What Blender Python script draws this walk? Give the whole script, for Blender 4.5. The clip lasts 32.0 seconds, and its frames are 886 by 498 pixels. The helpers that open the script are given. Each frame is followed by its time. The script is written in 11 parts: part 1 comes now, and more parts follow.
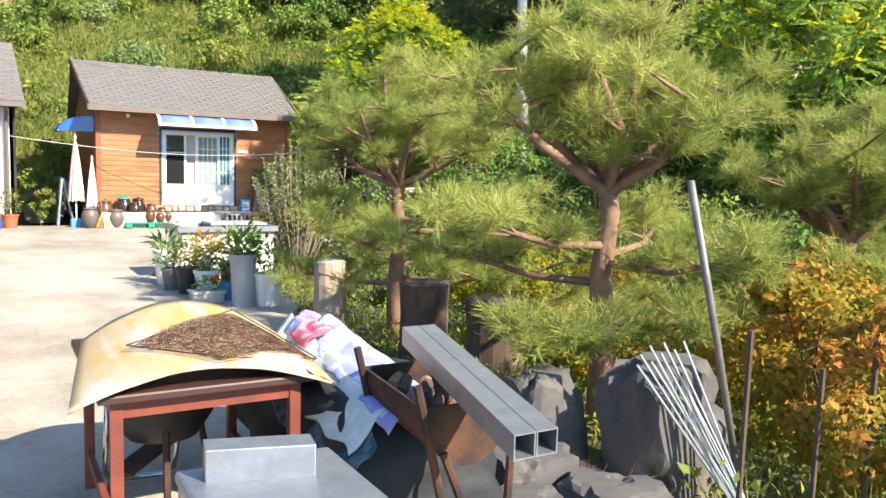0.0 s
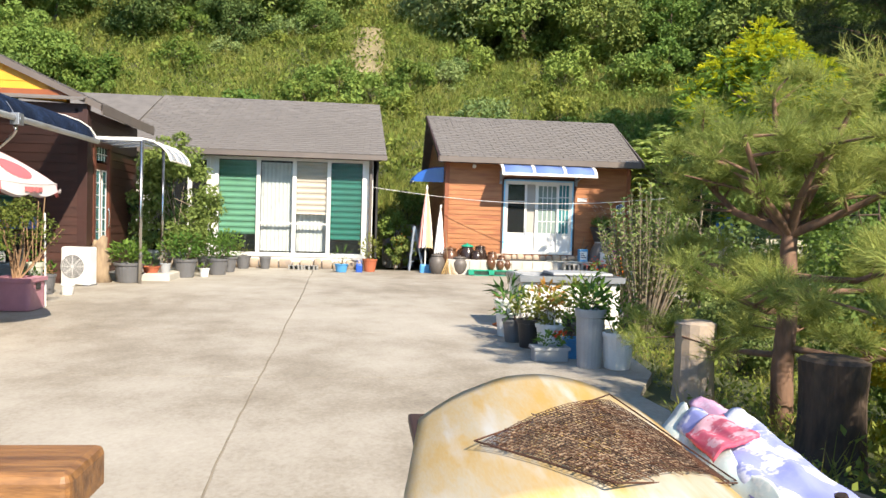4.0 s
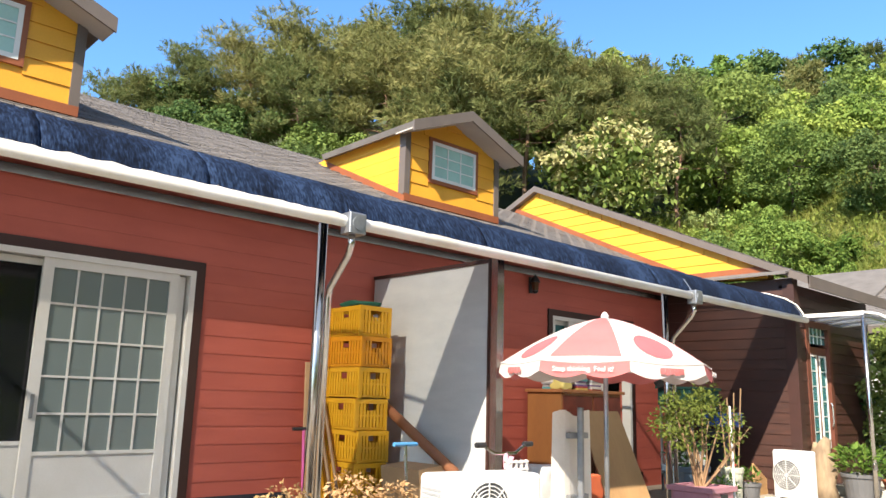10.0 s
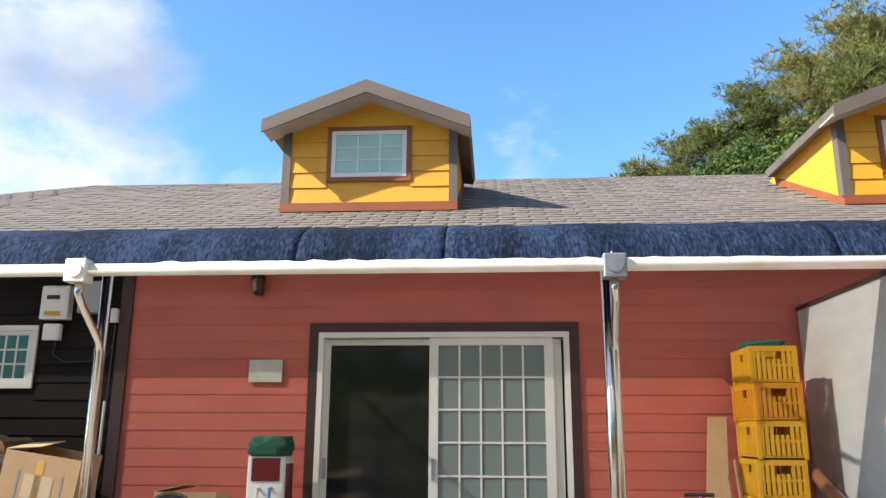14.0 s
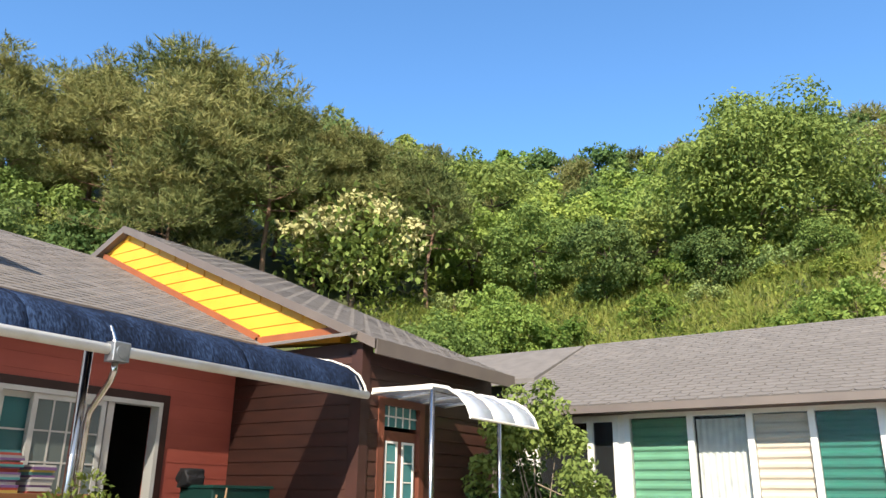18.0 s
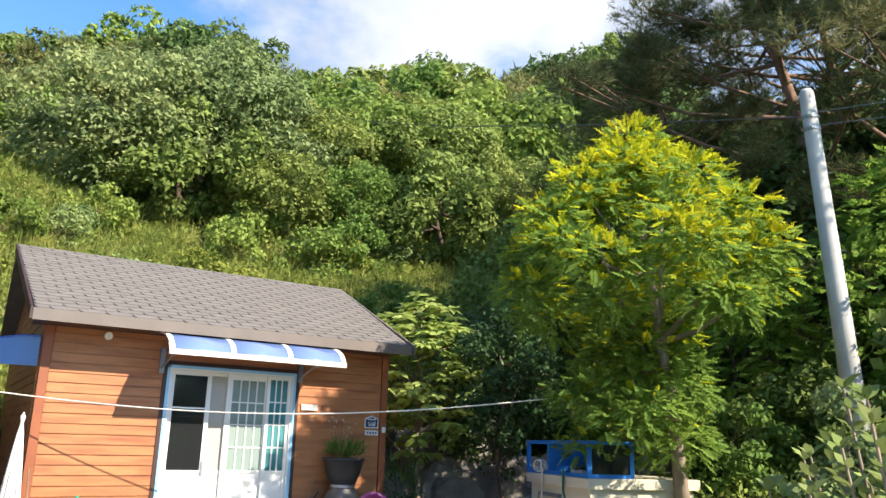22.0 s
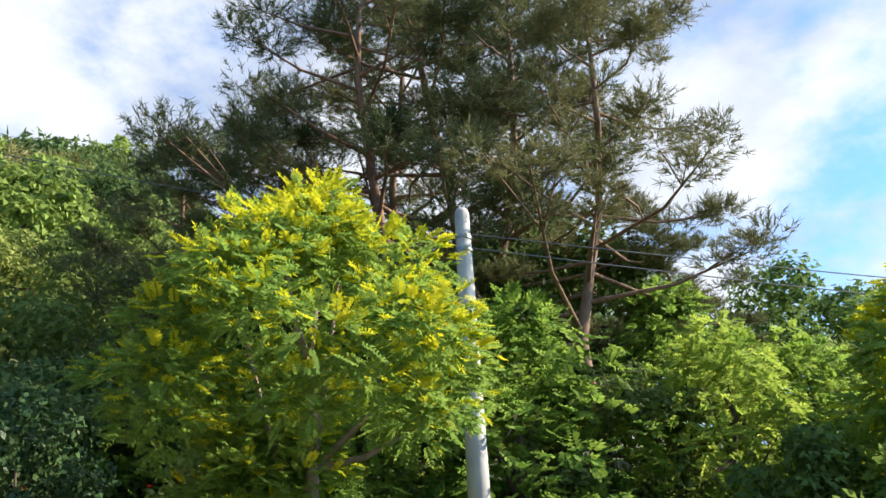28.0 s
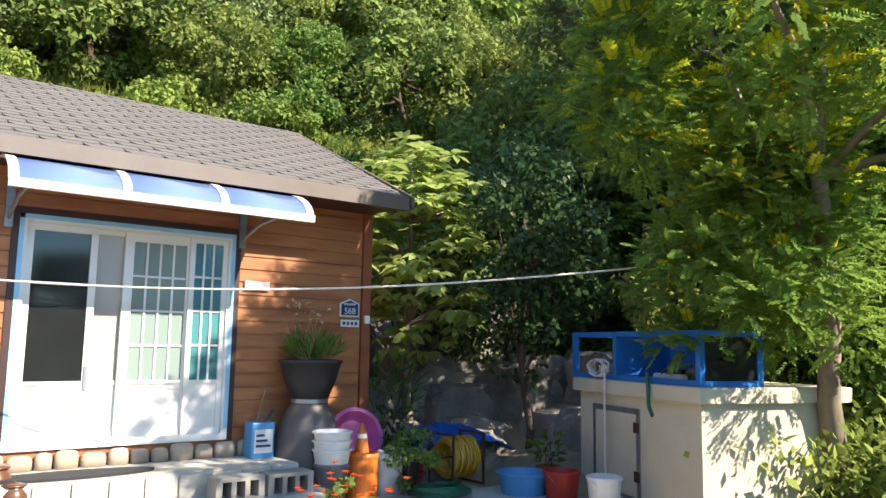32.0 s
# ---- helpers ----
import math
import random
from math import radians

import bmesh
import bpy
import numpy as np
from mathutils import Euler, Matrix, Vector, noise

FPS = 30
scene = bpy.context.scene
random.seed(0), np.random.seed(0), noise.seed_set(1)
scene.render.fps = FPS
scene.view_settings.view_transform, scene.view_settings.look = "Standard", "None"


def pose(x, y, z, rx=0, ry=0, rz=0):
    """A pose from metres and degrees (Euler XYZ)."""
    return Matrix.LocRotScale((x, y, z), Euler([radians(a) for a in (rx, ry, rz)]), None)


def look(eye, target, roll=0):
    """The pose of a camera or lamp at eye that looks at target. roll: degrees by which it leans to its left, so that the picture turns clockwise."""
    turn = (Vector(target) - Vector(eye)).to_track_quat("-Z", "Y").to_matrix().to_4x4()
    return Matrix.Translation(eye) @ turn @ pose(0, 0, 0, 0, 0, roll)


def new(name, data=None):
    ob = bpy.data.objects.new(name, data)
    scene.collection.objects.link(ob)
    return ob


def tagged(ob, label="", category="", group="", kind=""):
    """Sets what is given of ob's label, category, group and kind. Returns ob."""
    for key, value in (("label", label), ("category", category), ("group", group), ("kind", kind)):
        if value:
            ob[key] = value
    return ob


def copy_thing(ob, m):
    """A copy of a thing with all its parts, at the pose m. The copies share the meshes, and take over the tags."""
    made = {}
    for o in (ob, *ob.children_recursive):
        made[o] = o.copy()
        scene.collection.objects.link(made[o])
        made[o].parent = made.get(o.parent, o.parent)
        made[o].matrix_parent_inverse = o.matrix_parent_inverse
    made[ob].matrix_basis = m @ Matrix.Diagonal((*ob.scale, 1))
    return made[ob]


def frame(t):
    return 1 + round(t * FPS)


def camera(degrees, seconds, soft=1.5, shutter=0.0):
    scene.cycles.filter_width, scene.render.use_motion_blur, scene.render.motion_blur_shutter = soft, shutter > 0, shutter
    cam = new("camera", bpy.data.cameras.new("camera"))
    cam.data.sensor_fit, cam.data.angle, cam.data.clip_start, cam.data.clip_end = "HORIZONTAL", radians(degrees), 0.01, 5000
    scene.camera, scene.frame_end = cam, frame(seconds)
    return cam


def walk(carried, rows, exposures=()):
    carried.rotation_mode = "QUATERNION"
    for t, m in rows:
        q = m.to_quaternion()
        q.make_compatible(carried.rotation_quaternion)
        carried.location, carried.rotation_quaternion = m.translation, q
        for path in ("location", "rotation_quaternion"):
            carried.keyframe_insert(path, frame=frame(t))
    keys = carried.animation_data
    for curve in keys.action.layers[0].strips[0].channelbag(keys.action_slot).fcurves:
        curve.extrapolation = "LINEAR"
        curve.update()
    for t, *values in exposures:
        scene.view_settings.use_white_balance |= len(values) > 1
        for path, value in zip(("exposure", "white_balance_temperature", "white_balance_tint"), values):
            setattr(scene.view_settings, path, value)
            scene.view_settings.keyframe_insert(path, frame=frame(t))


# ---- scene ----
cam = camera(60.0, 32.0)
PATH = [
    (0, (6.78, -4.288, 1.403), (7.788, -2.57, 1.221), 1.4),
    (0.5, (6.76, -4.122, 1.428), (7.491, -2.271, 1.235), 1.7),
    (1, (6.721, -3.981, 1.45), (7.292, -2.075, 1.254), 1.8),
    (1.5, (6.691, -3.868, 1.462), (7.174, -1.937, 1.262), 1.8),
    (2, (6.694, -3.773, 1.457), (7.092, -1.824, 1.253), 1.8),
    (2.5, (6.721, -3.67, 1.442), (7.04, -1.707, 1.234), 2.0),
    (4.5, (6.91, -3.135, 1.33), (7.091, -1.145, 1.403), 1.2),
    (5, (6.918, -2.922, 1.334), (7.047, -0.944, 1.601), 0.8),
    (5.5, (6.916, -2.696, 1.345), (6.947, -0.742, 1.77), 0.9),
    (6, (6.918, -2.494, 1.354), (6.794, -0.579, 1.918), 0.9),
    (6.5, (6.926, -2.313, 1.36), (6.62, -0.452, 2.024), 1.1),
    (7, (6.927, -2.142, 1.367), (6.508, -0.32, 2.078), 0.3),
    (7.5, (6.901, -1.955, 1.376), (6.399, -0.162, 2.106), 0.1),
    (8, (6.835, -1.733, 1.381), (6.232, 0.025, 2.118), 0.1),
    (8.5, (6.756, -1.483, 1.371), (6.031, 0.228, 2.111), 0.3),
    (9, (6.715, -1.231, 1.342), (5.831, 0.413, 2.061), 0.6),
    (9.5, (6.738, -0.994, 1.306), (5.599, 0.547, 1.879), 1.2),
    (10, (6.798, -0.764, 1.282), (5.358, 0.568, 1.668), 1.6),
    (10.5, (6.861, -0.524, 1.278), (5.155, 0.467, 1.603), 0.9),
    (11, (6.917, -0.272, 1.295), (5.021, 0.29, 1.589), 0.9),
    (11.5, (6.978, -0.004, 1.329), (5.002, 0.142, 1.601), 0.7),
    (12, (7.049, 0.288, 1.372), (5.071, 0.193, 1.656), 0.7),
    (12.5, (7.118, 0.611, 1.412), (5.149, 0.467, 1.737), 0.6),
    (13, (7.165, 0.957, 1.437), (5.207, 0.791, 1.808), 0.3),
    (13.5, (7.192, 1.301, 1.449), (5.248, 1.134, 1.89), 0.2),
    (15.5, (7.475, 2.581, 1.485), (5.571, 2.842, 2.039), 1.4),
    (16, (7.459, 2.743, 1.496), (5.641, 3.343, 2.077), 1.1),
    (16.5, (7.434, 3.136, 1.478), (5.753, 4.034, 2.084), 0.8),
    (17, (7.54, 3.369, 1.475), (6.046, 4.549, 2.088), 0.8),
    (17.5, (7.644, 3.576, 1.473), (6.366, 4.983, 2.094), 0.8),
    (18, (7.746, 3.736, 1.476), (6.695, 5.323, 2.092), 0.8),
    (18.5, (7.83, 3.834, 1.484), (7.078, 5.584, 2.094), 1.5),
    (19, (7.88, 3.895, 1.489), (7.552, 5.78, 2.071), 1.0),
    (19.5, (7.894, 3.972, 1.486), (7.858, 5.889, 2.057), 1.5),
    (20, (7.888, 4.106, 1.48), (8.15, 6.01, 2.033), 1.8),
    (20.5, (7.875, 4.303, 1.479), (8.395, 6.157, 2.018), 1.9),
    (21, (7.863, 4.547, 1.489), (8.603, 6.331, 2.011), 1.8),
    (21.5, (7.862, 4.818, 1.505), (8.751, 6.538, 2.008), 1.8),
    (22, (7.881, 5.097, 1.516), (8.93, 6.727, 2.01), 1.5),
    (22.5, (7.919, 5.38, 1.514), (9.144, 6.883, 2.004), 1.5),
    (23, (7.967, 5.669, 1.504), (9.335, 7.041, 2.001), 1.3),
    (23.5, (8.02, 5.965, 1.492), (9.535, 7.169, 1.999), 1.2),
    (24, (8.078, 6.254, 1.489), (9.735, 7.251, 1.998), 1.2),
    (24.5, (8.142, 6.539, 1.493), (9.933, 7.269, 2.005), 1.1),
    (26.5, (8.429, 7.642, 1.609), (10.307, 7.982, 2.206), 2.8),
    (27, (8.504, 7.886, 1.64), (10.363, 8.226, 2.295), 1.0),
    (27.5, (8.586, 8.112, 1.665), (10.397, 8.509, 2.417), 0.5),
    (28, (8.679, 8.322, 1.684), (10.418, 8.841, 2.524), 0.2),
    (28.5, (8.786, 8.509, 1.692), (10.437, 9.138, 2.629), -0.4),
    (29, (8.901, 8.663, 1.684), (10.49, 9.374, 2.669), -0.8),
    (29.5, (9.011, 8.776, 1.666), (10.548, 9.598, 2.647), -0.2),
    (30, (9.105, 8.843, 1.639), (10.605, 9.753, 2.599), -0.5),
    (30.5, (9.18, 8.857, 1.605), (10.682, 9.862, 2.463), -1.4),
    (31, (9.242, 8.819, 1.564), (10.747, 9.967, 2.211), -0.6),
    (31.5, (9.303, 8.732, 1.514), (10.729, 10.084, 1.886), 0.3),
    (32, (9.38, 8.607, 1.452), (10.577, 10.189, 1.702), 1.0),
]
EXPOSURES = [(0, 1.75), (1, 1.3), (2.5, 1.1), (5, 1.35), (6, 1.35), (8, 1.3), (10, 1.5), (12, 1.65), (13, 1.65), (14, 1.5), (16, 1.3), (20, 1.35), (22, 1.5), (24, 1.95), (27, 1.75), (28, 1.5), (29, 1.15), (30.2, 1.3), (31, 1.6), (32, 1.6)]
walk(cam, [(t, look(eye, target, roll)) for t, eye, target, roll in PATH], EXPOSURES)

# ---- world, sun ----
SUN_DIR = Vector((0.39, -0.93, 0.77)).normalized()
world = bpy.data.worlds.new("sky")
scene.world = world
world.use_nodes = True


def sky_nodes(w):
    nt = w.node_tree
    nt.nodes.clear()
    out = nt.nodes.new("ShaderNodeOutputWorld")
    bg = nt.nodes.new("ShaderNodeBackground")
    sky = nt.nodes.new("ShaderNodeTexSky")
    sky.sky_type = "NISHITA"
    sky.sun_disc = False
    sky.sun_elevation = math.asin(SUN_DIR.z)
    sky.sun_rotation = math.atan2(SUN_DIR.x, SUN_DIR.y)
    sky.air_density, sky.dust_density, sky.ozone_density = 1.0, 0.4, 2.5
    tc = nt.nodes.new("ShaderNodeTexCoord")
    mp = nt.nodes.new("ShaderNodeMapping")
    mp.inputs["Scale"].default_value = (1.0, 1.0, 1.7)
    nz = nt.nodes.new("ShaderNodeTexNoise")
    nz.inputs["Scale"].default_value = 3.1
    nz.inputs["Detail"].default_value = 9
    nz.inputs["Roughness"].default_value = 0.58
    nt.links.new(tc.outputs["Generated"], mp.inputs["Vector"])
    nt.links.new(mp.outputs["Vector"], nz.inputs["Vector"])

    def toward(d, lo, hi, amount):
        dot = nt.nodes.new("ShaderNodeVectorMath")
        dot.operation = "DOT_PRODUCT"
        dot.inputs[1].default_value = Vector(d).normalized()
        nt.links.new(tc.outputs["Generated"], dot.inputs[0])
        m = nt.nodes.new("ShaderNodeMapRange")
        m.interpolation_type = "SMOOTHSTEP"
        m.inputs["From Min"].default_value, m.inputs["From Max"].default_value = lo, hi
        m.inputs["To Max"].default_value = amount
        nt.links.new(dot.outputs["Value"], m.inputs["Value"])
        return m.outputs["Result"]

    total = None
    for d, lo, hi, amount in CLOUDS:
        s = toward(d, lo, hi, amount)
        if total is None:
            total = s
        else:
            a = nt.nodes.new("ShaderNodeMath")
            a.operation = "MAXIMUM"
            nt.links.new(total, a.inputs[0])
            nt.links.new(s, a.inputs[1])
            total = a.outputs[0]
    add = nt.nodes.new("ShaderNodeMath")
    add.operation = "ADD"
    nt.links.new(nz.outputs["Fac"], add.inputs[0])
    nt.links.new(total, add.inputs[1])
    ramp = nt.nodes.new("ShaderNodeMapRange")
    ramp.interpolation_type = "SMOOTHSTEP"
    ramp.inputs["From Min"].default_value, ramp.inputs["From Max"].default_value = 0.68, 0.90
    ramp.inputs["To Max"].default_value = 0.93
    nt.links.new(add.outputs[0], ramp.inputs["Value"])
    # thicker parts of the clouds are greyer underneath
    nz2 = nt.nodes.new("ShaderNodeTexNoise")
    nz2.inputs["Scale"].default_value = 4.0
    nz2.inputs["Detail"].default_value = 6
    nt.links.new(mp.outputs["Vector"], nz2.inputs["Vector"])
    cr = nt.nodes.new("ShaderNodeValToRGB")
    cr.color_ramp.elements[0].position, cr.color_ramp.elements[0].color = 0.36, (1.9, 2.2, 2.8, 1)
    cr.color_ramp.elements[1].position, cr.color_ramp.elements[1].color = 0.58, (3.5, 3.6, 3.75, 1)
    nt.links.new(nz2.outputs["Fac"], cr.inputs["Fac"])
    tint = nt.nodes.new("ShaderNodeMix")
    tint.data_type, tint.blend_type = "RGBA", "MULTIPLY"
    tint.inputs[0].default_value = 1.0
    tint.inputs["B"].default_value = (0.63, 0.91, 1.09, 1)
    nt.links.new(sky.outputs["Color"], tint.inputs["A"])
    mix = nt.nodes.new("ShaderNodeMix")
    mix.data_type = "RGBA"
    nt.links.new(ramp.outputs["Result"], mix.inputs[0])
    nt.links.new(tint.outputs["Result"], mix.inputs["A"])
    nt.links.new(cr.outputs["Color"], mix.inputs["B"])
    nt.links.new(mix.outputs["Result"], bg.inputs["Color"])
    bg.inputs["Strength"].default_value = 0.108
    nt.links.new(bg.outputs[0], out.inputs["Surface"])


def az(yaw, el):
    y, e = radians(yaw), radians(el)
    return (-math.sin(y) * math.cos(e), math.cos(y) * math.cos(e), math.sin(e))


# where the clouds stand: heading (to the left of +y), height, soft edge, amount
CLOUDS = (
    (az(-22, 34), 0.95, 0.992, 0.28),
    (az(-48, 38), 0.84, 0.96, 0.36),
    (az(-90, 38), 0.88, 0.96, 0.36),
    (az(-82, 14), 0.93, 0.985, 0.34),
    (az(-80, 62), 0.80, 0.97, 0.28),
    (az(-125, 35), 0.70, 0.93, 0.36),
    (az(123, 20), 0.960, 0.998, 0.40),
    (az(106, 13), 0.980, 0.999, 0.30),
    (az(95, 17), 0.986, 0.9995, 0.29),
    (az(86, 20), 0.988, 0.9998, 0.29),
    (az(26, 42), 0.985, 0.998, 0.22),
    (az(160, 35), 0.75, 0.97, 0.26),
)
sky_nodes(world)
lamp = new("sun", bpy.data.lights.new("sun", "SUN"))
lamp.data.energy, lamp.data.angle, lamp.data.color = 4.2, radians(0.6), (1.0, 0.88, 0.72)
lamp.matrix_world = look(SUN_DIR * 60, (0, 0, 0))


# ---- materials ----
def material(name, c1, c2=None, rough=0.7, metal=0.0, scale=3.0, bump=0.15, fine=60.0, stretch=(1, 1, 1), island=0.0, spec=0.5, stain=None, stain_scale=0.7):
    """Two colours mixed by a broad and a fine noise, with fine relief. island: how far pieces differ in lightness."""
    m = bpy.data.materials.new(name)
    m.use_nodes = True
    nt = m.node_tree
    b = nt.nodes["Principled BSDF"]
    c2 = c2 or tuple(v * 0.8 for v in c1)
    tc = nt.nodes.new("ShaderNodeTexCoord")
    mp = nt.nodes.new("ShaderNodeMapping")
    mp.inputs["Scale"].default_value = stretch
    nt.links.new(tc.outputs["Object"], mp.inputs["Vector"])

    def noise_at(s, detail):
        n = nt.nodes.new("ShaderNodeTexNoise")
        n.inputs["Scale"].default_value, n.inputs["Detail"].default_value = s, detail
        nt.links.new(mp.outputs["Vector"], n.inputs["Vector"])
        return n.outputs["Fac"]

    broad, grain = noise_at(scale, 5), noise_at(fine, 3)
    half = nt.nodes.new("ShaderNodeMath")
    half.operation = "MULTIPLY_ADD"
    half.inputs[1].default_value = 0.35
    nt.links.new(grain, half.inputs[0])
    nt.links.new(broad, half.inputs[2])
    ramp = nt.nodes.new("ShaderNodeValToRGB")
    ramp.color_ramp.elements[0].position, ramp.color_ramp.elements[0].color = 0.50, (*c1, 1)
    ramp.color_ramp.elements[1].position, ramp.color_ramp.elements[1].color = 0.86, (*c2, 1)
    nt.links.new(half.outputs[0], ramp.inputs["Fac"])
    color = ramp.outputs["Color"]
    if stain:
        sn = noise_at(stain_scale, 4)
        sr = nt.nodes.new("ShaderNodeMapRange")
        sr.inputs["From Min"].default_value, sr.inputs["From Max"].default_value = 0.52, 0.72
        nt.links.new(sn, sr.inputs["Value"])
        mx = nt.nodes.new("ShaderNodeMix")
        mx.data_type = "RGBA"
        mx.inputs["B"].default_value = (*stain, 1)
        nt.links.new(sr.outputs["Result"], mx.inputs[0])
        nt.links.new(color, mx.inputs["A"])
        color = mx.outputs["Result"]
    if island:
        info = nt.nodes.new("ShaderNodeObjectInfo")
        geo = nt.nodes.new("ShaderNodeNewGeometry")
        ad = nt.nodes.new("ShaderNodeMath")
        ad.operation = "ADD"
        nt.links.new(info.outputs["Random"], ad.inputs[0])
        nt.links.new(geo.outputs["Random Per Island"], ad.inputs[1])
        mr = nt.nodes.new("ShaderNodeMapRange")
        mr.inputs["From Max"].default_value = 2.0
        mr.inputs["To Min"].default_value, mr.inputs["To Max"].default_value = 1 - island, 1 + island
        nt.links.new(ad.outputs[0], mr.inputs["Value"])
        hsv = nt.nodes.new("ShaderNodeHueSaturation")
        nt.links.new(mr.outputs["Result"], hsv.inputs["Value"])
        nt.links.new(color, hsv.inputs["Color"])
        color = hsv.outputs["Color"]
    nt.links.new(color, b.inputs["Base Color"])
    b.inputs["Roughness"].default_value = rough
    b.inputs["Metallic"].default_value = metal
    b.inputs["Specular IOR Level"].default_value = spec
    if bump:
        bp = nt.nodes.new("ShaderNodeBump")
        bp.inputs["Strength"].default_value, bp.inputs["Distance"].default_value = bump, 0.01
        nt.links.new(half.outputs[0], bp.inputs["Height"])
        nt.links.new(bp.outputs["Normal"], b.inputs["Normal"])
    return m


def leafy(name, c1, c2, through_light=0.28, hue=0.025, rough=0.65):
    """Foliage: each leaf differs a little, each plant too; light passes through."""
    m = bpy.data.materials.new(name)
    m.use_nodes = True
    nt = m.node_tree
    b = nt.nodes["Principled BSDF"]
    out = nt.nodes["Material Output"]
    geo = nt.nodes.new("ShaderNodeNewGeometry")
    info = nt.nodes.new("ShaderNodeObjectInfo")
    tc = nt.nodes.new("ShaderNodeTexCoord")
    n = nt.nodes.new("ShaderNodeTexNoise")
    n.inputs["Scale"].default_value = 0.9
    n.inputs["Detail"].default_value = 4
    nt.links.new(tc.outputs["Object"], n.inputs["Vector"])
    s = nt.nodes.new("ShaderNodeMath")
    s.operation = "MULTIPLY_ADD"
    s.inputs[1].default_value = 0.3
    nt.links.new(geo.outputs["Random Per Island"], s.inputs[0])
    nt.links.new(n.outputs["Fac"], s.inputs[2])
    ramp = nt.nodes.new("ShaderNodeValToRGB")
    ramp.color_ramp.elements[0].position, ramp.color_ramp.elements[0].color = 0.42, (*c1, 1)
    ramp.color_ramp.elements[1].position, ramp.color_ramp.elements[1].color = 0.86, (*c2, 1)
    nt.links.new(s.outputs[0], ramp.inputs["Fac"])
    hsv = nt.nodes.new("ShaderNodeHueSaturation")
    mr = nt.nodes.new("ShaderNodeMapRange")
    mr.inputs["To Min"].default_value, mr.inputs["To Max"].default_value = 0.5 - hue, 0.5 + hue
    nt.links.new(info.outputs["Random"], mr.inputs["Value"])
    nt.links.new(mr.outputs["Result"], hsv.inputs["Hue"])
    mv = nt.nodes.new("ShaderNodeMapRange")
    mv.inputs["To Min"].default_value, mv.inputs["To Max"].default_value = 1.2, 0.8
    nt.links.new(info.outputs["Random"], mv.inputs["Value"])
    nt.links.new(mv.outputs["Result"], hsv.inputs["Value"])
    nt.links.new(ramp.outputs["Color"], hsv.inputs["Color"])
    nt.links.new(hsv.outputs["Color"], b.inputs["Base Color"])
    b.inputs["Roughness"].default_value = rough
    b.inputs["Specular IOR Level"].default_value = 0.08
    tr = nt.nodes.new("ShaderNodeBsdfTranslucent")
    br = nt.nodes.new("ShaderNodeHueSaturation")
    br.inputs["Value"].default_value = 1.35
    nt.links.new(hsv.outputs["Color"], br.inputs["Color"])
    nt.links.new(br.outputs["Color"], tr.inputs["Color"])
    mix = nt.nodes.new("ShaderNodeMixShader")
    mix.inputs[0].default_value = through_light
    nt.links.new(b.outputs[0], mix.inputs[1])
    nt.links.new(tr.outputs[0], mix.inputs[2])
    nt.links.new(mix.outputs[0], out.inputs["Surface"])
    return m


def glassy(name, color=(0.9, 0.95, 0.95), rough=0.02, alpha=0.25, tint=None):
    """A pane: mirror gloss over a part that lets light through."""
    m = bpy.data.materials.new(name)
    m.use_nodes = True
    nt = m.node_tree
    out = nt.nodes["Material Output"]
    b = nt.nodes["Principled BSDF"]
    b.inputs["Base Color"].default_value = (*color, 1)
    b.inputs["Roughness"].default_value = rough
    b.inputs["Specular IOR Level"].default_value = 0.6
    t = nt.nodes.new("ShaderNodeBsdfTransparent")
    t.inputs["Color"].default_value = (*(tint or (0.95, 0.97, 0.97)), 1)
    mix = nt.nodes.new("ShaderNodeMixShader")
    mix.inputs[0].default_value = alpha
    nt.links.new(t.outputs[0], mix.inputs[1])
    nt.links.new(b.outputs[0], mix.inputs[2])
    nt.links.new(mix.outputs[0], out.inputs["Surface"])
    return m




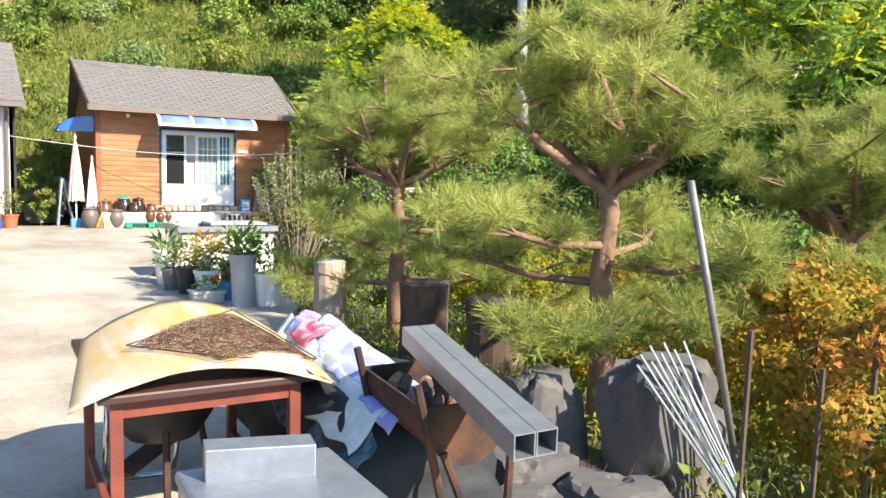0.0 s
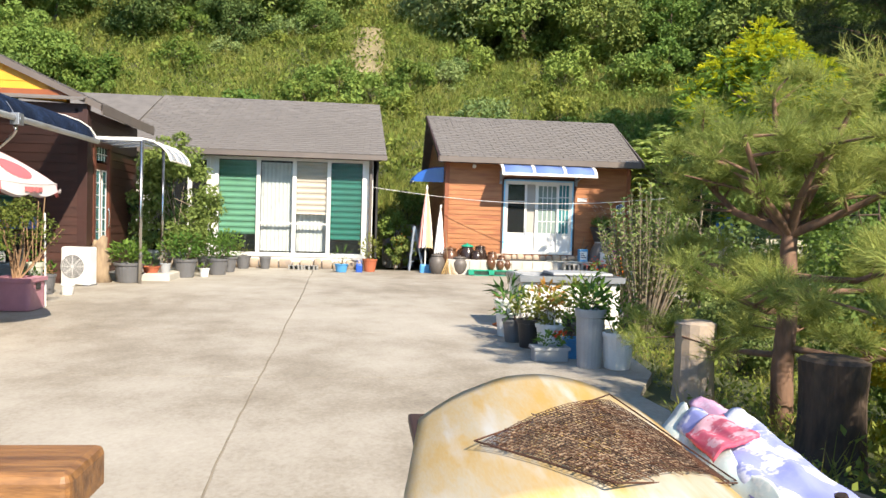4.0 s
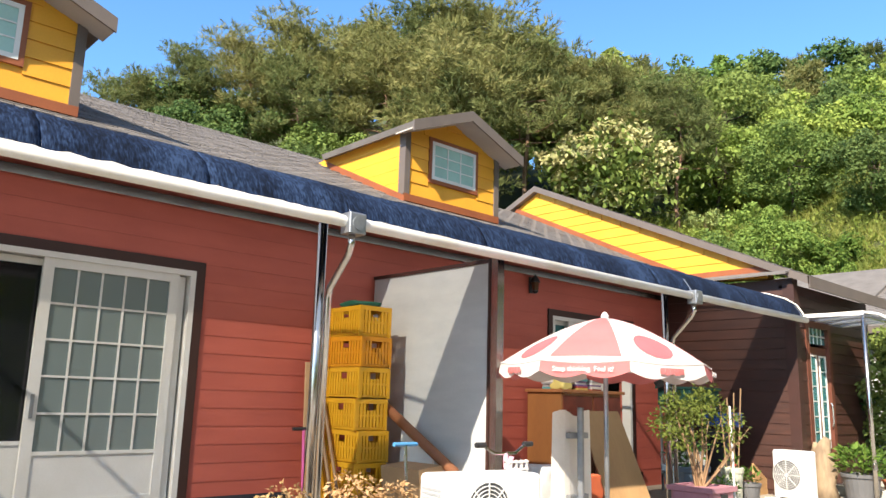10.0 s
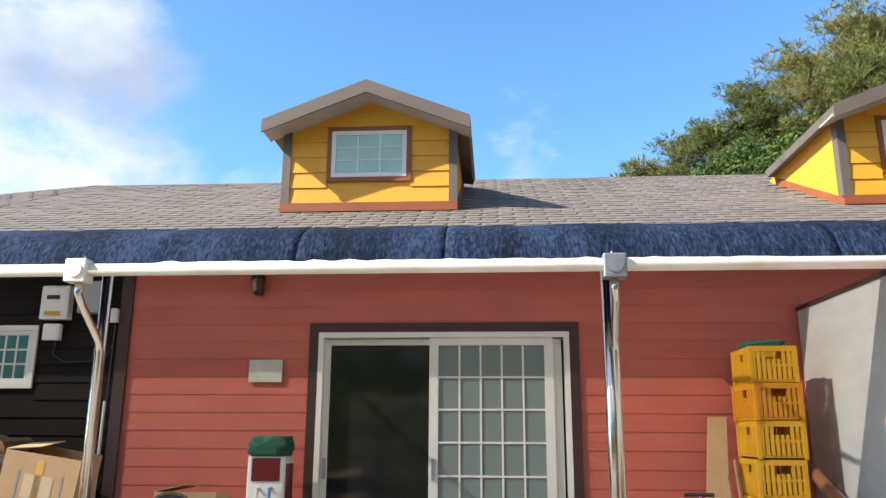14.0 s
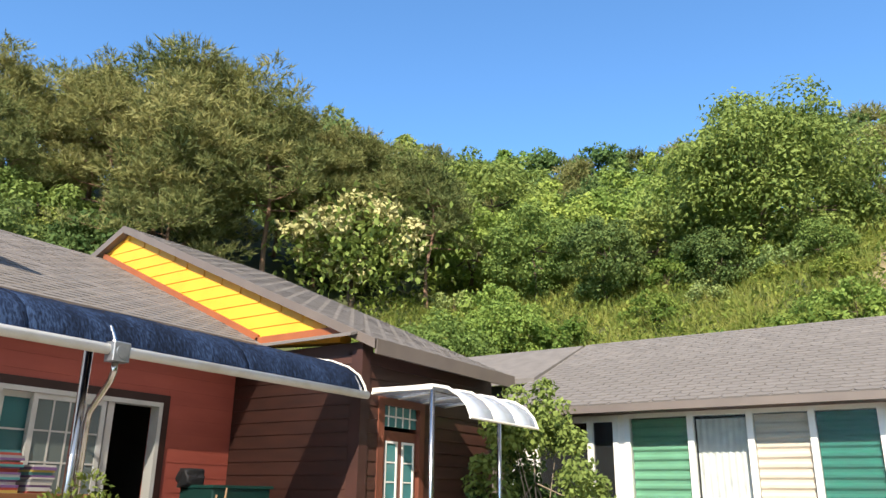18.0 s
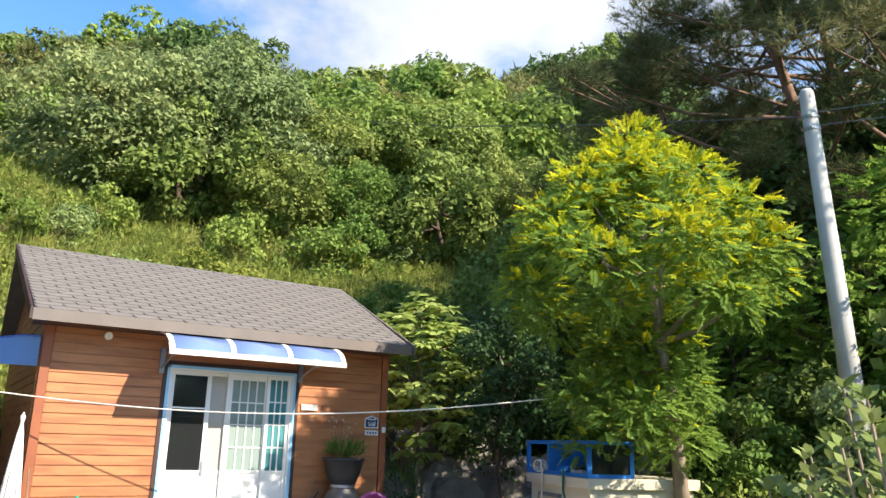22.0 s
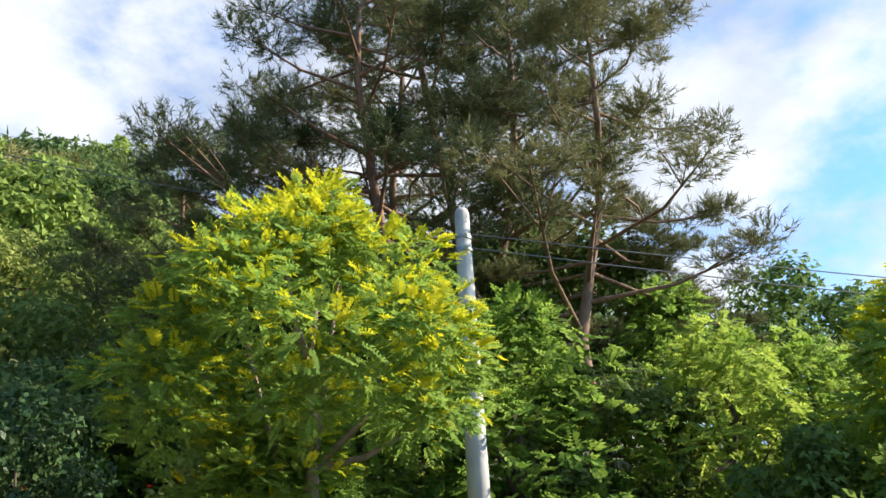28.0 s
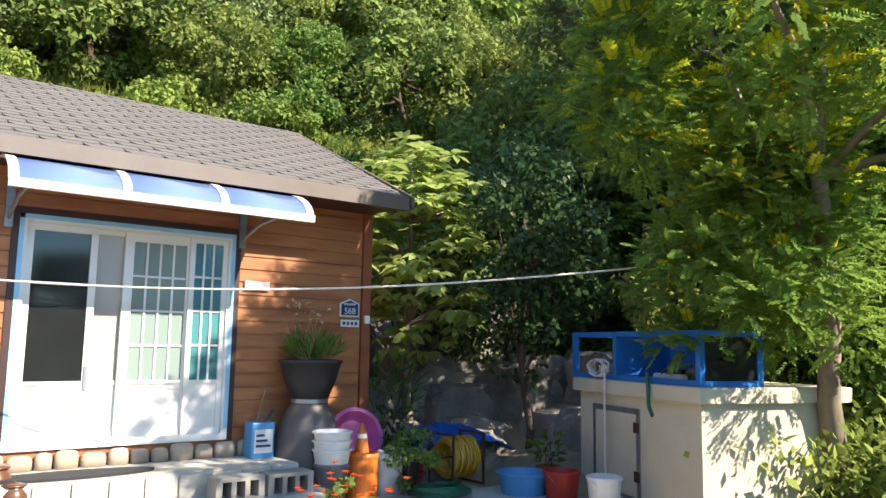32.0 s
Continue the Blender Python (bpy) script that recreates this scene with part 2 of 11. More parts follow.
def layered(name, stops, layers, rough, bump, stretch=(1, 1, 1), spec=0.3):
    """Colour from a sum of noises: layers of (scale, detail, roughness, weight); stops of (place, colour)."""
    m = bpy.data.materials.new(name)
    m.use_nodes = True
    nt = m.node_tree
    b = nt.nodes["Principled BSDF"]
    tc = nt.nodes.new("ShaderNodeTexCoord")
    mp = nt.nodes.new("ShaderNodeMapping")
    mp.inputs["Scale"].default_value = stretch
    nt.links.new(tc.outputs["Object"], mp.inputs["Vector"])
    total = None
    for scale, detail, r, weight in layers:
        n = nt.nodes.new("ShaderNodeTexNoise")
        n.inputs["Scale"].default_value, n.inputs["Detail"].default_value, n.inputs["Roughness"].default_value = scale, detail, r
        nt.links.new(mp.outputs["Vector"], n.inputs["Vector"])
        a = nt.nodes.new("ShaderNodeMath")
        a.operation = "MULTIPLY_ADD"
        a.inputs[1].default_value = weight
        nt.links.new(n.outputs["Fac"], a.inputs[0])
        if total is None:
            a.inputs[2].default_value = 0.0
        else:
            nt.links.new(total, a.inputs[2])
        total = a.outputs[0]
    ramp = nt.nodes.new("ShaderNodeValToRGB")
    ramp.color_ramp.elements[0].position, ramp.color_ramp.elements[0].color = stops[0][0], (*stops[0][1], 1)
    ramp.color_ramp.elements[1].position, ramp.color_ramp.elements[1].color = stops[-1][0], (*stops[-1][1], 1)
    for place, c in stops[1:-1]:
        ramp.color_ramp.elements.new(place).color = (*c, 1)
    nt.links.new(total, ramp.inputs["Fac"])
    nt.links.new(ramp.outputs["Color"], b.inputs["Base Color"])
    b.inputs["Roughness"].default_value, b.inputs["Specular IOR Level"].default_value = rough, spec
    bp = nt.nodes.new("ShaderNodeBump")
    bp.inputs["Strength"].default_value, bp.inputs["Distance"].default_value = bump, 0.01
    nt.links.new(total, bp.inputs["Height"])
    nt.links.new(bp.outputs["Normal"], b.inputs["Normal"])
    return m


YARD_CONCRETE = layered("worn_yard_concrete", [(0.36, (0.19, 0.165, 0.13)), (0.45, (0.285, 0.25, 0.20)), (0.52, (0.36, 0.325, 0.27)), (0.62, (0.43, 0.395, 0.335))], [(0.30, 8, 0.62, 0.50), (1.6, 8, 0.65, 0.32), (38, 3, 0.6, 0.18)], 0.88, 0.25, (1, 0.75, 1))
STEP_STONE = material("pale_concrete", (0.52, 0.49, 0.43), (0.40, 0.38, 0.33), 0.85, scale=2, bump=0.3, fine=70)
EARTH = material("earth", (0.065, 0.072, 0.026), (0.048, 0.062, 0.02), 0.95, scale=1.2, bump=0.6, fine=14)
RED_BOARD = material("red_boards", (0.49, 0.118, 0.084), (0.43, 0.100, 0.071), 0.6, scale=1.5, bump=0.12, fine=50, stretch=(1, 1, 4), island=0.06)
DARK_BOARD = material("dark_boards", (0.013, 0.010, 0.009), (0.008, 0.006, 0.006), 0.65, scale=2.5, bump=0.2, fine=50, stretch=(1, 1, 4), island=0.15, spec=0.12)
BROWN_BOARD = material("brown_boards", (0.060, 0.024, 0.017), (0.040, 0.017, 0.013), 0.5, scale=2.5, bump=0.15, fine=50, stretch=(1, 1, 5), island=0.12)
ORANGE_BOARD = material("orange_boards", (0.40, 0.165, 0.062), (0.30, 0.115, 0.042), 0.55, scale=2.2, bump=0.15, fine=40, stretch=(1, 1, 7), island=0.10, stain=(0.24, 0.075, 0.03), stain_scale=1.3)
YELLOW_BOARD = material("yellow_boards", (0.76, 0.365, 0.03), (0.66, 0.315, 0.024), 0.55, scale=2, bump=0.08, fine=50, island=0.04)
TRIM_ORANGE = material("rust_trim", (0.28, 0.085, 0.03), (0.22, 0.065, 0.025), 0.55, scale=3, bump=0.1)
# red-brown of the entrance door, with the porch shade darkened into the colour
TRIM_RED_SHADED = material("shaded_red_brown_trim", (0.15, 0.050, 0.030), (0.11, 0.038, 0.024), 0.5, scale=3, bump=0.1)
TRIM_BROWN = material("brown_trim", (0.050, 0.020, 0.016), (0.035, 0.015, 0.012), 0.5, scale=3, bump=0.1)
TRIM_TAUPE = material("taupe_trim", (0.14, 0.115, 0.10), (0.115, 0.095, 0.085), 0.5, scale=3, bump=0.05)
SOFFIT = material("soffit", (0.42, 0.38, 0.34), (0.36, 0.33, 0.30), 0.7, scale=3, bump=0.05)
SHINGLE = material("shingles", (0.162, 0.147, 0.137), (0.122, 0.111, 0.104), 0.92, scale=4, bump=0.6, fine=160, island=0.12)
WHITE_PVC = material("white_pvc", (0.72, 0.72, 0.70), (0.66, 0.66, 0.63), 0.35, scale=3, bump=0.03)
WHITE_PAINT = material("white_paint", (0.78, 0.77, 0.74), (0.68, 0.66, 0.62), 0.5, scale=3, bump=0.05, stain=(0.62, 0.58, 0.5), stain_scale=2)
STEEL = material("stainless_steel", (0.62, 0.60, 0.57), (0.52, 0.50, 0.48), 0.22, 1.0, scale=4, bump=0.04)
GALV = material("galvanised_steel", (0.36, 0.38, 0.41), (0.28, 0.30, 0.33), 0.45, 0.8, scale=12, bump=0.06)
RUST = material("rusty_iron", (0.105, 0.042, 0.022), (0.04, 0.024, 0.018), 0.85, 0.2, scale=9, bump=0.5, fine=90)
BLUE_NET = layered("blue_shade_cloth", [(0.40, (0.004, 0.007, 0.016)), (0.50, (0.010, 0.019, 0.046)), (0.60, (0.026, 0.048, 0.105))], [(2.4, 5, 0.6, 0.42), (60, 3, 0.6, 0.58)], 0.95, 0.9, (0.3, 1.0, 0.3), 0.12)
THIN_NET = layered("thin_blue_shade_cloth", [(0.40, (0.008, 0.020, 0.060)), (0.50, (0.026, 0.066, 0.185)), (0.60, (0.085, 0.180, 0.420))], [(2.4, 5, 0.6, 0.42), (60, 3, 0.6, 0.58)], 0.95, 0.9, (0.3, 1.0, 0.3), 0.12)


def glow_through(m, amount, color):
    """Thin cloth: light falling on the far side shows through."""
    nt = m.node_tree
    t = nt.nodes.new("ShaderNodeBsdfTranslucent")
    t.inputs["Color"].default_value = (*color, 1)
    mix = nt.nodes.new("ShaderNodeMixShader")
    mix.inputs[0].default_value = amount
    nt.links.new(nt.nodes["Principled BSDF"].outputs[0], mix.inputs[1])
    nt.links.new(t.outputs[0], mix.inputs[2])
    nt.links.new(mix.outputs[0], nt.nodes["Material Output"].inputs["Surface"])
    return m


def let_light(m, amount):
    """Open weave: part of the light goes straight through."""
    nt = m.node_tree
    last = nt.nodes["Material Output"].inputs["Surface"].links[0].from_socket
    mix = nt.nodes.new("ShaderNodeMixShader")
    mix.inputs[0].default_value = amount
    nt.links.new(last, mix.inputs[1])
    nt.links.new(nt.nodes.new("ShaderNodeBsdfTransparent").outputs[0], mix.inputs[2])
    nt.links.new(mix.outputs[0], nt.nodes["Material Output"].inputs["Surface"])
    return m


let_light(glow_through(THIN_NET, 0.55, (0.62, 0.63, 0.66)), 0.30)
# near-black in place of the shade inside unlit rooms, not a wall paint
ROOM_SHADE = material("room_shade_black", (0.03, 0.03, 0.03), (0.02, 0.02, 0.02), 0.9, bump=0)
GLASS = glassy("clear_glass", (0.05, 0.06, 0.06), 0.03, 0.16)
DARK_GLASS = glassy("dark_glass", (0.018, 0.020, 0.022), 0.05, 0.80)
FROST = glassy("frosted_glass", (0.20, 0.25, 0.25), 0.25, 0.86)
PALE_TEAL = glassy("pale_green_glass", (0.24, 0.31, 0.29), 0.10, 0.82)
TEAL_GLASS = glassy("tinted_glass", (0.08, 0.26, 0.28), 0.08, 0.7)
POLY_BLUE = glassy("blue_polycarbonate", (0.20, 0.30, 0.62), 0.16, 0.72, (0.5, 0.65, 0.95))
POLY_CLEAR = glassy("clear_polycarbonate", (0.55, 0.60, 0.68), 0.2, 0.6, (0.8, 0.85, 0.95))
WOOD = material("weathered_wood", (0.30, 0.19, 0.10), (0.18, 0.11, 0.06), 0.7, scale=3, bump=0.4, fine=40, stretch=(6, 1, 1))
LOG_END = material("cut_wood", (0.40, 0.215, 0.105), (0.25, 0.115, 0.055), 0.8, scale=12, bump=0.3, fine=60, island=0.4)
BARK = material("bark", (0.11, 0.075, 0.05), (0.055, 0.04, 0.03), 0.95, scale=10, bump=0.9, fine=40, stretch=(1, 1, 0.3), island=0.15)
PINE_BARK = material("pine_bark", (0.27, 0.16, 0.105), (0.14, 0.085, 0.06), 0.95, scale=9, bump=0.9, fine=45, stretch=(1, 1, 0.35))
ROCK = material("rock", (0.32, 0.29, 0.255), (0.17, 0.16, 0.15), 0.9, scale=2.5, bump=0.9, fine=22, stain=(0.09, 0.09, 0.085), stain_scale=1.6)
STONE_TAN = material("tan_stone", (0.42, 0.33, 0.24), (0.30, 0.25, 0.21), 0.8, scale=5, bump=0.5, fine=40, island=0.3)

TEAL_PALE = material("pale_green_blind", (0.36, 0.56, 0.50), (0.30, 0.48, 0.43), 0.25, scale=4, bump=0.02)
CURTAINED = glassy("curtained_glass", (0.42, 0.40, 0.37), 0.12, 0.88)
POLY_DEEP = glassy("deep_blue_polycarbonate", (0.02, 0.10, 0.42), 0.15, 0.85, (0.15, 0.3, 0.9))
DEAD_SOLID = material("dried_peel", (0.30, 0.15, 0.06), (0.18, 0.08, 0.04), 0.9, scale=25, bump=1.0, fine=60)


# ---- mesh tools ----
class Shape:
    """Collects corners and faces of one mesh."""

    def __init__(self):
        self.v, self.f = [], []

    def box(self, a, b, place=None):
        (x0, y0, z0), (x1, y1, z1) = a, b
        pts = [(x, y, z) for z in (z0, z1) for y in (y0, y1) for x in (x0, x1)]
        return self.hexa(pts if place is None else [place(*p) for p in pts])

    def hexa(self, p):
        n = len(self.v)
        p = [Vector(q) for q in p]
        e = (p[1] - p[0]).cross(p[2] - p[0]).dot(p[4] - p[0])
        fs = [(0, 2, 3, 1), (4, 5, 7, 6), (0, 1, 5, 4), (1, 3, 7, 5), (3, 2, 6, 7), (2, 0, 4, 6)]
        self.v += p
        self.f += [tuple(n + i for i in (f if e > 0 else f[::-1])) for f in fs]
        return self

    def beam(self, p0, p1, w, h, up=(0, 0, 1)):
        """A bar of oblong section from p0 to p1."""
        p0, p1 = Vector(p0), Vector(p1)
        d = (p1 - p0).normalized()
        s = d.cross(Vector(up))
        s = (s if s.length > 1e-4 else d.cross(Vector((1, 0, 0)))).normalized()
        t = s.cross(d)
        return self.hexa([q + s * a * w / 2 + t * b * h / 2 for q in (p0, p1) for b in (-1, 1) for a in (-1, 1)])

    def tube(self, pts, radii, seg=8, caps=True):
        """A round bar along points; radii: one number or one a point."""
        pts = [Vector(p) for p in pts]
        radii = [radii] * len(pts) if isinstance(radii, (int, float)) else radii
        n0 = len(self.v)
        side = None
        for i, p in enumerate(pts):
            d = (pts[min(i + 1, len(pts) - 1)] - pts[max(i - 1, 0)]).normalized()
            if side is None:
                side = d.orthogonal().normalized()
            side = (side - d * side.dot(d)).normalized()
            o = d.cross(side)
            for k in range(seg):
                a = 2 * math.pi * k / seg
                self.v.append(p + (side * math.cos(a) + o * math.sin(a)) * radii[i])
        for i in range(len(pts) - 1):
            for k in range(seg):
                a, b = n0 + i * seg + k, n0 + i * seg + (k + 1) % seg
                self.f.append((a, b, b + seg, a + seg))
        if caps:
            self.f.append(tuple(n0 + k for k in range(seg))[::-1])
            m = n0 + (len(pts) - 1) * seg
            self.f.append(tuple(m + k for k in range(seg)))
        return self

    def lathe(self, profile, at=(0, 0, 0), seg=20, squash=1.0):
        """A body of revolution from (radius, height) pairs."""
        n0, at = len(self.v), Vector(at)
        for r, z in profile:
            for k in range(seg):
                a = 2 * math.pi * k / seg
                self.v.append(at + Vector((r * math.cos(a), r * math.sin(a) * squash, z)))
        for i in range(len(profile) - 1):
            for k in range(seg):
                a, b = n0 + i * seg + k, n0 + i * seg + (k + 1) % seg
                self.f.append((a, b, b + seg, a + seg))
        self.f.append(tuple(n0 + k for k in range(seg))[::-1])
        m = n0 + (len(profile) - 1) * seg
        self.f.append(tuple(m + k for k in range(seg)))
        return self

    def prism(self, outline, a, b):
        """An outline of (p, q) pairs swept from a to b; a and b are maps (p, q) -> place."""
        n0, k = len(self.v), len(outline)
        self.v += [Vector(a(*o)) for o in outline] + [Vector(b(*o)) for o in outline]
        self.f += [tuple(n0 + i for i in range(k)), tuple(n0 + k + i for i in reversed(range(k)))]
        self.f += [(n0 + (i + 1) % k, n0 + i, n0 + k + i, n0 + k + (i + 1) % k) for i in range(k)]
        return self

    def sheet(self, rows, thick=0.0):
        """A grid of points as a surface; thick: a second skin below it."""
        n0, h, w = len(self.v), len(rows), len(rows[0])
        self.v += [Vector(p) for r in rows for p in r]
        for i in range(h - 1):
            for j in range(w - 1):
                a = n0 + i * w + j
                self.f.append((a, a + 1, a + w + 1, a + w))
        if thick:
            n1 = len(self.v)
            self.v += [Vector(p) - Vector((0, 0, thick)) for r in rows for p in r]
            for i in range(h - 1):
                for j in range(w - 1):
                    a = n1 + i * w + j
                    self.f.append((a + w, a + w + 1, a + 1, a))
            edge = [i * w for i in range(h)] + [(h - 1) * w + j for j in range(1, w)] + [i * w + w - 1 for i in reversed(range(h - 1))] + [j for j in reversed(range(1, w - 1))]
            for p, q in zip(edge, edge[1:] + edge[:1]):
                self.f.append((n0 + p, n0 + q, n1 + q, n1 + p))
        return self

    def mesh(self, name, mat, smooth=False):
        me = bpy.data.meshes.new(name)
        me.from_pydata([tuple(p) for p in self.v], [], self.f)
        me.materials.append(mat)
        if smooth:
            me.shade_smooth()
        me.update()
        return me


def thing(name, at, label, category, group="", kind=""):
    ob = new(name)
    ob.empty_display_size = 0.1
    ob.location = at
    ob.matrix_world = Matrix.Translation(at)
    return tagged(ob, label, category, group, kind)


def hang(ob, parent):
    ob.parent = parent
    base = parent
    while base.parent:
        base = base.parent
    ob.matrix_parent_inverse = Matrix.Translation(-base.location) if parent is base else Matrix.Identity(4)
    return ob


def part(name, shape, mat, parent, label="", smooth=False):
    me = shape if isinstance(shape, bpy.types.Mesh) else shape.mesh(name, mat, smooth)
    ob = new(name, me)
    hang(ob, parent)
    if label:
        ob["label"] = label
    return ob


def solo(name, shape, mat, label, category, group="", kind="", smooth=False):
    """A thing of one mesh; its origin is the middle of its base."""
    me = shape.mesh(name, mat, smooth)
    co = np.empty(len(me.vertices) * 3, np.float32)
    me.vertices.foreach_get("co", co)
    co = co.reshape(-1, 3)
    base = Vector(((co[:, 0].min() + co[:, 0].max()) / 2, (co[:, 1].min() + co[:, 1].max()) / 2, co[:, 2].min()))
    if kind != "structure":
        me.transform(Matrix.Translation(-base))
    ob = new(name, me)
    if kind != "structure":
        ob.location = base
    return tagged(ob, label, category, group, kind)


def round_rect(w, h, r, n=3):
    out = []
    for cx, cy, a0 in ((w / 2 - r, h / 2 - r, 0), (-w / 2 + r, h / 2 - r, 90), (-w / 2 + r, -h / 2 + r, 180), (w / 2 - r, -h / 2 + r, 270)):
        out += [(cx + r * math.cos(radians(a0 + 90 * i / n)), cy + r * math.sin(radians(a0 + 90 * i / n))) for i in range(n + 1)]
    return out


def soft_box(shape, a, b, r=0.02, place=None):
    """A box with rounded upright edges and a chamfered top."""
    (x0, y0, z0), (x1, y1, z1) = a, b
    cx, cy, w, d = (x0 + x1) / 2, (y0 + y1) / 2, abs(x1 - x0), abs(y1 - y0)
    r = min(r, w / 2.2, d / 2.2, abs(z1 - z0) / 2.2)
    rings = [(0, z0), (0, z1 - r), (r * 0.3, z1 - r * 0.3), (r, z1)]
    n0, k = len(shape.v), None
    for inset, z in rings:
        o = round_rect(w - 2 * inset, d - 2 * inset, max(r - inset, 0.001))
        k = len(o)
        for p, q in o:
            pt = (cx + p, cy + q, z)
            shape.v.append(Vector(place(*pt) if place else pt))
    for i in range(len(rings) - 1):
        for j in range(k):
            a1, b1 = n0 + i * k + j, n0 + i * k + (j + 1) % k
            shape.f.append((a1, b1, b1 + k, a1 + k))
    shape.f.append(tuple(n0 + j for j in range(k))[::-1])
    shape.f.append(tuple(n0 + (len(rings) - 1) * k + j for j in range(k)))
    return shape


def facing_x(x):
    """Wall that faces +x: u runs along y, d comes out of the wall."""
    return lambda u, d, z: (x + d, u, z)


def facing_south(y):
    """Wall that faces -y: u runs along x, d comes out of the wall."""
    return lambda u, d, z: (u, y - d, z)


def wall_cells(u0, u1, z0, z1, holes):
    """The oblongs that are left of a wall when the holes (u0, u1, z0, z1) are cut out."""
    us = sorted({u0, u1, *(h[0] for h in holes), *(h[1] for h in holes)})
    us = [u for u in us if u0 <= u <= u1]
    for a, b in zip(us, us[1:]):
        cuts = sorted((h[2], h[3]) for h in holes if h[0] < (a + b) / 2 < h[1])
        z = z0
        for lo, hi in cuts:
            if lo > z + 1e-4:
                yield a, b, z, lo
            z = max(z, hi)
        if z < z1 - 1e-4:
            yield a, b, z, z1


def wall(name, parent, mat, place, u0, u1, z0, z1, thick, holes=()):
    s = Shape()
    for a, b, lo, hi in wall_cells(u0, u1, z0, z1, holes):
        s.box((a, -thick, lo), (b, 0, hi), place)
    return part(name, s, mat, parent)


def boards(parent, mat, place, u0, u1, z0, z1, pitch, holes=(), proud=0.018, top=None, gap=0.003):
    """Lapped boards, each a piece of its own. top: the wall's upper edge as a function of u, for gables."""
    z, i = z0, 0
    while z < z1 - 0.02:
        hi = min(z + pitch, z1)
        spans, cur = [], u0
        for h in sorted(h for h in holes if h[2] < (z + hi) / 2 < h[3]):
            if h[0] > cur + 0.02:
                spans.append((cur, h[0]))
            cur = max(cur, h[1])
        if cur < u1 - 0.02:
            spans.append((cur, u1))
        for a, b in spans:
            if top:
                us = [a + (b - a) * k / 60 for k in range(61)]
                ok = [u for u in us if top(u) > z + pitch * 0.5]
                if len(ok) < 2:
                    continue
                a, b = ok[0], ok[-1]
            s = Shape().hexa([place(u, d, zz) for zz, dd in ((z + gap, proud), (hi, proud * (0.35 if gap < 0.005 else 0.85))) for d in (0, dd) for u in (a, b)])
            part("board", s, mat, parent)
        z, i = hi, i + 1


def roof_slope(parent, corners, thick, mat, name="roof", label=""):
    """A slab from four corners: eave start, eave end, ridge end, ridge start."""
    c = [Vector(p) for p in corners]
    n = (c[1] - c[0]).cross(c[3] - c[0]).normalized()
    n = n if n.z > 0 else -n
    s = Shape().hexa([c[0] - n * thick, c[1] - n * thick, c[3] - n * thick, c[2] - n * thick, c[0], c[1], c[3], c[2]])
    return part(name, s, mat, parent, label)


def shingles(parent, corners, course=0.145, tab=0.32, near=0, skip=None):
    """Rows of overlapping tabs on a roof slope; the first `near` are pieces of their own, the rest one mesh."""
    rnd = random.Random(5)
    e0, e1, r1, r0 = [Vector(p) for p in corners]
    n = (e1 - e0).cross(r0 - e0).normalized()
    n = n if n.z > 0 else -n
    rows = int((r0 - e0).length / course)
    rest, single = Shape(), None
    along = (e1 - e0).normalized()
    upward = (r0 - e0 - along * (r0 - e0).dot(along)).normalized()
    made = 0
    for i in range(rows):
        t0, t1 = i / rows, min((i + 1.25) / rows, 1.0)
        a0, b0 = e0.lerp(r0, t0), e1.lerp(r1, t0)
        L = (b0 - a0).length
        off = (i % 2) * tab / 2 - tab / 2
        k = 0
        while off + k * tab < L:
            u0, u1 = max(off + k * tab + 0.006, 0), min(off + (k + 1) * tab - 0.006, L)
            k += 1
            if u1 - u0 < 0.03:
                continue
            lift = 0.010 + rnd.random() * 0.005
            bite = min(0.035, (u1 - u0) * 0.2)
            p = [a0 + along * u0 + n * 0.004, a0 + along * (u0 + bite) - upward * 0.0 + n * 0.004]
            d = upward * course * 1.2
            lo = [a0 + along * (u0 + bite), a0 + along * (u1 - bite), a0 + along * u1 + upward * 0.045, a0 + along * u0 + upward * 0.045]
            hi = [a0 + along * u1 + d, a0 + along * u0 + d]
            if skip and skip((lo[0] + hi[0]) / 2):
                continue
            pts = [lo[0], lo[1], lo[2], hi[0], hi[1], lo[3]]
            tops = [q + n * lift for q in pts[:3]] + [q + n * 0.006 for q in pts[3:5]] + [pts[5] + n * lift]
            if made < near and abs(u1 - u0 - tab + 0.012) < 1e-3:
                if single is None:
                    s = Shape()
                    o = a0 + along * u0
                    loc = lambda q: Vector(((q - o).dot(along), (q - o).dot(upward), (q - o).dot(n)))
                    s.v = [loc(q) for q in pts] + [loc(q) for q in tops]
                    s.f = [(6, 7, 8, 9, 10, 11)] + [(j, (j + 1) % 6, (j + 1) % 6 + 6, j + 6) for j in range(6)]
                    single = s.mesh("shingle", SHINGLE)
                ob = new("shingle", single)
                base = parent
                while base.parent:
                    base = base.parent
                ob.parent = parent
                m = Matrix((along, upward, n)).transposed().to_4x4()
                m.translation = a0 + along * u0
                ob.matrix_parent_inverse = Matrix.Translation(-base.location) if base is parent else Matrix.Identity(4)
                ob.matrix_basis = m
                made += 1
                continue
            q0 = len(rest.v)
            rest.v += pts + tops
            rest.f += [tuple(q0 + j for j in (6, 7, 8, 9, 10, 11))] + [(q0 + j, q0 + (j + 1) % 6, q0 + (j + 1) % 6 + 6, q0 + j + 6) for j in range(6)]
    ob = part("shingle_rest", rest, SHINGLE, parent)
    ob["kind"] = "stuff"


# ---- ground ----
def rise(v, a, b):
    t = min(max((v - a) / (b - a), 0), 1)
    return t * t * (3 - 2 * t)


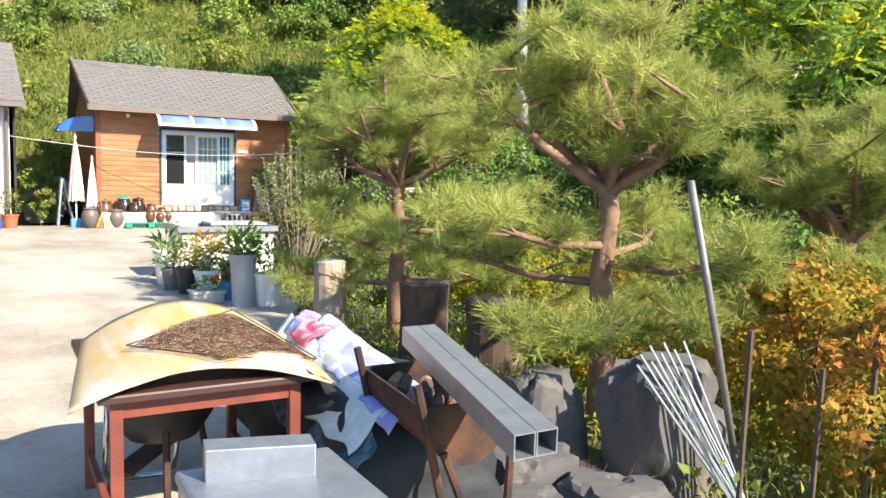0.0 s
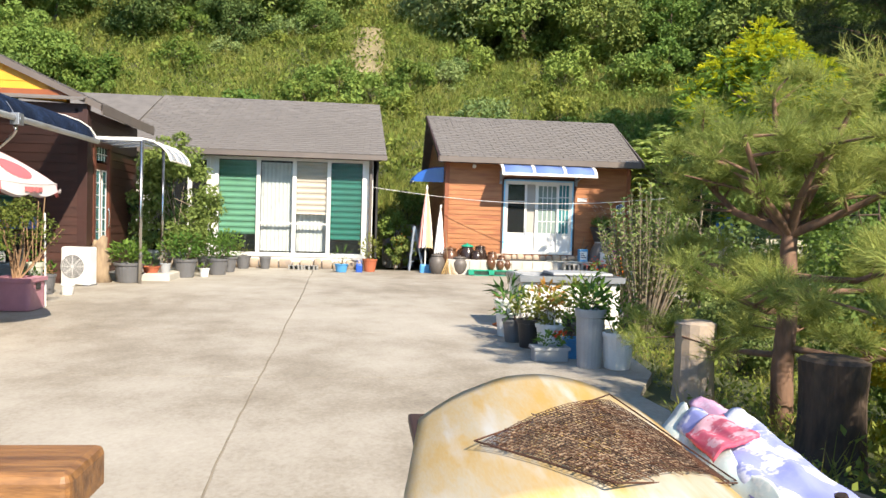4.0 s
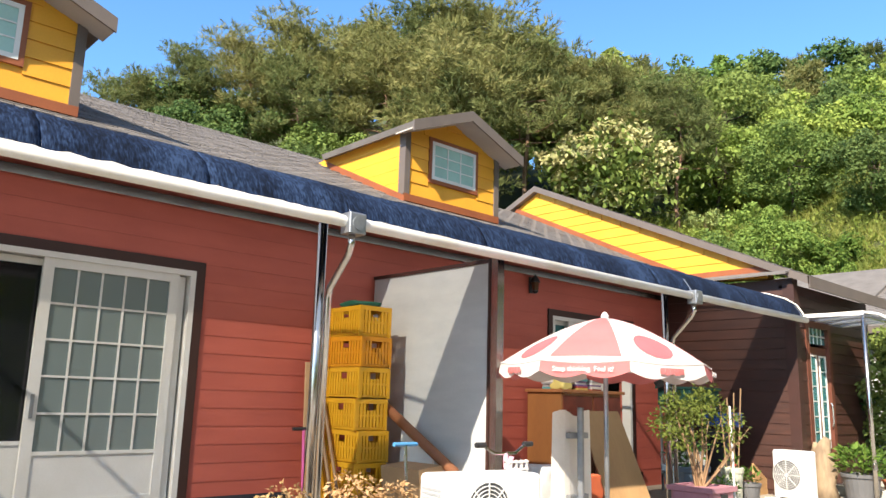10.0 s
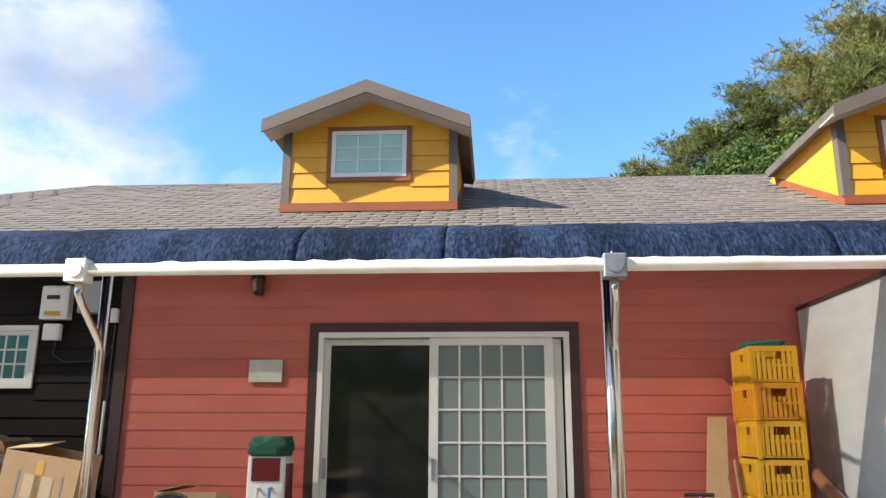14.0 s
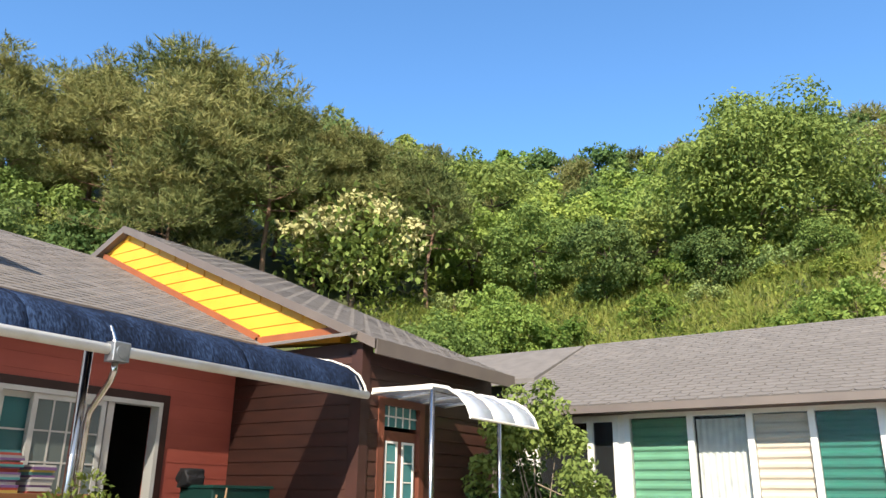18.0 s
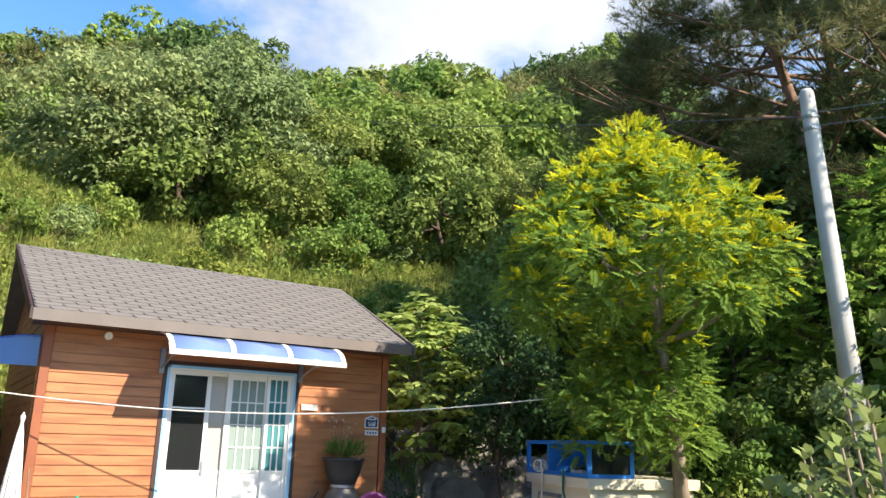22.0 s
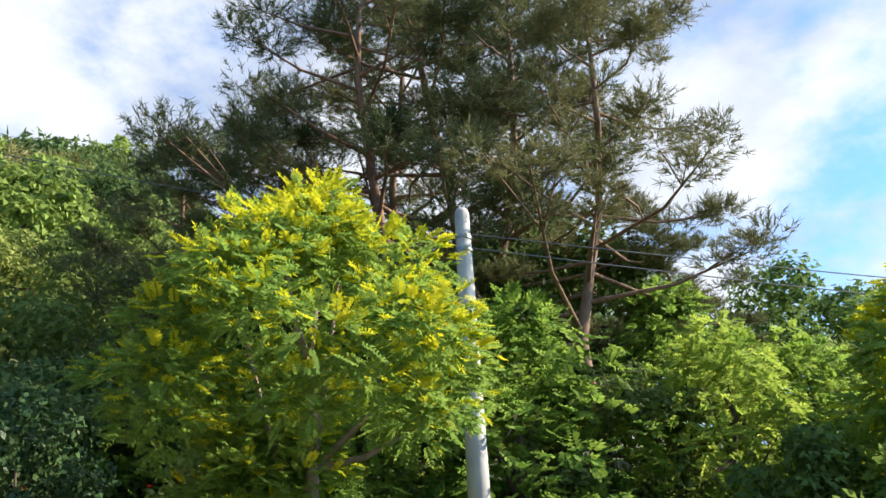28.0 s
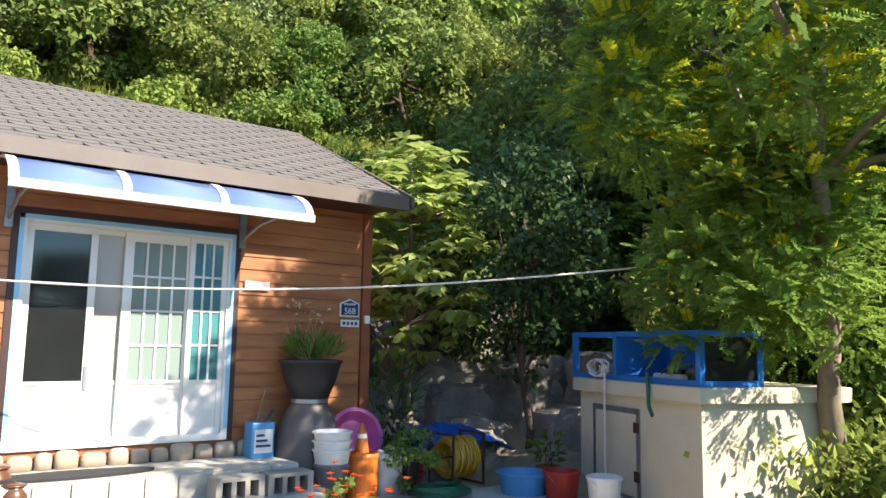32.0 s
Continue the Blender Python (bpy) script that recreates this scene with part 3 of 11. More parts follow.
def land(x, y):
    """Height of the natural ground: a yard, steep hills to the north, west and east."""
    n = 0.62 * max(y - 19.0, 0) - 0.22 * max(y - 37, 0) - 0.45 * max(y - 78, 0)
    w = 0.72 * max(-11 - x, 0) - 0.42 * max(-26 - x, 0) - 0.3 * max(-60 - x, 0)
    e = (0.34 * max(x - 14.6, 0) - 0.14 * max(x - 30, 0) - 0.2 * max(x - 60, 0)) * rise(y, -4, 6) * (1 - 0.75 * rise(y, 20, 32))
    w *= rise(y, 2, 16) * (1 - 0.8 * rise(y, 29, 42))
    dip = -0.45 * rise(x, 9.3, 12) * (1 - rise(y, 3, 8))
    near = rise(max(abs(x - 5) - 9, abs(y - 5) - 12), 0, 6)
    bumps = (noise.noise((x * 0.11, y * 0.11, 0)) * 1.3 + noise.noise((x * 0.4, y * 0.4, 3)) * 0.3) * near * min(1, (abs(n) + abs(w) + abs(e)) / 3 + 0.06)
    return n + w + e + dip + bumps - 0.02


def yard(x, y):
    return 0.04 + 0.06 * rise(y, 4, 15)


def spread(u):
    return 62 * u + 340 * u ** 7


g = Shape()
N = 116
g.sheet([[(5 + spread(-1 + 2 * i / N), 18 + spread(-1 + 2 * j / N), land(5 + spread(-1 + 2 * i / N), 18 + spread(-1 + 2 * j / N))) for i in range(N + 1)] for j in range(N + 1)])
solo("ground", g, EARTH, "bare earth and leaf litter of the valley and its slopes", "ground", kind="structure", smooth=True)

pav = thing("yard_pavement", (4, 5, 0), "pale grey worn concrete yard with long joints and stains", "pavement", kind="structure")
EAST = [(-26, 9.6), (-6, 9.4), (1.4, 9.15), (2.4, 9.05), (3.3, 9.5), (6.5, 9.9), (8.5, 11.6), (11, 13.4), (13.2, 14.2), (15.4, 14.4)]


def east_edge(y):
    for (a, xa), (b, xb) in zip(EAST, EAST[1:]):
        if a <= y <= b:
            return xa + (xb - xa) * (y - a) / (b - a)
    return EAST[-1][1]


def joint(y):
    return 6.17 - 0.027 * (y - 0.03) + 0.022 * noise.noise((y * 0.9, 1.5, 0)) + 0.008 * noise.noise((y * 4.0, 4.5, 0))


ys = [-26, -18, -12, -8, -5, -2.6, 0.22, 3, 5.5, 8, 10.5, 13, 15.7]
for a, b in zip(ys, ys[1:]):
    for west in (True, False):
        s = Shape()
        rows = []
        for k in range(25):
            y = a + (b - a) * k / 24 + (0.006 if k == 0 else -0.006 if k == 24 else 0)
            x0, x1 = (-0.1, joint(y) - 0.007) if west else (joint(y) + 0.007, east_edge(y))
            rows.append([(x0 + (x1 - x0) * i / 10, y, yard(0, y)) for i in range(11)])
        s.sheet(rows, 0.14)
        part("slab", s, YARD_CONCRETE, pav)
s = Shape().box((-0.1, -26, -0.12), (9, 15.7, 0.028))
part("joint_bed", s, material("joint_fill", (0.27, 0.235, 0.185), (0.19, 0.165, 0.13), 0.95, scale=3, bump=0.4), pav)


# ---- windows and doors ----
def bar_frame(s, place, u0, u1, z0, z1, w, d0, d1):
    s.box((u0, d0, z0), (u0 + w, d1, z1), place)
    s.box((u1 - w, d0, z0), (u1, d1, z1), place)
    s.box((u0 + w, d0, z0), (u1 - w, d1, z0 + w), place)
    s.box((u0 + w, d0, z1 - w), (u1 - w, d1, z1), place)
    return s


def sash(parent, place, u0, u1, z0, z1, d, glass, cols=0, rows=0, panel=0.0, w=0.055, frame_mat=None, handle=None):
    """A sliding leaf: frame, pane, grid of bars, and a solid lower panel where there is one."""
    fm = frame_mat or WHITE_PVC
    f = part("sash", bar_frame(Shape(), place, u0, u1, z0, z1, w, d - 0.02, d + 0.02), fm, parent)
    zp = z0 + w
    if panel:
        zp = z0 + panel
        part("lower_panel", Shape().box((u0 + w, d - 0.012, z0 + w), (u1 - w, d + 0.008, zp - 0.03), place).box((u0 + w, d - 0.02, zp - 0.03), (u1 - w, d + 0.02, zp), place), fm, parent)
    pane = part("pane", Shape().box((u0 + w, d - 0.004, zp), (u1 - w, d + 0.002, z1 - w), place), glass, parent)
    pane.visible_shadow = False
    gu0, gu1, gz0, gz1 = u0 + w, u1 - w, zp, z1 - w
    for i in range(1, cols):
        u = gu0 + (gu1 - gu0) * i / cols
        part("glazing_bar", Shape().box((u - 0.009, d + 0.003, gz0), (u + 0.009, d + 0.012, gz1), place), fm, parent)
    for i in range(1, rows):
        z = gz0 + (gz1 - gz0) * i / rows
        part("glazing_bar", Shape().box((gu0, d + 0.0035, z - 0.009), (gu1, d + 0.0125, z + 0.009), place), fm, parent)
    if handle is not None:
        part("handle", Shape().box((handle - 0.014, d + 0.02, 1.05 if panel else (z0 + z1) / 2 - 0.07), (handle + 0.014, d + 0.035, 1.24 if panel else (z0 + z1) / 2 + 0.07), place), GALV, parent, "grey recessed handle")
    return f


def opening(name, house, place, u0, u1, z0, z1, casing=None, cw=0.09, w=0.05, depth=0.12, backing=True, frame_mat=None):
    """The fixed frame of a window or door, its casing, and a room box behind, coloured near-black as indoor shade."""
    o = part(name, bar_frame(Shape(), place, u0, u1, z0, z1, w, -depth, 0.03), frame_mat or WHITE_PVC, house)
    if casing:
        c = Shape()
        c.box((u0 - cw, 0.0, z0 - 0.02), (u0, 0.028, z1 + cw), place).box((u1, 0.0, z0 - 0.02), (u1 + cw, 0.028, z1 + cw), place).box((u0, 0.0, z1), (u1, 0.028, z1 + cw), place)
        part("casing", c, casing, o)
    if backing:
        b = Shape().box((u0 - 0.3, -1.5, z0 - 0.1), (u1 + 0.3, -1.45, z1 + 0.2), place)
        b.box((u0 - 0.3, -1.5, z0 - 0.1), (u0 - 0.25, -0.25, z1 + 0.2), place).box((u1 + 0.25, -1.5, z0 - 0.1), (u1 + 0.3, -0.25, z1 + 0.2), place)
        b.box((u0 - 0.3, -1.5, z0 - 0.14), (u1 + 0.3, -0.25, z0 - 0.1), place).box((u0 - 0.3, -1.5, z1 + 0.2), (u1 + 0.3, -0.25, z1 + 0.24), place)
        part("room", b, ROOM_SHADE, o)
    return o


# ---- main house: red front, dark end, brown wing ----
main = thing("main_house", (-3, 3, 0), "long single-storey house with red board front and grey shingle roof", "house")
FX = facing_x(0.0)
DOOR, WIN2, WIN3, WIN1 = (0.0, 2.37, 0.30, 2.40), (5.05, 6.0, 1.30, 2.52), (7.62, 9.53, 0.32, 2.48), (-3.74, -2.80, 1.87, 2.48)
front = wall("front_wall", main, RED_BOARD, FX, -1.87, 10.6, 0.0, 3.2, 0.2, (DOOR, WIN2, WIN3))
boards(front, RED_BOARD, FX, -1.87, 10.6, 0.32, 3.18, 0.166, [(h[0] - 0.09, h[1] + 0.09, h[2] - 0.02, h[3] + 0.09) for h in (DOOR, WIN2, WIN3)], proud=0.007)
dark = wall("dark_wall", main, DARK_BOARD, FX, -7.2, -1.87, 0.0, 3.2, 0.2, (WIN1,))
boards(dark, DARK_BOARD, FX, -7.2, -1.98, 0.10, 3.18, 0.166, [(WIN1[0] - 0.04, WIN1[1] + 0.04, WIN1[2] - 0.04, WIN1[3] + 0.03)])
part("corner_board", Shape().box((0.0, -1.985, 0.05), (0.032, -1.87, 3.18)), TRIM_BROWN, main)
part("back_wall", Shape().box((-7.3, -7.2, -0.3), (-7.1, 13.4, 3.0)).box((-7.1, -7.2, -0.3), (-0.2, -7.0, 3.2)), RED_BOARD, main)
# dark tiles under the doors
for y0, y1 in ((-0.1, 2.47), (7.55, 9.77)):
    y = y0
    while y < y1 - 0.05:
        e = min(y + 0.49, y1)
        part("plinth_tile", Shape().box((0.0, y + 0.004, 0.05), (0.045, e - 0.004, 0.295)), TRIM_BROWN, main)
        y = e
o = opening("sliding_door", main, FX, *DOOR, casing=TRIM_BROWN)
sash(o, FX, 0.05, 1.13, 0.35, 2.34, -0.075, DARK_GLASS, panel=0.52, handle=0.08)
sash(o, FX, 1.06, 2.22, 0.33, 2.36, -0.01, FROST, 5, 5, panel=0.46, w=0.085, handle=1.10)
part("inner_stile", Shape().box((-0.08, 2.16, 0.36), (-0.04, 2.30, 2.34)), WHITE_PVC, o)
o = opening("kitchen_window", main, FX, *WIN2, casing=TRIM_BROWN)
sash(o, FX, 5.10, 5.56, 1.35, 2.47, -0.07, DARK_GLASS)
sash(o, FX, 5.50, 5.95, 1.35, 2.47, -0.015, FROST, 3, 4)
o = opening("terrace_door", main, FX, *WIN3, casing=TRIM_BROWN)
sash(o, FX, 7.69, 8.35, 0.37, 2.43, -0.085, TEAL_GLASS, 2, 5, panel=0.46)
sash(o, FX, 8.0, 8.82, 0.37, 2.43, -0.015, FROST, 4, 5, panel=0.46, handle=8.05)
part("inner_stile", Shape().box((-0.07, 8.86, 0.36), (-0.03, 8.94, 2.43)), WHITE_PVC, o)
o = opening("small_window", main, FX, *WIN1, casing=None)
sash(o, FX, -3.70, -3.24, 1.91, 2.44, -0.06, DARK_GLASS, 3, 3)
sash(o, FX, -3.30, -2.84, 1.91, 2.44, -0.01, TEAL_GLASS, 3, 3)

# roof
SL, RX = 0.46, -3.3


def zr(x):
    return 3.519 - SL * x


RZ = zr(RX)
f0, f1 = (0.55, -8.05, zr(0.55)), (0.55, 10.6, zr(0.55))
r0, r1 = (RX, -4.2, RZ), (RX, 10.6, RZ)
s = Shape()
b0, b1 = (-7.15, -8.05, zr(0.55)), (-7.15, 10.6, zr(0.55))
for quad in ((f0, f1, r1, r0), (b1, b0, r0, r1), (b0, f0, r0, r0)):
    q = [Vector(p) for p in quad]
    k = len(s.v)
    s.v += q + [p - Vector((0, 0, 0.14)) for p in q]
    s.f += [(k, k + 1, k + 2, k + 3), (k + 7, k + 6, k + 5, k + 4), (k, k + 4, k + 5, k + 1), (k + 1, k + 5, k + 6, k + 2), (k + 3, k + 2, k + 6, k + 7)]
roof = part("roof", s, SHINGLE, main)
dormers = ((-0.56, 1.27), (5.26, 6.95))
shingles(roof, [(0.55, -4.2, zr(0.55)), f1, r1, r0], skip=lambda p: any(a - 0.02 < p.y < b + 0.02 and p.x < -0.5 and (p.x > -2.4 or abs(p.y - (a + b) / 2) < 0.3) for a, b in dormers), near=300)
shingles(roof, [(0.55, -8.0, zr(0.55)), (0.55, -4.22, zr(0.55)), (RX, -4.2, RZ), (RX, -4.25, RZ)])
part("fascia", Shape().box((0.55, -8.0, zr(0.55) - 0.17), (0.575, 10.6, zr(0.55) + 0.01)), TRIM_TAUPE, main)
for y0, y1 in dormers:
    c, x0 = (y0 + y1) / 2, -0.47
    sl, zt = 0.39, 5.08

    def dz(y, c=c):
        return 5.06 - 0.39 * abs(y - c)

    d = part("dormer", Shape().prism([(y0, 3.62), (y1, 3.62), (y1, dz(y1) - 0.06), (c, dz(c) - 0.06), (y0, dz(y0) - 0.06)], lambda p, q: (x0, p, q), lambda p, q: (-2.9, p, q)), YELLOW_BOARD, main)
    win = (c - 0.41, c + 0.40, 4.125, 4.645)
    P = facing_x(x0)
    z = 3.84
    while z < 5.0:
        hi = min(z + 0.172, 5.02)
        half = (5.0 - (z + hi) / 2) / 0.39
        a, b = max(y0, c - half), min(y1, c + half)
        spans = [(a, b)] if hi < 4.08 or z > 4.69 else [(a, win[0] - 0.05), (win[1] + 0.05, b)]
        for u0, u1 in spans:
            if u1 - u0 > 0.03:
                part("board", Shape().hexa([P(u, dd, zz) for zz, e in ((z + 0.003, 0.018), (hi, 0.006)) for dd in (0, e) for u in (u0, u1)]), YELLOW_BOARD, d)
        z = hi
    for side, yy in ((-1, y0), (1, y1)):
        zz = 3.84
        while zz < dz(yy) - 0.1:
            hi = min(zz + 0.172, dz(yy) - 0.06)
            xe = max((3.519 - (zz + hi) / 2) / SL, -2.8)
            part("board", Shape().box((x0, yy, zz + 0.003), (xe, yy + side * 0.014, hi)), YELLOW_BOARD, d)
            zz = hi
        part("corner_board", Shape().box((x0 - 0.09, min(yy, yy + side * 0.03), 3.78), (x0 + 0.03, max(yy, yy + side * 0.03), dz(yy) - 0.05)).box((x0, min(yy, yy - side * 0.06), 3.78), (x0 + 0.029, max(yy, yy - side * 0.06), dz(yy) - 0.05)), TRIM_TAUPE, d)
        # flashing up the roof slope
        part("flashing", Shape().hexa([(x, yy + side * w, zr(x) + h) for h in (0.0, 0.09) for w in (0.0, 0.032) for x in (x0 + 0.03, -2.2)]), TRIM_ORANGE, d)
        # roof of the dormer
        ye = yy + side * 0.18
        ez = 5.08 - 0.39 * abs(ye - c)
        corners = [(-0.13, ye, ez), (-0.13 - 2.0, ye, ez), (-3.3, c, 5.08), (-0.13, c, 5.08)]
        rp = roof_slope(d, corners, 0.075, SHINGLE, "dormer_roof")
        part("barge_board", Shape().hexa([(-0.13, ye, ez - 0.13), (-0.105, ye, ez - 0.13), (-0.13, c, 4.95), (-0.105, c, 4.95), (-0.13, ye, ez + 0.012), (-0.105, ye, ez + 0.012), (-0.13, c, 5.092), (-0.105, c, 5.092)]), TRIM_TAUPE, d)
        part("soffit", Shape().hexa([(-0.47, ye, ez - 0.10), (-0.13, ye, ez - 0.10), (-0.47, c, 4.98), (-0.13, c, 4.98), (-0.47, ye, ez - 0.08), (-0.13, ye, ez - 0.08), (-0.47, c, 5.0), (-0.13, c, 5.0)]), SOFFIT, d)
    part("flashing", Shape().box((x0, y0 - 0.03, 3.745), (x0 + 0.036, y1 + 0.03, 3.84)), TRIM_ORANGE, d)
    w = part("window", bar_frame(Shape(), P, *win, 0.045, -0.05, 0.035), WHITE_PVC, d)
    w2 = part("window_casing", bar_frame(Shape(), P, win[0] - 0.05, win[1] + 0.05, win[2] - 0.05, win[3] + 0.05, 0.05, 0.0, 0.03), TRIM_ORANGE, d)
    part("pane", Shape().box((win[0] + 0.045, 0.019, win[2] + 0.045), (win[1] - 0.045, 0.022, win[3] - 0.045), P), TEAL_PALE, d, "pale green blind behind glass")
    for k in (1, 2):
        u = win[0] + 0.045 + (win[1] - win[0] - 0.09) * k / 3
        part("glazing_bar", Shape().box((u - 0.008, 0.024, win[2] + 0.045), (u + 0.008, 0.03, win[3] - 0.045), P), WHITE_PVC, d)
        zz = win[2] + 0.045 + (win[3] - win[2] - 0.09) * k / 3
        part("glazing_bar", Shape().box((win[0] + 0.045, 0.0245, zz - 0.007), (win[1] - 0.045, 0.0305, zz + 0.007), P), WHITE_PVC, d)

# wing
WS, WA = 0.449, (-2.75, 5.47)


def zw(x):
    return WA[1] - WS * abs(x - WA[0])


SY = facing_south(10.6)
side = wall("wing_side_wall", main, BROWN_BOARD, SY, -0.1, 2.1, 0.0, zw(2.1) - 0.1, 0.2)
boards(side, BROWN_BOARD, SY, 0.02, 1.97, 0.15, 3.05, 0.155)
gable = part("wing_gable", Shape().prism([(1.75, zr(1.75) + 0.5), (0.3, 3.30), (-3.3, 4.9), (-5.2, 4.3), (-5.2, zw(-5.2) - 0.1), (WA[0], WA[1] - 0.1), (1.75, zw(1.75) - 0.1)], lambda p, q: (p, 10.6, q), lambda p, q: (p, 10.8, q)), YELLOW_BOARD, main)
boards(gable, YELLOW_BOARD, SY, -4.2, 1.72, 3.36, 5.5, 0.172, top=lambda u: zw(u) - 0.1, proud=0.016)
part("gable_trim", Shape().hexa([(x, y, z + h) for h in (-0.01, 0.10) for y in (10.545, 10.58) for x, z in ((0.40, zr(0.40)), (-3.3, zr(-3.3)))]), TRIM_ORANGE, main)
part("gable_band", Shape().box((0.36, 10.545, 3.30), (1.80, 10.585, 3.40)), TRIM_ORANGE, main)
part("skirt_roof", Shape().hexa([(0.3, 10.35, 3.22), (2.12, 10.35, 3.22), (0.3, 10.6, 3.30), (2.12, 10.6, 3.30), (0.3, 10.35, 3.25), (2.12, 10.35, 3.25), (0.3, 10.6, 3.33), (2.12, 10.6, 3.33)]), SHINGLE, main)
part("corner_post", Shape().box((1.97, 10.57, 0.05), (2.13, 10.73, 3.1)), TRIM_BROWN, main)
WF = facing_x(2.1)
WDOOR = (10.98, 11.80, 0.22, 2.56)
wf = wall("wing_front_wall", main, BROWN_BOARD, WF, 10.6, 13.4, 0.0, 3.1, 0.2, (WDOOR,))
boards(wf, BROWN_BOARD, WF, 10.74, 13.4, 0.15, 3.05, 0.155, [(WDOOR[0] - 0.06, WDOOR[1] + 0.06, 0.1, WDOOR[3] + 0.06)])
part("wing_end_wall", Shape().box((-7.1, 13.4, -0.3), (2.1, 13.6, 3.1)), BROWN_BOARD, main)
wr = roof_slope(main, [(2.38, 10.50, zw(2.38)), (2.38, 13.75, zw(2.38)), (WA[0], 13.75, WA[1]), (WA[0], 10.50, WA[1])], 0.09, SHINGLE, "wing_roof")
roof_slope(main, [(-8.4, 13.75, zw(-8.4)), (-8.4, 10.50, zw(-8.4)), (WA[0], 10.50, WA[1]), (WA[0], 13.75, WA[1])], 0.09, SHINGLE, "wing_roof")
shingles(wr, [(2.38, 10.52, zw(2.38)), (2.38, 13.73, zw(2.38)), (WA[0], 13.73, WA[1]), (WA[0], 10.52, WA[1])])
part("barge_board", Shape().hexa([(x, y, z + h) for h in (-0.10, 0.014) for y in (10.475, 10.50) for x, z in ((2.40, zw(2.40)), (WA[0], WA[1]))]), TRIM_TAUPE, main)
part("barge_board", Shape().hexa([(x, y, z + h) for h in (-0.10, 0.014) for y in (10.475, 10.50) for x, z in ((WA[0], WA[1]), (-5.6, zw(-5.6)))]), TRIM_TAUPE, main)
part("fascia", Shape().box((2.38, 10.475, zw(2.38) - 0.16), (2.41, 13.75, zw(2.38) + 0.012)), TRIM_TAUPE, main)
o = opening("entrance_door", main, WF, *WDOOR, casing=TRIM_RED_SHADED, cw=0.06, frame_mat=TRIM_RED_SHADED)
dl = part("door_leaf", Shape().box((11.03, -0.06, 0.27), (11.75, -0.02, 2.22), WF), TRIM_RED_SHADED, o, "varnished brown door with two glazed strips")
for u in (11.12, 11.46):
    part("pane", Shape().box((u, -0.018, 0.75), (u + 0.2, -0.012, 2.08), WF), TEAL_GLASS, o)
    part("glazing_bar", bar_frame(Shape(), WF, u - 0.02, u + 0.22, 0.73, 2.10, 0.025, -0.018, 0.0), WHITE_PVC, o)
    for k in range(1, 6):
        z = 0.75 + 1.33 * k / 6
        part("glazing_bar", Shape().box((u, -0.011, z - 0.008), (u + 0.2, -0.004, z + 0.008), WF), WHITE_PVC, o)
part("transom", Shape().box((11.03, -0.05, 2.27), (11.75, -0.03, 2.51), WF), TEAL_GLASS, o)
for k in range(1, 5):
    u = 11.03 + 0.72 * k / 5
    part("glazing_bar", Shape().box((u - 0.009, -0.029, 2.27), (u + 0.009, -0.02, 2.51), WF), WHITE_PVC, o)
part("glazing_bar", Shape().box((11.03, -0.0285, 2.38), (11.75, -0.0195, 2.398), WF), WHITE_PVC, o)
part("handle", Shape().tube([(2.13, 11.70, 1.05), (2.15, 11.70, 1.1), (2.15, 11.70, 1.35), (2.13, 11.70, 1.4)], 0.012), STEEL, o, "chrome pull handle")

# ---- awning along the front ----
aw = thing("terrace_awning", (2.0, 2.0, 0.05), "curved steel terrace awning covered with blue shade cloth", "awning")
PROF = [(0.42, 3.10), (1.0, 3.075), (1.45, 3.02), (1.8, 2.955), (2.06, 2.865), (2.22, 2.76), (2.30, 2.64), (2.33, 2.55)]
rnd = random.Random(3)
ycuts = [-7.6, -4.9, -2.6, 0.35, 1.35, 3.9, 6.6, 8.7, 10.40]
for a, b in zip(ycuts, ycuts[1:]):
    rows = []
    n = int((b - a) / 0.07) + 1
    for i in range(n + 1):
        y = a + (b - a) * i / n
        bulge = 0.007 * noise.noise((y * 7, a, 0)) + 0.008 * noise.noise((y * 1.7, a, 0))
        rows.append([(x + bulge * 0.8 * (k / 7) + 0.004 * noise.noise((y * 11, k * 1.3, 5)), y, z + bulge + 0.005 * noise.noise((y * 11, k * 1.3, 9))) for k, (x, z) in enumerate(PROF)])
    part("cloth", Shape().sheet([r[:4] for r in rows]), THIN_NET, aw, smooth=True)
    # same cloth; the drop is a darker opaque copy so that it stays dark
    part("front_fold", Shape().sheet([r[3:] for r in rows], 0.014), BLUE_NET, aw, "front drop of the blue cloth, in a darker opaque copy", smooth=True)
part("gutter", Shape().tube([(2.345, -7.6, 2.522), (2.345, 10.42, 2.535)], 0.042, 12), WHITE_PAINT, aw, "white round gutter pipe", smooth=True)
part("front_rail", Shape().box((2.24, -7.6, 2.545), (2.29, 10.40, 2.60)), STEEL, aw)
part("back_rail", Shape().box((0.02, -7.6, 2.98), (0.07, 10.40, 3.06)), STEEL, aw)
part("frayed_edge", Shape().sheet([[(2.352 + 0.01 * noise.noise((y * 7, 0, k)), y, 2.565 + 0.012 * k + 0.014 * noise.noise((y * 9, k, 2))) for k in (0, 1)] for y in [-0.6 + 0.06 * i for i in range(70)]], 0.006), WHITE_PAINT, aw, "torn white threads along the cloth edge")
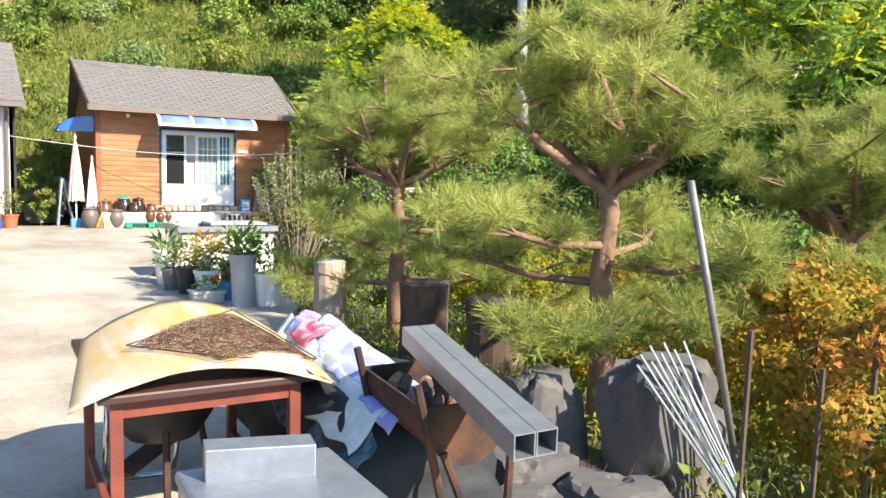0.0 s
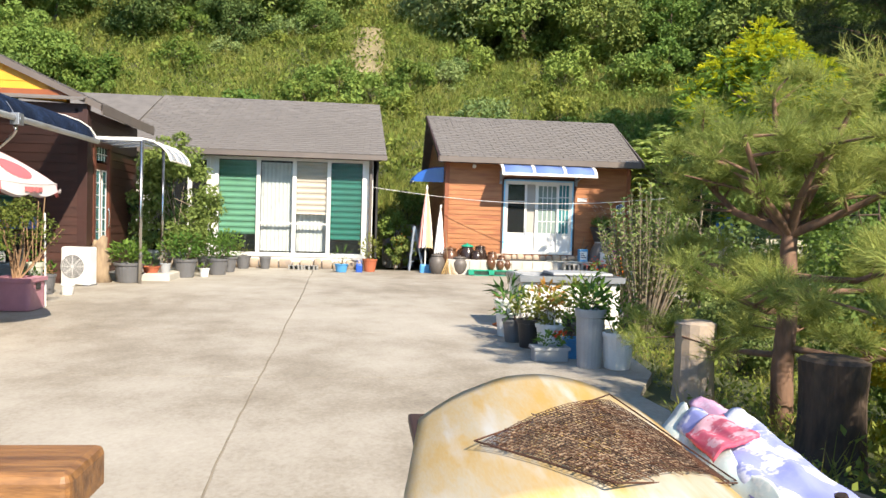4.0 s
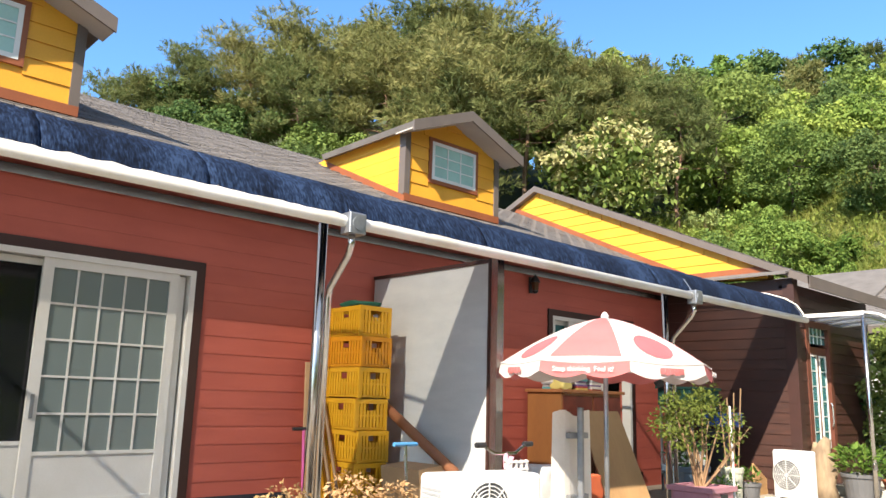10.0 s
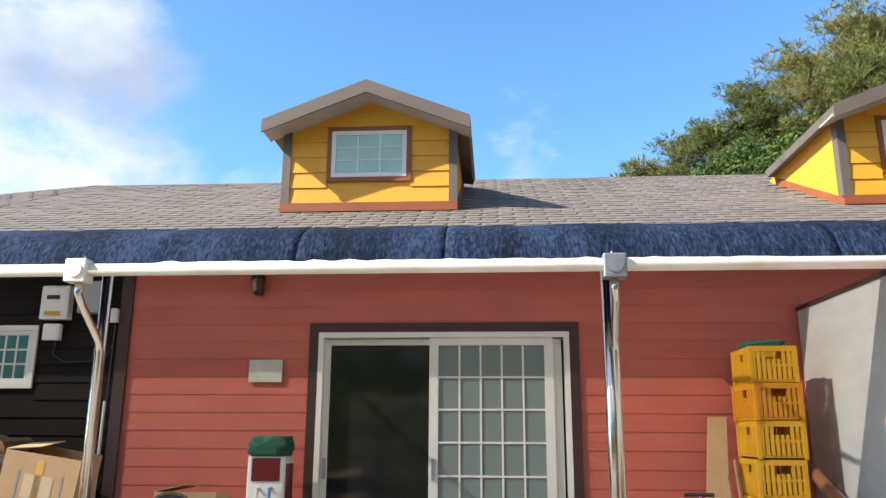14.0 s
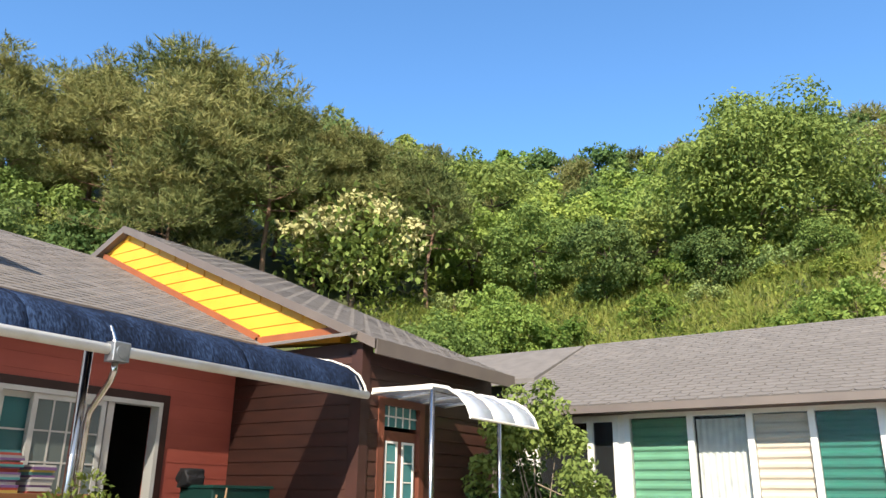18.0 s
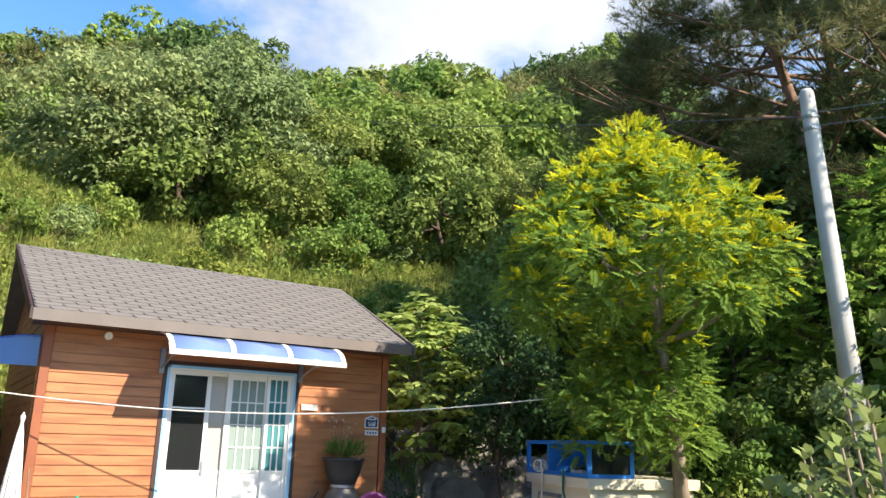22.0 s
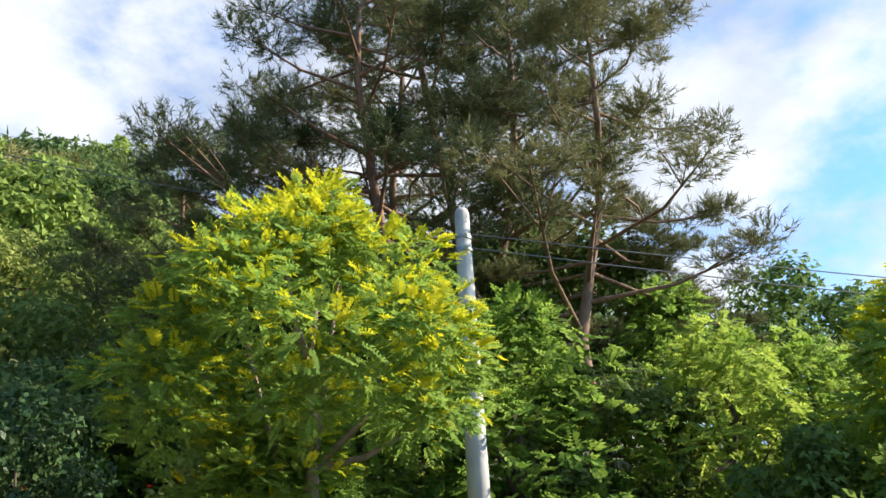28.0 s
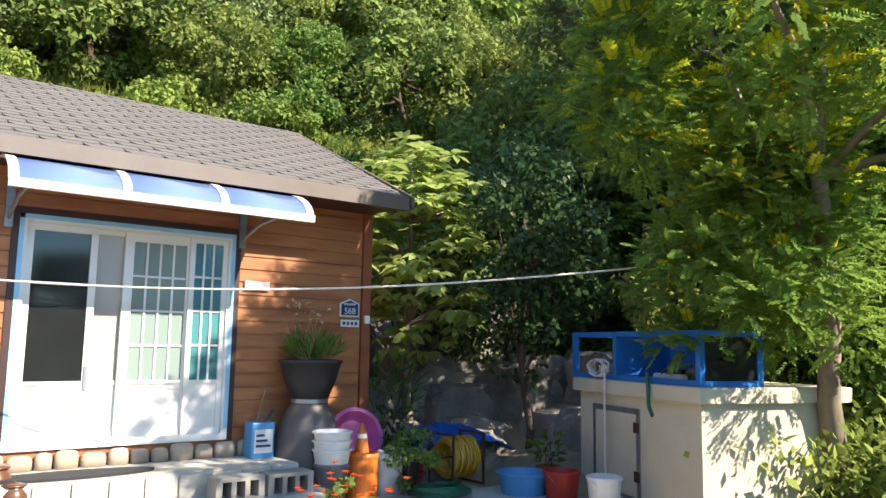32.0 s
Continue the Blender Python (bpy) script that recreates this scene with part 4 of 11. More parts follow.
for i, y in enumerate((-5.4, -1.12, 2.45, 7.30, 10.34)):
    pl = [(x, y, z - 0.03) for x, z in PROF]
    part("rib", Shape().tube(pl, 0.02, 6), STEEL, aw)
    if y > 10:
        part("end_rib", Shape().tube([(x, 10.42, z) for x, z in PROF], 0.016, 6), WHITE_PAINT, aw)
        continue
    part("post", Shape().tube([(1.97, y, 0.03), (1.97, y, 2.78)], 0.038, 14), STEEL, aw, smooth=True)
    part("downpipe", Shape().tube([(2.345, y, 2.44), (2.345, y, 2.37), (2.30, y + 0.01, 2.30), (2.06, y + 0.03, 2.08), (2.035, y + 0.035, 2.0), (2.035, y + 0.035, 0.06)], 0.026, 10), STEEL, aw, smooth=True)
    bx = part("gutter_box", soft_box(Shape(), (2.30, y - 0.075, 2.44), (2.42, y + 0.075, 2.595), 0.012), WHITE_PAINT if i == 1 else GALV, aw, "square rainwater box with a round boss")
    part("boss", Shape().tube([(2.42, y, 2.515), (2.43, y, 2.515)], 0.05, 16), WHITE_PAINT if i == 1 else GALV, bx)
    part("base_plate", soft_box(Shape(), (1.87, y - 0.1, 0.03), (2.07, y + 0.12, 0.055), 0.01), GALV, aw)

# canopy over the wing's entrance
cp = thing("porch_canopy", (2.9, 11.6, 0.05), "clear arched polycarbonate porch canopy on steel posts", "canopy")
CPROF = [(2.14, 2.60), (2.55, 2.635), (2.98, 2.64), (3.18, 2.60), (3.33, 2.51), (3.43, 2.40), (3.48, 2.28)]
cy = [10.76, 11.27, 11.78, 12.30]
for a, b in zip(cy, cy[1:]):
    part("panel", Shape().sheet([[(x, y, z) for x, z in CPROF] for y in (a, b)], 0.006), POLY_CLEAR, cp, smooth=True).visible_shadow = True
for y in cy:
    part("rib", Shape().tube([(x, y, z + 0.008) for x, z in CPROF], 0.018, 6), WHITE_PAINT, cp)
part("beam", Shape().beam((2.25, 10.64, 2.62), (2.99, 10.76, 2.63), 0.05, 0.05), WHITE_PAINT, cp)
part("edge_rail", Shape().tube([(3.48, 10.74, 2.28), (3.48, 12.32, 2.28)], 0.016, 6), WHITE_PAINT, cp)
part("beam", Shape().beam((2.98, 10.74, 2.61), (2.98, 12.32, 2.61), 0.05, 0.05), STEEL, cp)
for y in (10.76, 12.25):
    part("post", Shape().tube([(2.98, y, 0.06), (2.98, y, 2.6)], 0.03, 12), STEEL, cp, smooth=True)
    part("joint_sleeve", Shape().tube([(2.98, y, 0.52), (2.98, y, 0.60)], 0.042, 12), STEEL, cp)

# partition beside the terrace
pw = thing("partition_panel", (0.95, 4.5, 0.05), "pale grey insulated partition panel under the awning", "partition")
PANEL = material("pale_panel", (0.50, 0.52, 0.52), (0.42, 0.44, 0.45), 0.5, scale=2, bump=0.35, fine=45, stretch=(1, 1, 3))
part("panel", Shape().box((0.03, 4.47, 0.06), (1.80, 4.53, 2.58)), PANEL, pw)
part("edge_trim", Shape().box((1.80, 4.455, 0.06), (1.83, 4.545, 2.62)).box((0.03, 4.455, 2.58), (1.80, 4.545, 2.615)), TRIM_BROWN, pw)
part("post", Shape().box((1.84, 4.46, 0.04), (1.92, 4.55, 2.78)), STEEL, pw)

# ---- glazed house ----
gh = thing("glazed_house", (4.3, 17.5, 0), "small house with a fully glazed white-framed front", "house")
GS = facing_south(15.67)
GW = (3.33, 6.95, 0.38, 2.79)
GW0 = (1.75, 3.22, 0.38, 2.74)
gw = wall("front_wall", gh, WHITE_PAINT, GS, 1.3, 7.12, 0.0, 2.86, 0.2, (GW, GW0))
part("side_wall", Shape().box((6.92, 15.87, 0.0), (7.12, 22.8, 2.9)).box((1.3, 15.87, 0.0), (1.5, 22.8, 2.9)).box((1.3, 22.8, 0.0), (7.12, 23.0, 2.9)), TRIM_TAUPE, gh)
part("gable_wall", Shape().prism([(15.7, 2.85), (23.0, 2.85), (19.4, 4.55)], lambda p, q: (7.12, p, q), lambda p, q: (6.95, p, q)), TRIM_TAUPE, gh)
ev, rg = 2.885, 4.69
gr = roof_slope(gh, [(1.05, 15.2, ev), (7.42, 15.2, ev), (7.30, 19.4, rg), (1.2, 19.4, rg)], 0.10, SHINGLE, "roof")
roof_slope(gh, [(7.42, 23.6, ev), (1.05, 23.6, ev), (1.2, 19.4, rg), (7.30, 19.4, rg)], 0.10, SHINGLE, "roof")
shingles(gr, [(1.05, 15.2, ev), (7.42, 15.2, ev), (7.30, 19.4, rg), (1.2, 19.4, rg)], 0.155, 0.34, near=300)
part("gutter", Shape().box((1.05, 15.13, ev - 0.13), (7.44, 15.2, ev - 0.02)), TRIM_TAUPE, gh, "brown box gutter")
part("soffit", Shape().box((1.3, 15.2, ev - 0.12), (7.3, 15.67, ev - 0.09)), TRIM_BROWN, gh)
part("downpipe", Shape().tube([(7.05, 15.3, ev - 0.1), (7.06, 15.55, ev - 0.3), (7.06, 15.58, 0.15)], 0.04, 8), TRIM_TAUPE, gh)
o = opening("glazed_front", gh, GS, *GW, w=0.09, casing=None)
MULL = (4.36, 5.22, 6.05)
fields = [(3.42, 4.32), (4.40, 5.18), (5.26, 6.01), (6.09, 6.86)]
for u in MULL:
    part("mullion", Shape().box((u - 0.045, -0.08, 0.47), (u + 0.045, 0.025, 2.70), GS), WHITE_PVC, o)
for i, (a, b) in enumerate(fields):
    part("pane", Shape().box((a, -0.03, 0.47), (b, -0.024, 2.70), GS), GLASS, o).visible_shadow = False
    if i in (1, 2):
        part("transom", Shape().box((a, -0.05, 1.165), (b, 0.01, 1.205), GS), WHITE_PVC, o)
o2 = opening("side_glazing", gh, GS, *GW0, w=0.08, casing=None)
part("mullion", Shape().box((2.70, -0.08, 0.46), (2.80, 0.025, 2.66), GS), WHITE_PVC, o2)
part("rail", Shape().box((1.83, -0.05, 0.95), (2.70, 0.01, 1.0), GS), WHITE_PVC, o2)
for a, b in ((1.83, 2.70), (2.80, 3.14)):
    part("pane", Shape().box((a, -0.03, 0.46), (b, -0.024, 2.66), GS), DARK_GLASS, o2)
# shallow stones below the glazing
rnd = random.Random(8)
x = 1.4
while x < 7.0:
    w = rnd.uniform(0.16, 0.34)
    h = rnd.uniform(0.12, 0.2)
    part("plinth_stone", soft_box(Shape(), (x, 15.585, 0.08), (x + w - 0.015, 15.668, 0.15 + h), 0.05), STONE_TAN, gh, smooth=True)
    x += w
# lower roof beside it
part("lean_to_roof", Shape().hexa([(-2.4, 16.8, 3.55), (1.2, 16.8, 3.55), (-2.2, 19.2, 4.55), (1.2, 19.2, 4.55), (-2.4, 16.8, 3.65), (1.2, 16.8, 3.65), (-2.2, 19.2, 4.65), (1.2, 19.2, 4.65)]), SHINGLE, gh)
part("lean_to_wall", Shape().box((-2.2, 17.2, 0), (1.3, 17.4, 3.6)), TRIM_TAUPE, gh)


# blinds and curtains stand behind the glass
def blind(name, x0, x1, z0, z1, mat, label, pleat=0.07, y=15.73):
    rows = []
    n = int((z1 - z0) / 0.035)
    for i in range(n + 1):
        z = z1 - (z1 - z0) * i / n
        rows.append([(x0 + (x1 - x0) * k / 6, y + 0.014 * (1 if (i // 2) % 2 else -1) + 0.006 * noise.noise((k, z * 5, x0)), z) for k in range(7)])
    return solo(name, Shape().sheet(rows), mat, label, "blind")


GREEN1 = material("green_blind", (0.14, 0.37, 0.23), (0.11, 0.30, 0.185), 0.7, scale=3, bump=0.1)
GREEN2 = material("dark_green_blind", (0.004, 0.17, 0.125), (0.003, 0.13, 0.095), 0.6, scale=3, bump=0.1)
LACE = material("white_curtain", (0.74, 0.75, 0.74), (0.56, 0.58, 0.58), 0.9, scale=7, bump=0.2, fine=50)
BEIGE = material("beige_blind", (0.74, 0.63, 0.53), (0.66, 0.56, 0.47), 0.9, scale=4, bump=0.1)
blind("roller_blind", 3.43, 4.31, 0.90, 2.68, GREEN1, "light green slatted blind, lowered most of the way")
blind("roller_blind", 6.10, 6.85, 0.82, 2.68, GREEN2, "dark green slatted blind behind the glass")
blind("roller_blind", 5.27, 6.0, 1.42, 2.68, BEIGE, "beige blind, half lowered")


def curtain(x0, x1, z0, z1, y, mat, label):
    rows = []
    for i in range(9):
        z = z1 - (z1 - z0) * i / 8
        rows.append([(x0 + (x1 - x0) * k / 40, y + 0.016 * math.sin(k * 1.25 + noise.noise((i * 0.3, x0, 0)) * 2), z) for k in range(41)])
    return solo("curtain", Shape().sheet(rows), mat, label, "curtain", smooth=True)


curtain(4.41, 5.17, 0.5, 2.66, 15.84, LACE, "thin white patterned curtain with soft folds")
curtain(5.27, 6.0, 0.5, 2.66, 15.92, LACE, "thin white patterned curtain with soft folds")

# ---- orange board house ----
oh = thing("board_house", (11.2, 17.7, 0), "small orange-brown board house with a grey shingle roof", "house")
BS = facing_south(15.30)
BW = (10.31, 12.06, 0.60, 2.42)
bf = wall("front_wall", oh, ORANGE_BOARD, BS, 8.86, 13.5, 0.0, 2.95, 0.18, (BW,))
boards(bf, ORANGE_BOARD, BS, 8.96, 13.40, 0.34, 2.9, 0.118, [(BW[0] - 0.03, BW[1] + 0.03, 0.3, BW[3] + 0.03)], proud=0.015, gap=0.011)
WX = lambda u, d, z: (8.86 - d, u, z)


def bz(y):
    return 4.19 - 0.455 * abs(y - 17.66)


sw = part("side_wall", Shape().prism([(15.48, 0), (20.0, 0), (20.0, bz(20.0) - 0.1), (17.66, 4.05), (15.48, bz(15.48) - 0.1)], lambda p, q: (8.86, p, q), lambda p, q: (9.04, p, q)), ORANGE_BOARD, oh)
boards(sw, ORANGE_BOARD, WX, 15.48, 20.0, 0.34, 4.0, 0.118, top=lambda u: bz(u) - 0.1, proud=0.015, gap=0.011)
part("side_wall", Shape().prism([(15.48, 0), (20.0, 0), (20.0, bz(20.0) - 0.1), (17.66, 4.05), (15.48, bz(15.48) - 0.1)], lambda p, q: (13.5, p, q), lambda p, q: (13.32, p, q)), ORANGE_BOARD, oh)
part("back_wall", Shape().box((8.86, 19.85, 0), (13.5, 20.0, 2.95)), ORANGE_BOARD, oh)
for x in (8.855, 13.41):
    part("corner_board", Shape().box((x, 15.265, 0.3), (x + 0.1, 15.30, 2.93)), TRIM_ORANGE, oh)
ev = 2.885
br = roof_slope(oh, [(8.67, 14.72, ev), (13.54, 14.72, ev), (13.78, 17.66, 4.20), (8.55, 17.66, 4.20)], 0.085, SHINGLE, "roof")
roof_slope(oh, [(13.54, 20.6, ev), (8.67, 20.6, ev), (8.55, 17.66, 4.20), (13.78, 17.66, 4.20)], 0.085, SHINGLE, "roof")
shingles(br, [(8.67, 14.72, ev), (13.54, 14.72, ev), (13.78, 17.66, 4.20), (8.55, 17.66, 4.20)], 0.135, 0.30, near=300)
part("fascia", Shape().box((8.65, 14.69, ev - 0.13), (13.56, 14.72, ev + 0.004)), TRIM_TAUPE, oh)
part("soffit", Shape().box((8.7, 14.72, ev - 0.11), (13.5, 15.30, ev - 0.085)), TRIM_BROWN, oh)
for x in (8.575, 13.62):
    xx = (8.53, 8.56) if x < 10 else (13.76, 13.79)
    part("barge_board", Shape().hexa([(q + (0.09 if (x < 10 and y < 16) else -0.16 if y < 16 else 0), y, z + h) for h in (-0.12, 0.01) for y, z in ((14.70, ev), (17.66, 4.20)) for q in xx]), TRIM_BROWN if x < 10 else TRIM_TAUPE, oh)
o = opening("sliding_door", oh, BS, *BW, w=0.06, casing=TRIM_BROWN, cw=0.05, backing=True)
sash(o, BS, 10.37, 10.90, 0.66, 2.36, -0.03, DARK_GLASS, panel=0.46, w=0.055, handle=10.87)
sash(o, BS, 10.84, 11.30, 0.66, 2.36, -0.085, CURTAINED, panel=0.46, w=0.04)
sash(o, BS, 11.12, 11.72, 0.66, 2.36, -0.055, PALE_TEAL, 4, 4, panel=0.46, w=0.075)
sash(o, BS, 11.66, 12.0, 0.66, 2.36, -0.015, TEAL_GLASS, 3, 4, panel=0.46, w=0.045)
FILM = material("blue_protective_film", (0.22, 0.50, 0.74), (0.30, 0.58, 0.80), 0.4, scale=4, bump=0.05)
for a, b, c, d in ((10.31, 10.345, 0.7, 2.42), (10.31, 12.06, 2.385, 2.42), (12.025, 12.06, 0.7, 2.385)):
    part("film_strip", Shape().box((a, 0.030, c), (b, 0.034, d), BS), FILM, o, "blue protective film left on the frame")
part("mid_rail", Shape().box((10.37, -0.005, 1.88), (10.9, 0.012, 1.90), BS), WHITE_PVC, o)
# field-stone plinth below the door
rnd = random.Random(4)
x = 8.95
while x < 12.5:
    w = rnd.uniform(0.10, 0.22)
    part("plinth_stone", soft_box(Shape(), (x, 15.20, 0.455), (x + w - 0.012, 15.295, 0.585 + rnd.uniform(-0.02, 0.015)), 0.045), STONE_TAN, oh, smooth=True)
    x += w
st = thing("front_steps", (11.0, 14.9, 0.08), "two pale concrete block steps before the sliding door", "steps")
part("upper_step", soft_box(Shape(), (8.9, 14.62, 0.08), (12.45, 15.28, 0.455), 0.015), STEP_STONE, st)
part("lower_step", soft_box(Shape(), (10.5, 14.22, 0.08), (12.62, 14.615, 0.26), 0.015), STEP_STONE, st)
for i in range(14):
    x = 8.92 + i * 0.252
    part("facing_block", soft_box(Shape(), (x, 14.60, 0.085), (x + 0.24, 14.617, 0.44), 0.006), STEP_STONE, st)
for i in range(9):
    x = 10.51 + i * 0.234
    part("facing_block", soft_box(Shape(), (x, 14.203, 0.085), (x + 0.222, 14.219, 0.25), 0.006), STEP_STONE, st)


def arch_canopy(name, x0, x1, yw, out, zt, zf, bays, mat, label):
    c = thing(name, ((x0 + x1) / 2, yw, zf), label, "canopy")
    prof = [(yw - out * math.sin(math.pi / 2 * k / 8) ** 0.9, zt - (zt - zf) * (1 - math.cos(math.pi / 2 * k / 8))) for k in range(9)]
    for i in range(bays):
        a, b = x0 + (x1 - x0) * i / bays, x0 + (x1 - x0) * (i + 1) / bays
        part("panel", Shape().sheet([[(x, y, z) for x in (a, b)] for y, z in prof], 0.005), mat, c, smooth=True)
    for i in range(bays + 1):
        x = x0 + (x1 - x0) * i / bays
        part("rib", Shape().sheet([[(x + e, y - 0.006, z + 0.008) for e in (-0.032, 0.032)] for y, z in prof], 0.02), WHITE_PAINT, c)
    part("front_rail", Shape().box((x0 - 0.03, prof[-1][0] - 0.03, zf - 0.03), (x1 + 0.03, prof[-1][0] + 0.012, zf + 0.03)), WHITE_PAINT, c)
    for x in (x0 + 0.1, x1 - 0.25):
        part("bracket", Shape().tube([(x, yw, zf - 0.14), (x, yw - out * 0.5, zf - 0.02), (x, yw - out * 0.95, zf)], 0.014, 6).box((x - 0.03, yw - 0.04, zf - 0.2), (x + 0.03, yw, zf + 0.12)), GALV, c)
    return c


arch_canopy("door_canopy", 10.13, 12.36, 15.28, 0.86, 2.80, 2.50, 3, POLY_BLUE, "blue polycarbonate canopy with white ribs over the door")
sc = thing("side_canopy", (8.5, 15.9, 2.3), "small bright blue polycarbonate canopy on the side wall", "canopy")
pr = [(8.84 - 0.75 * math.sin(math.pi / 2 * k / 6), 2.66 - 0.36 * (1 - math.cos(math.pi / 2 * k / 6))) for k in range(7)]
part("panel", Shape().sheet([[(x, y, z) for x, z in pr] for y in (15.45, 16.0, 16.6)], 0.006), POLY_DEEP, sc, smooth=True)
part("end_panel", Shape().prism([(8.84, 2.30)] + pr, lambda p, q: (p, 15.44, q), lambda p, q: (p, 15.446, q)), POLY_DEEP, sc)
for y in (15.45, 16.6):
    part("rib", Shape().tube([(x, y, z) for x, z in pr], 0.016, 6), POLY_DEEP, sc)
part("front_rail", Shape().tube([(pr[-1][0], 15.43, pr[-1][1]), (pr[-1][0], 16.62, pr[-1][1])], 0.02, 6), GALV, sc)


# ---- plants ----
RNG = np.random.default_rng(11)


def unit(v):
    return v / np.maximum(np.linalg.norm(v, axis=-1, keepdims=True), 1e-6)


def raw_mesh(name, verts, nper, mat):
    """A mesh of separate faces with nper corners each."""
    v = np.ascontiguousarray(verts, np.float32).reshape(-1, 3)
    me = bpy.data.meshes.new(name)
    n = len(v)
    me.vertices.add(n)
    me.vertices.foreach_set("co", v.ravel())
    me.loops.add(n)
    me.loops.foreach_set("vertex_index", np.arange(n, dtype=np.int32))
    k = n // nper
    me.polygons.add(k)
    me.polygons.foreach_set("loop_start", np.arange(0, n, nper, dtype=np.int32))
    me.materials.append(mat)
    me.update(calc_edges=True)
    return me


def leaves(c, a, nrm, length, width):
    """Kite-shaped leaves: corners at base, side, tip, side."""
    a, nrm = unit(a), unit(nrm)
    s = unit(np.cross(a, nrm))
    up = np.cross(s, a)
    L, W = np.asarray(length).reshape(-1, 1), np.asarray(width).reshape(-1, 1)
    return np.stack([c, c + a * L * 0.42 + s * W / 2 + up * L * 0.06, c + a * L - up * L * 0.12, c + a * L * 0.42 - s * W / 2 + up * L * 0.06], 1)


def on_clumps(rng, centres, radii, per, squash=0.75, inner=0.55):
    """Leaf seats on the outer parts of round clumps."""
    k = len(centres)
    idx = np.repeat(np.arange(k), per)
    d = unit(rng.normal(size=(len(idx), 3)) + np.array([0, 0, 0.25]))
    r = radii[idx] * rng.uniform(inner, 1.05, len(idx))
    p = centres[idx] + d * r[:, None] * np.array([1, 1, squash])
    return p, d, idx


def crown_points(rng, n, w, h, z0, top=0.8):
    """Middles of the clumps of a broad crown: many outside, some inside."""
    d = unit(rng.normal(size=(n, 3)))
    r = rng.uniform(0.5, 1.0, n) ** 0.5
    p = d * r[:, None] * np.array([w, w, h / 2])
    p[:, :2] *= (1 - 0.45 * np.clip(p[:, 2:] / (h / 2), 0, 1) ** 1.5)
    p[:, 2] += z0 + h / 2
    return p + rng.normal(size=p.shape) * 0.08 * w


def broadleaf(seed, w, h, z0, clumps, per, leaf, mat, bark=BARK, trunk_r=0.13, lean=0.0, clump_r=None, droop=0.35, label="", name="broadleaf_tree", category="tree", limbs=6, fine=False):
    """A tree: tapered trunk with limbs, and a crown of leaf clumps with gaps."""
    rng = np.random.default_rng(seed)
    t = thing(name, (0, 0, 0), label, category)
    top = z0 + h * 0.7
    s = Shape()
    knots = [(lean * (k / 5) + 0.06 * w * math.sin(k * 1.9 + seed), 0.05 * w * math.cos(k * 2.3 + seed) * (k > 0), -0.4 + (top + 0.4) * k / 5) for k in range(6)]
    s.tube(knots, [trunk_r * (1 - 0.15 * k) for k in range(6)], 8)
    cen = crown_points(rng, clumps, w, h, z0)
    cen[:, 0] += lean
    for i in range(limbs):
        q = cen[rng.integers(len(cen))]
        k = 2 + i % 3
        p = Vector(knots[k])
        e = Vector(q) * 0.85 + p * 0.15
        s.tube([p, p.lerp(e, 0.5) + Vector((0, 0, -0.06 * w)), e], [trunk_r * 0.45, trunk_r * 0.3, trunk_r * 0.1], 5)
    part("trunk", s, bark, t, smooth=True)
    rr = rng.uniform(0.75, 1.3, clumps) * (clump_r or w * 0.25)
    p, d, idx = on_clumps(rng, cen, rr, per)
    spin = rng.normal(size=d.shape)
    spin -= d * (spin * d).sum(1, keepdims=True)
    a = unit(unit(spin) + d * 0.6 + np.array([0, 0, -droop]))
    nrm = unit(d + np.array([0, 0, 0.4]) + rng.normal(size=d.shape) * 0.42)
    L = leaf * rng.uniform(0.65, 1.3, len(p))
    if fine:
        sd = unit(np.cross(a, nrm)) * (L * 0.42)[:, None]
        part("crown", raw_mesh("crown", np.stack([p - sd, p + sd, p + a * L[:, None]], 1), 3, mat), mat, t)
    else:
        part("crown", raw_mesh("crown", leaves(p, a, nrm, L, L * 0.62), 4, mat), mat, t)
    return t


def needle_tufts(rng, p, d, needles, length, width):
    """Brushes of long needles at p, pointing about d: thin triangles."""
    n = len(p)
    c = np.repeat(p, needles, 0) + np.repeat(d, needles, 0) * rng.uniform(-0.9, 0.5, (n * needles, 1)) * length
    a = unit(np.repeat(d, needles, 0) + rng.normal(size=(n * needles, 3)) * 0.55)
    L = length * rng.uniform(0.7, 1.15, (n * needles, 1))
    s = unit(np.cross(a, rng.normal(size=a.shape))) * width / 2
    return np.stack([c - s, c + s, c + a * L], 1)


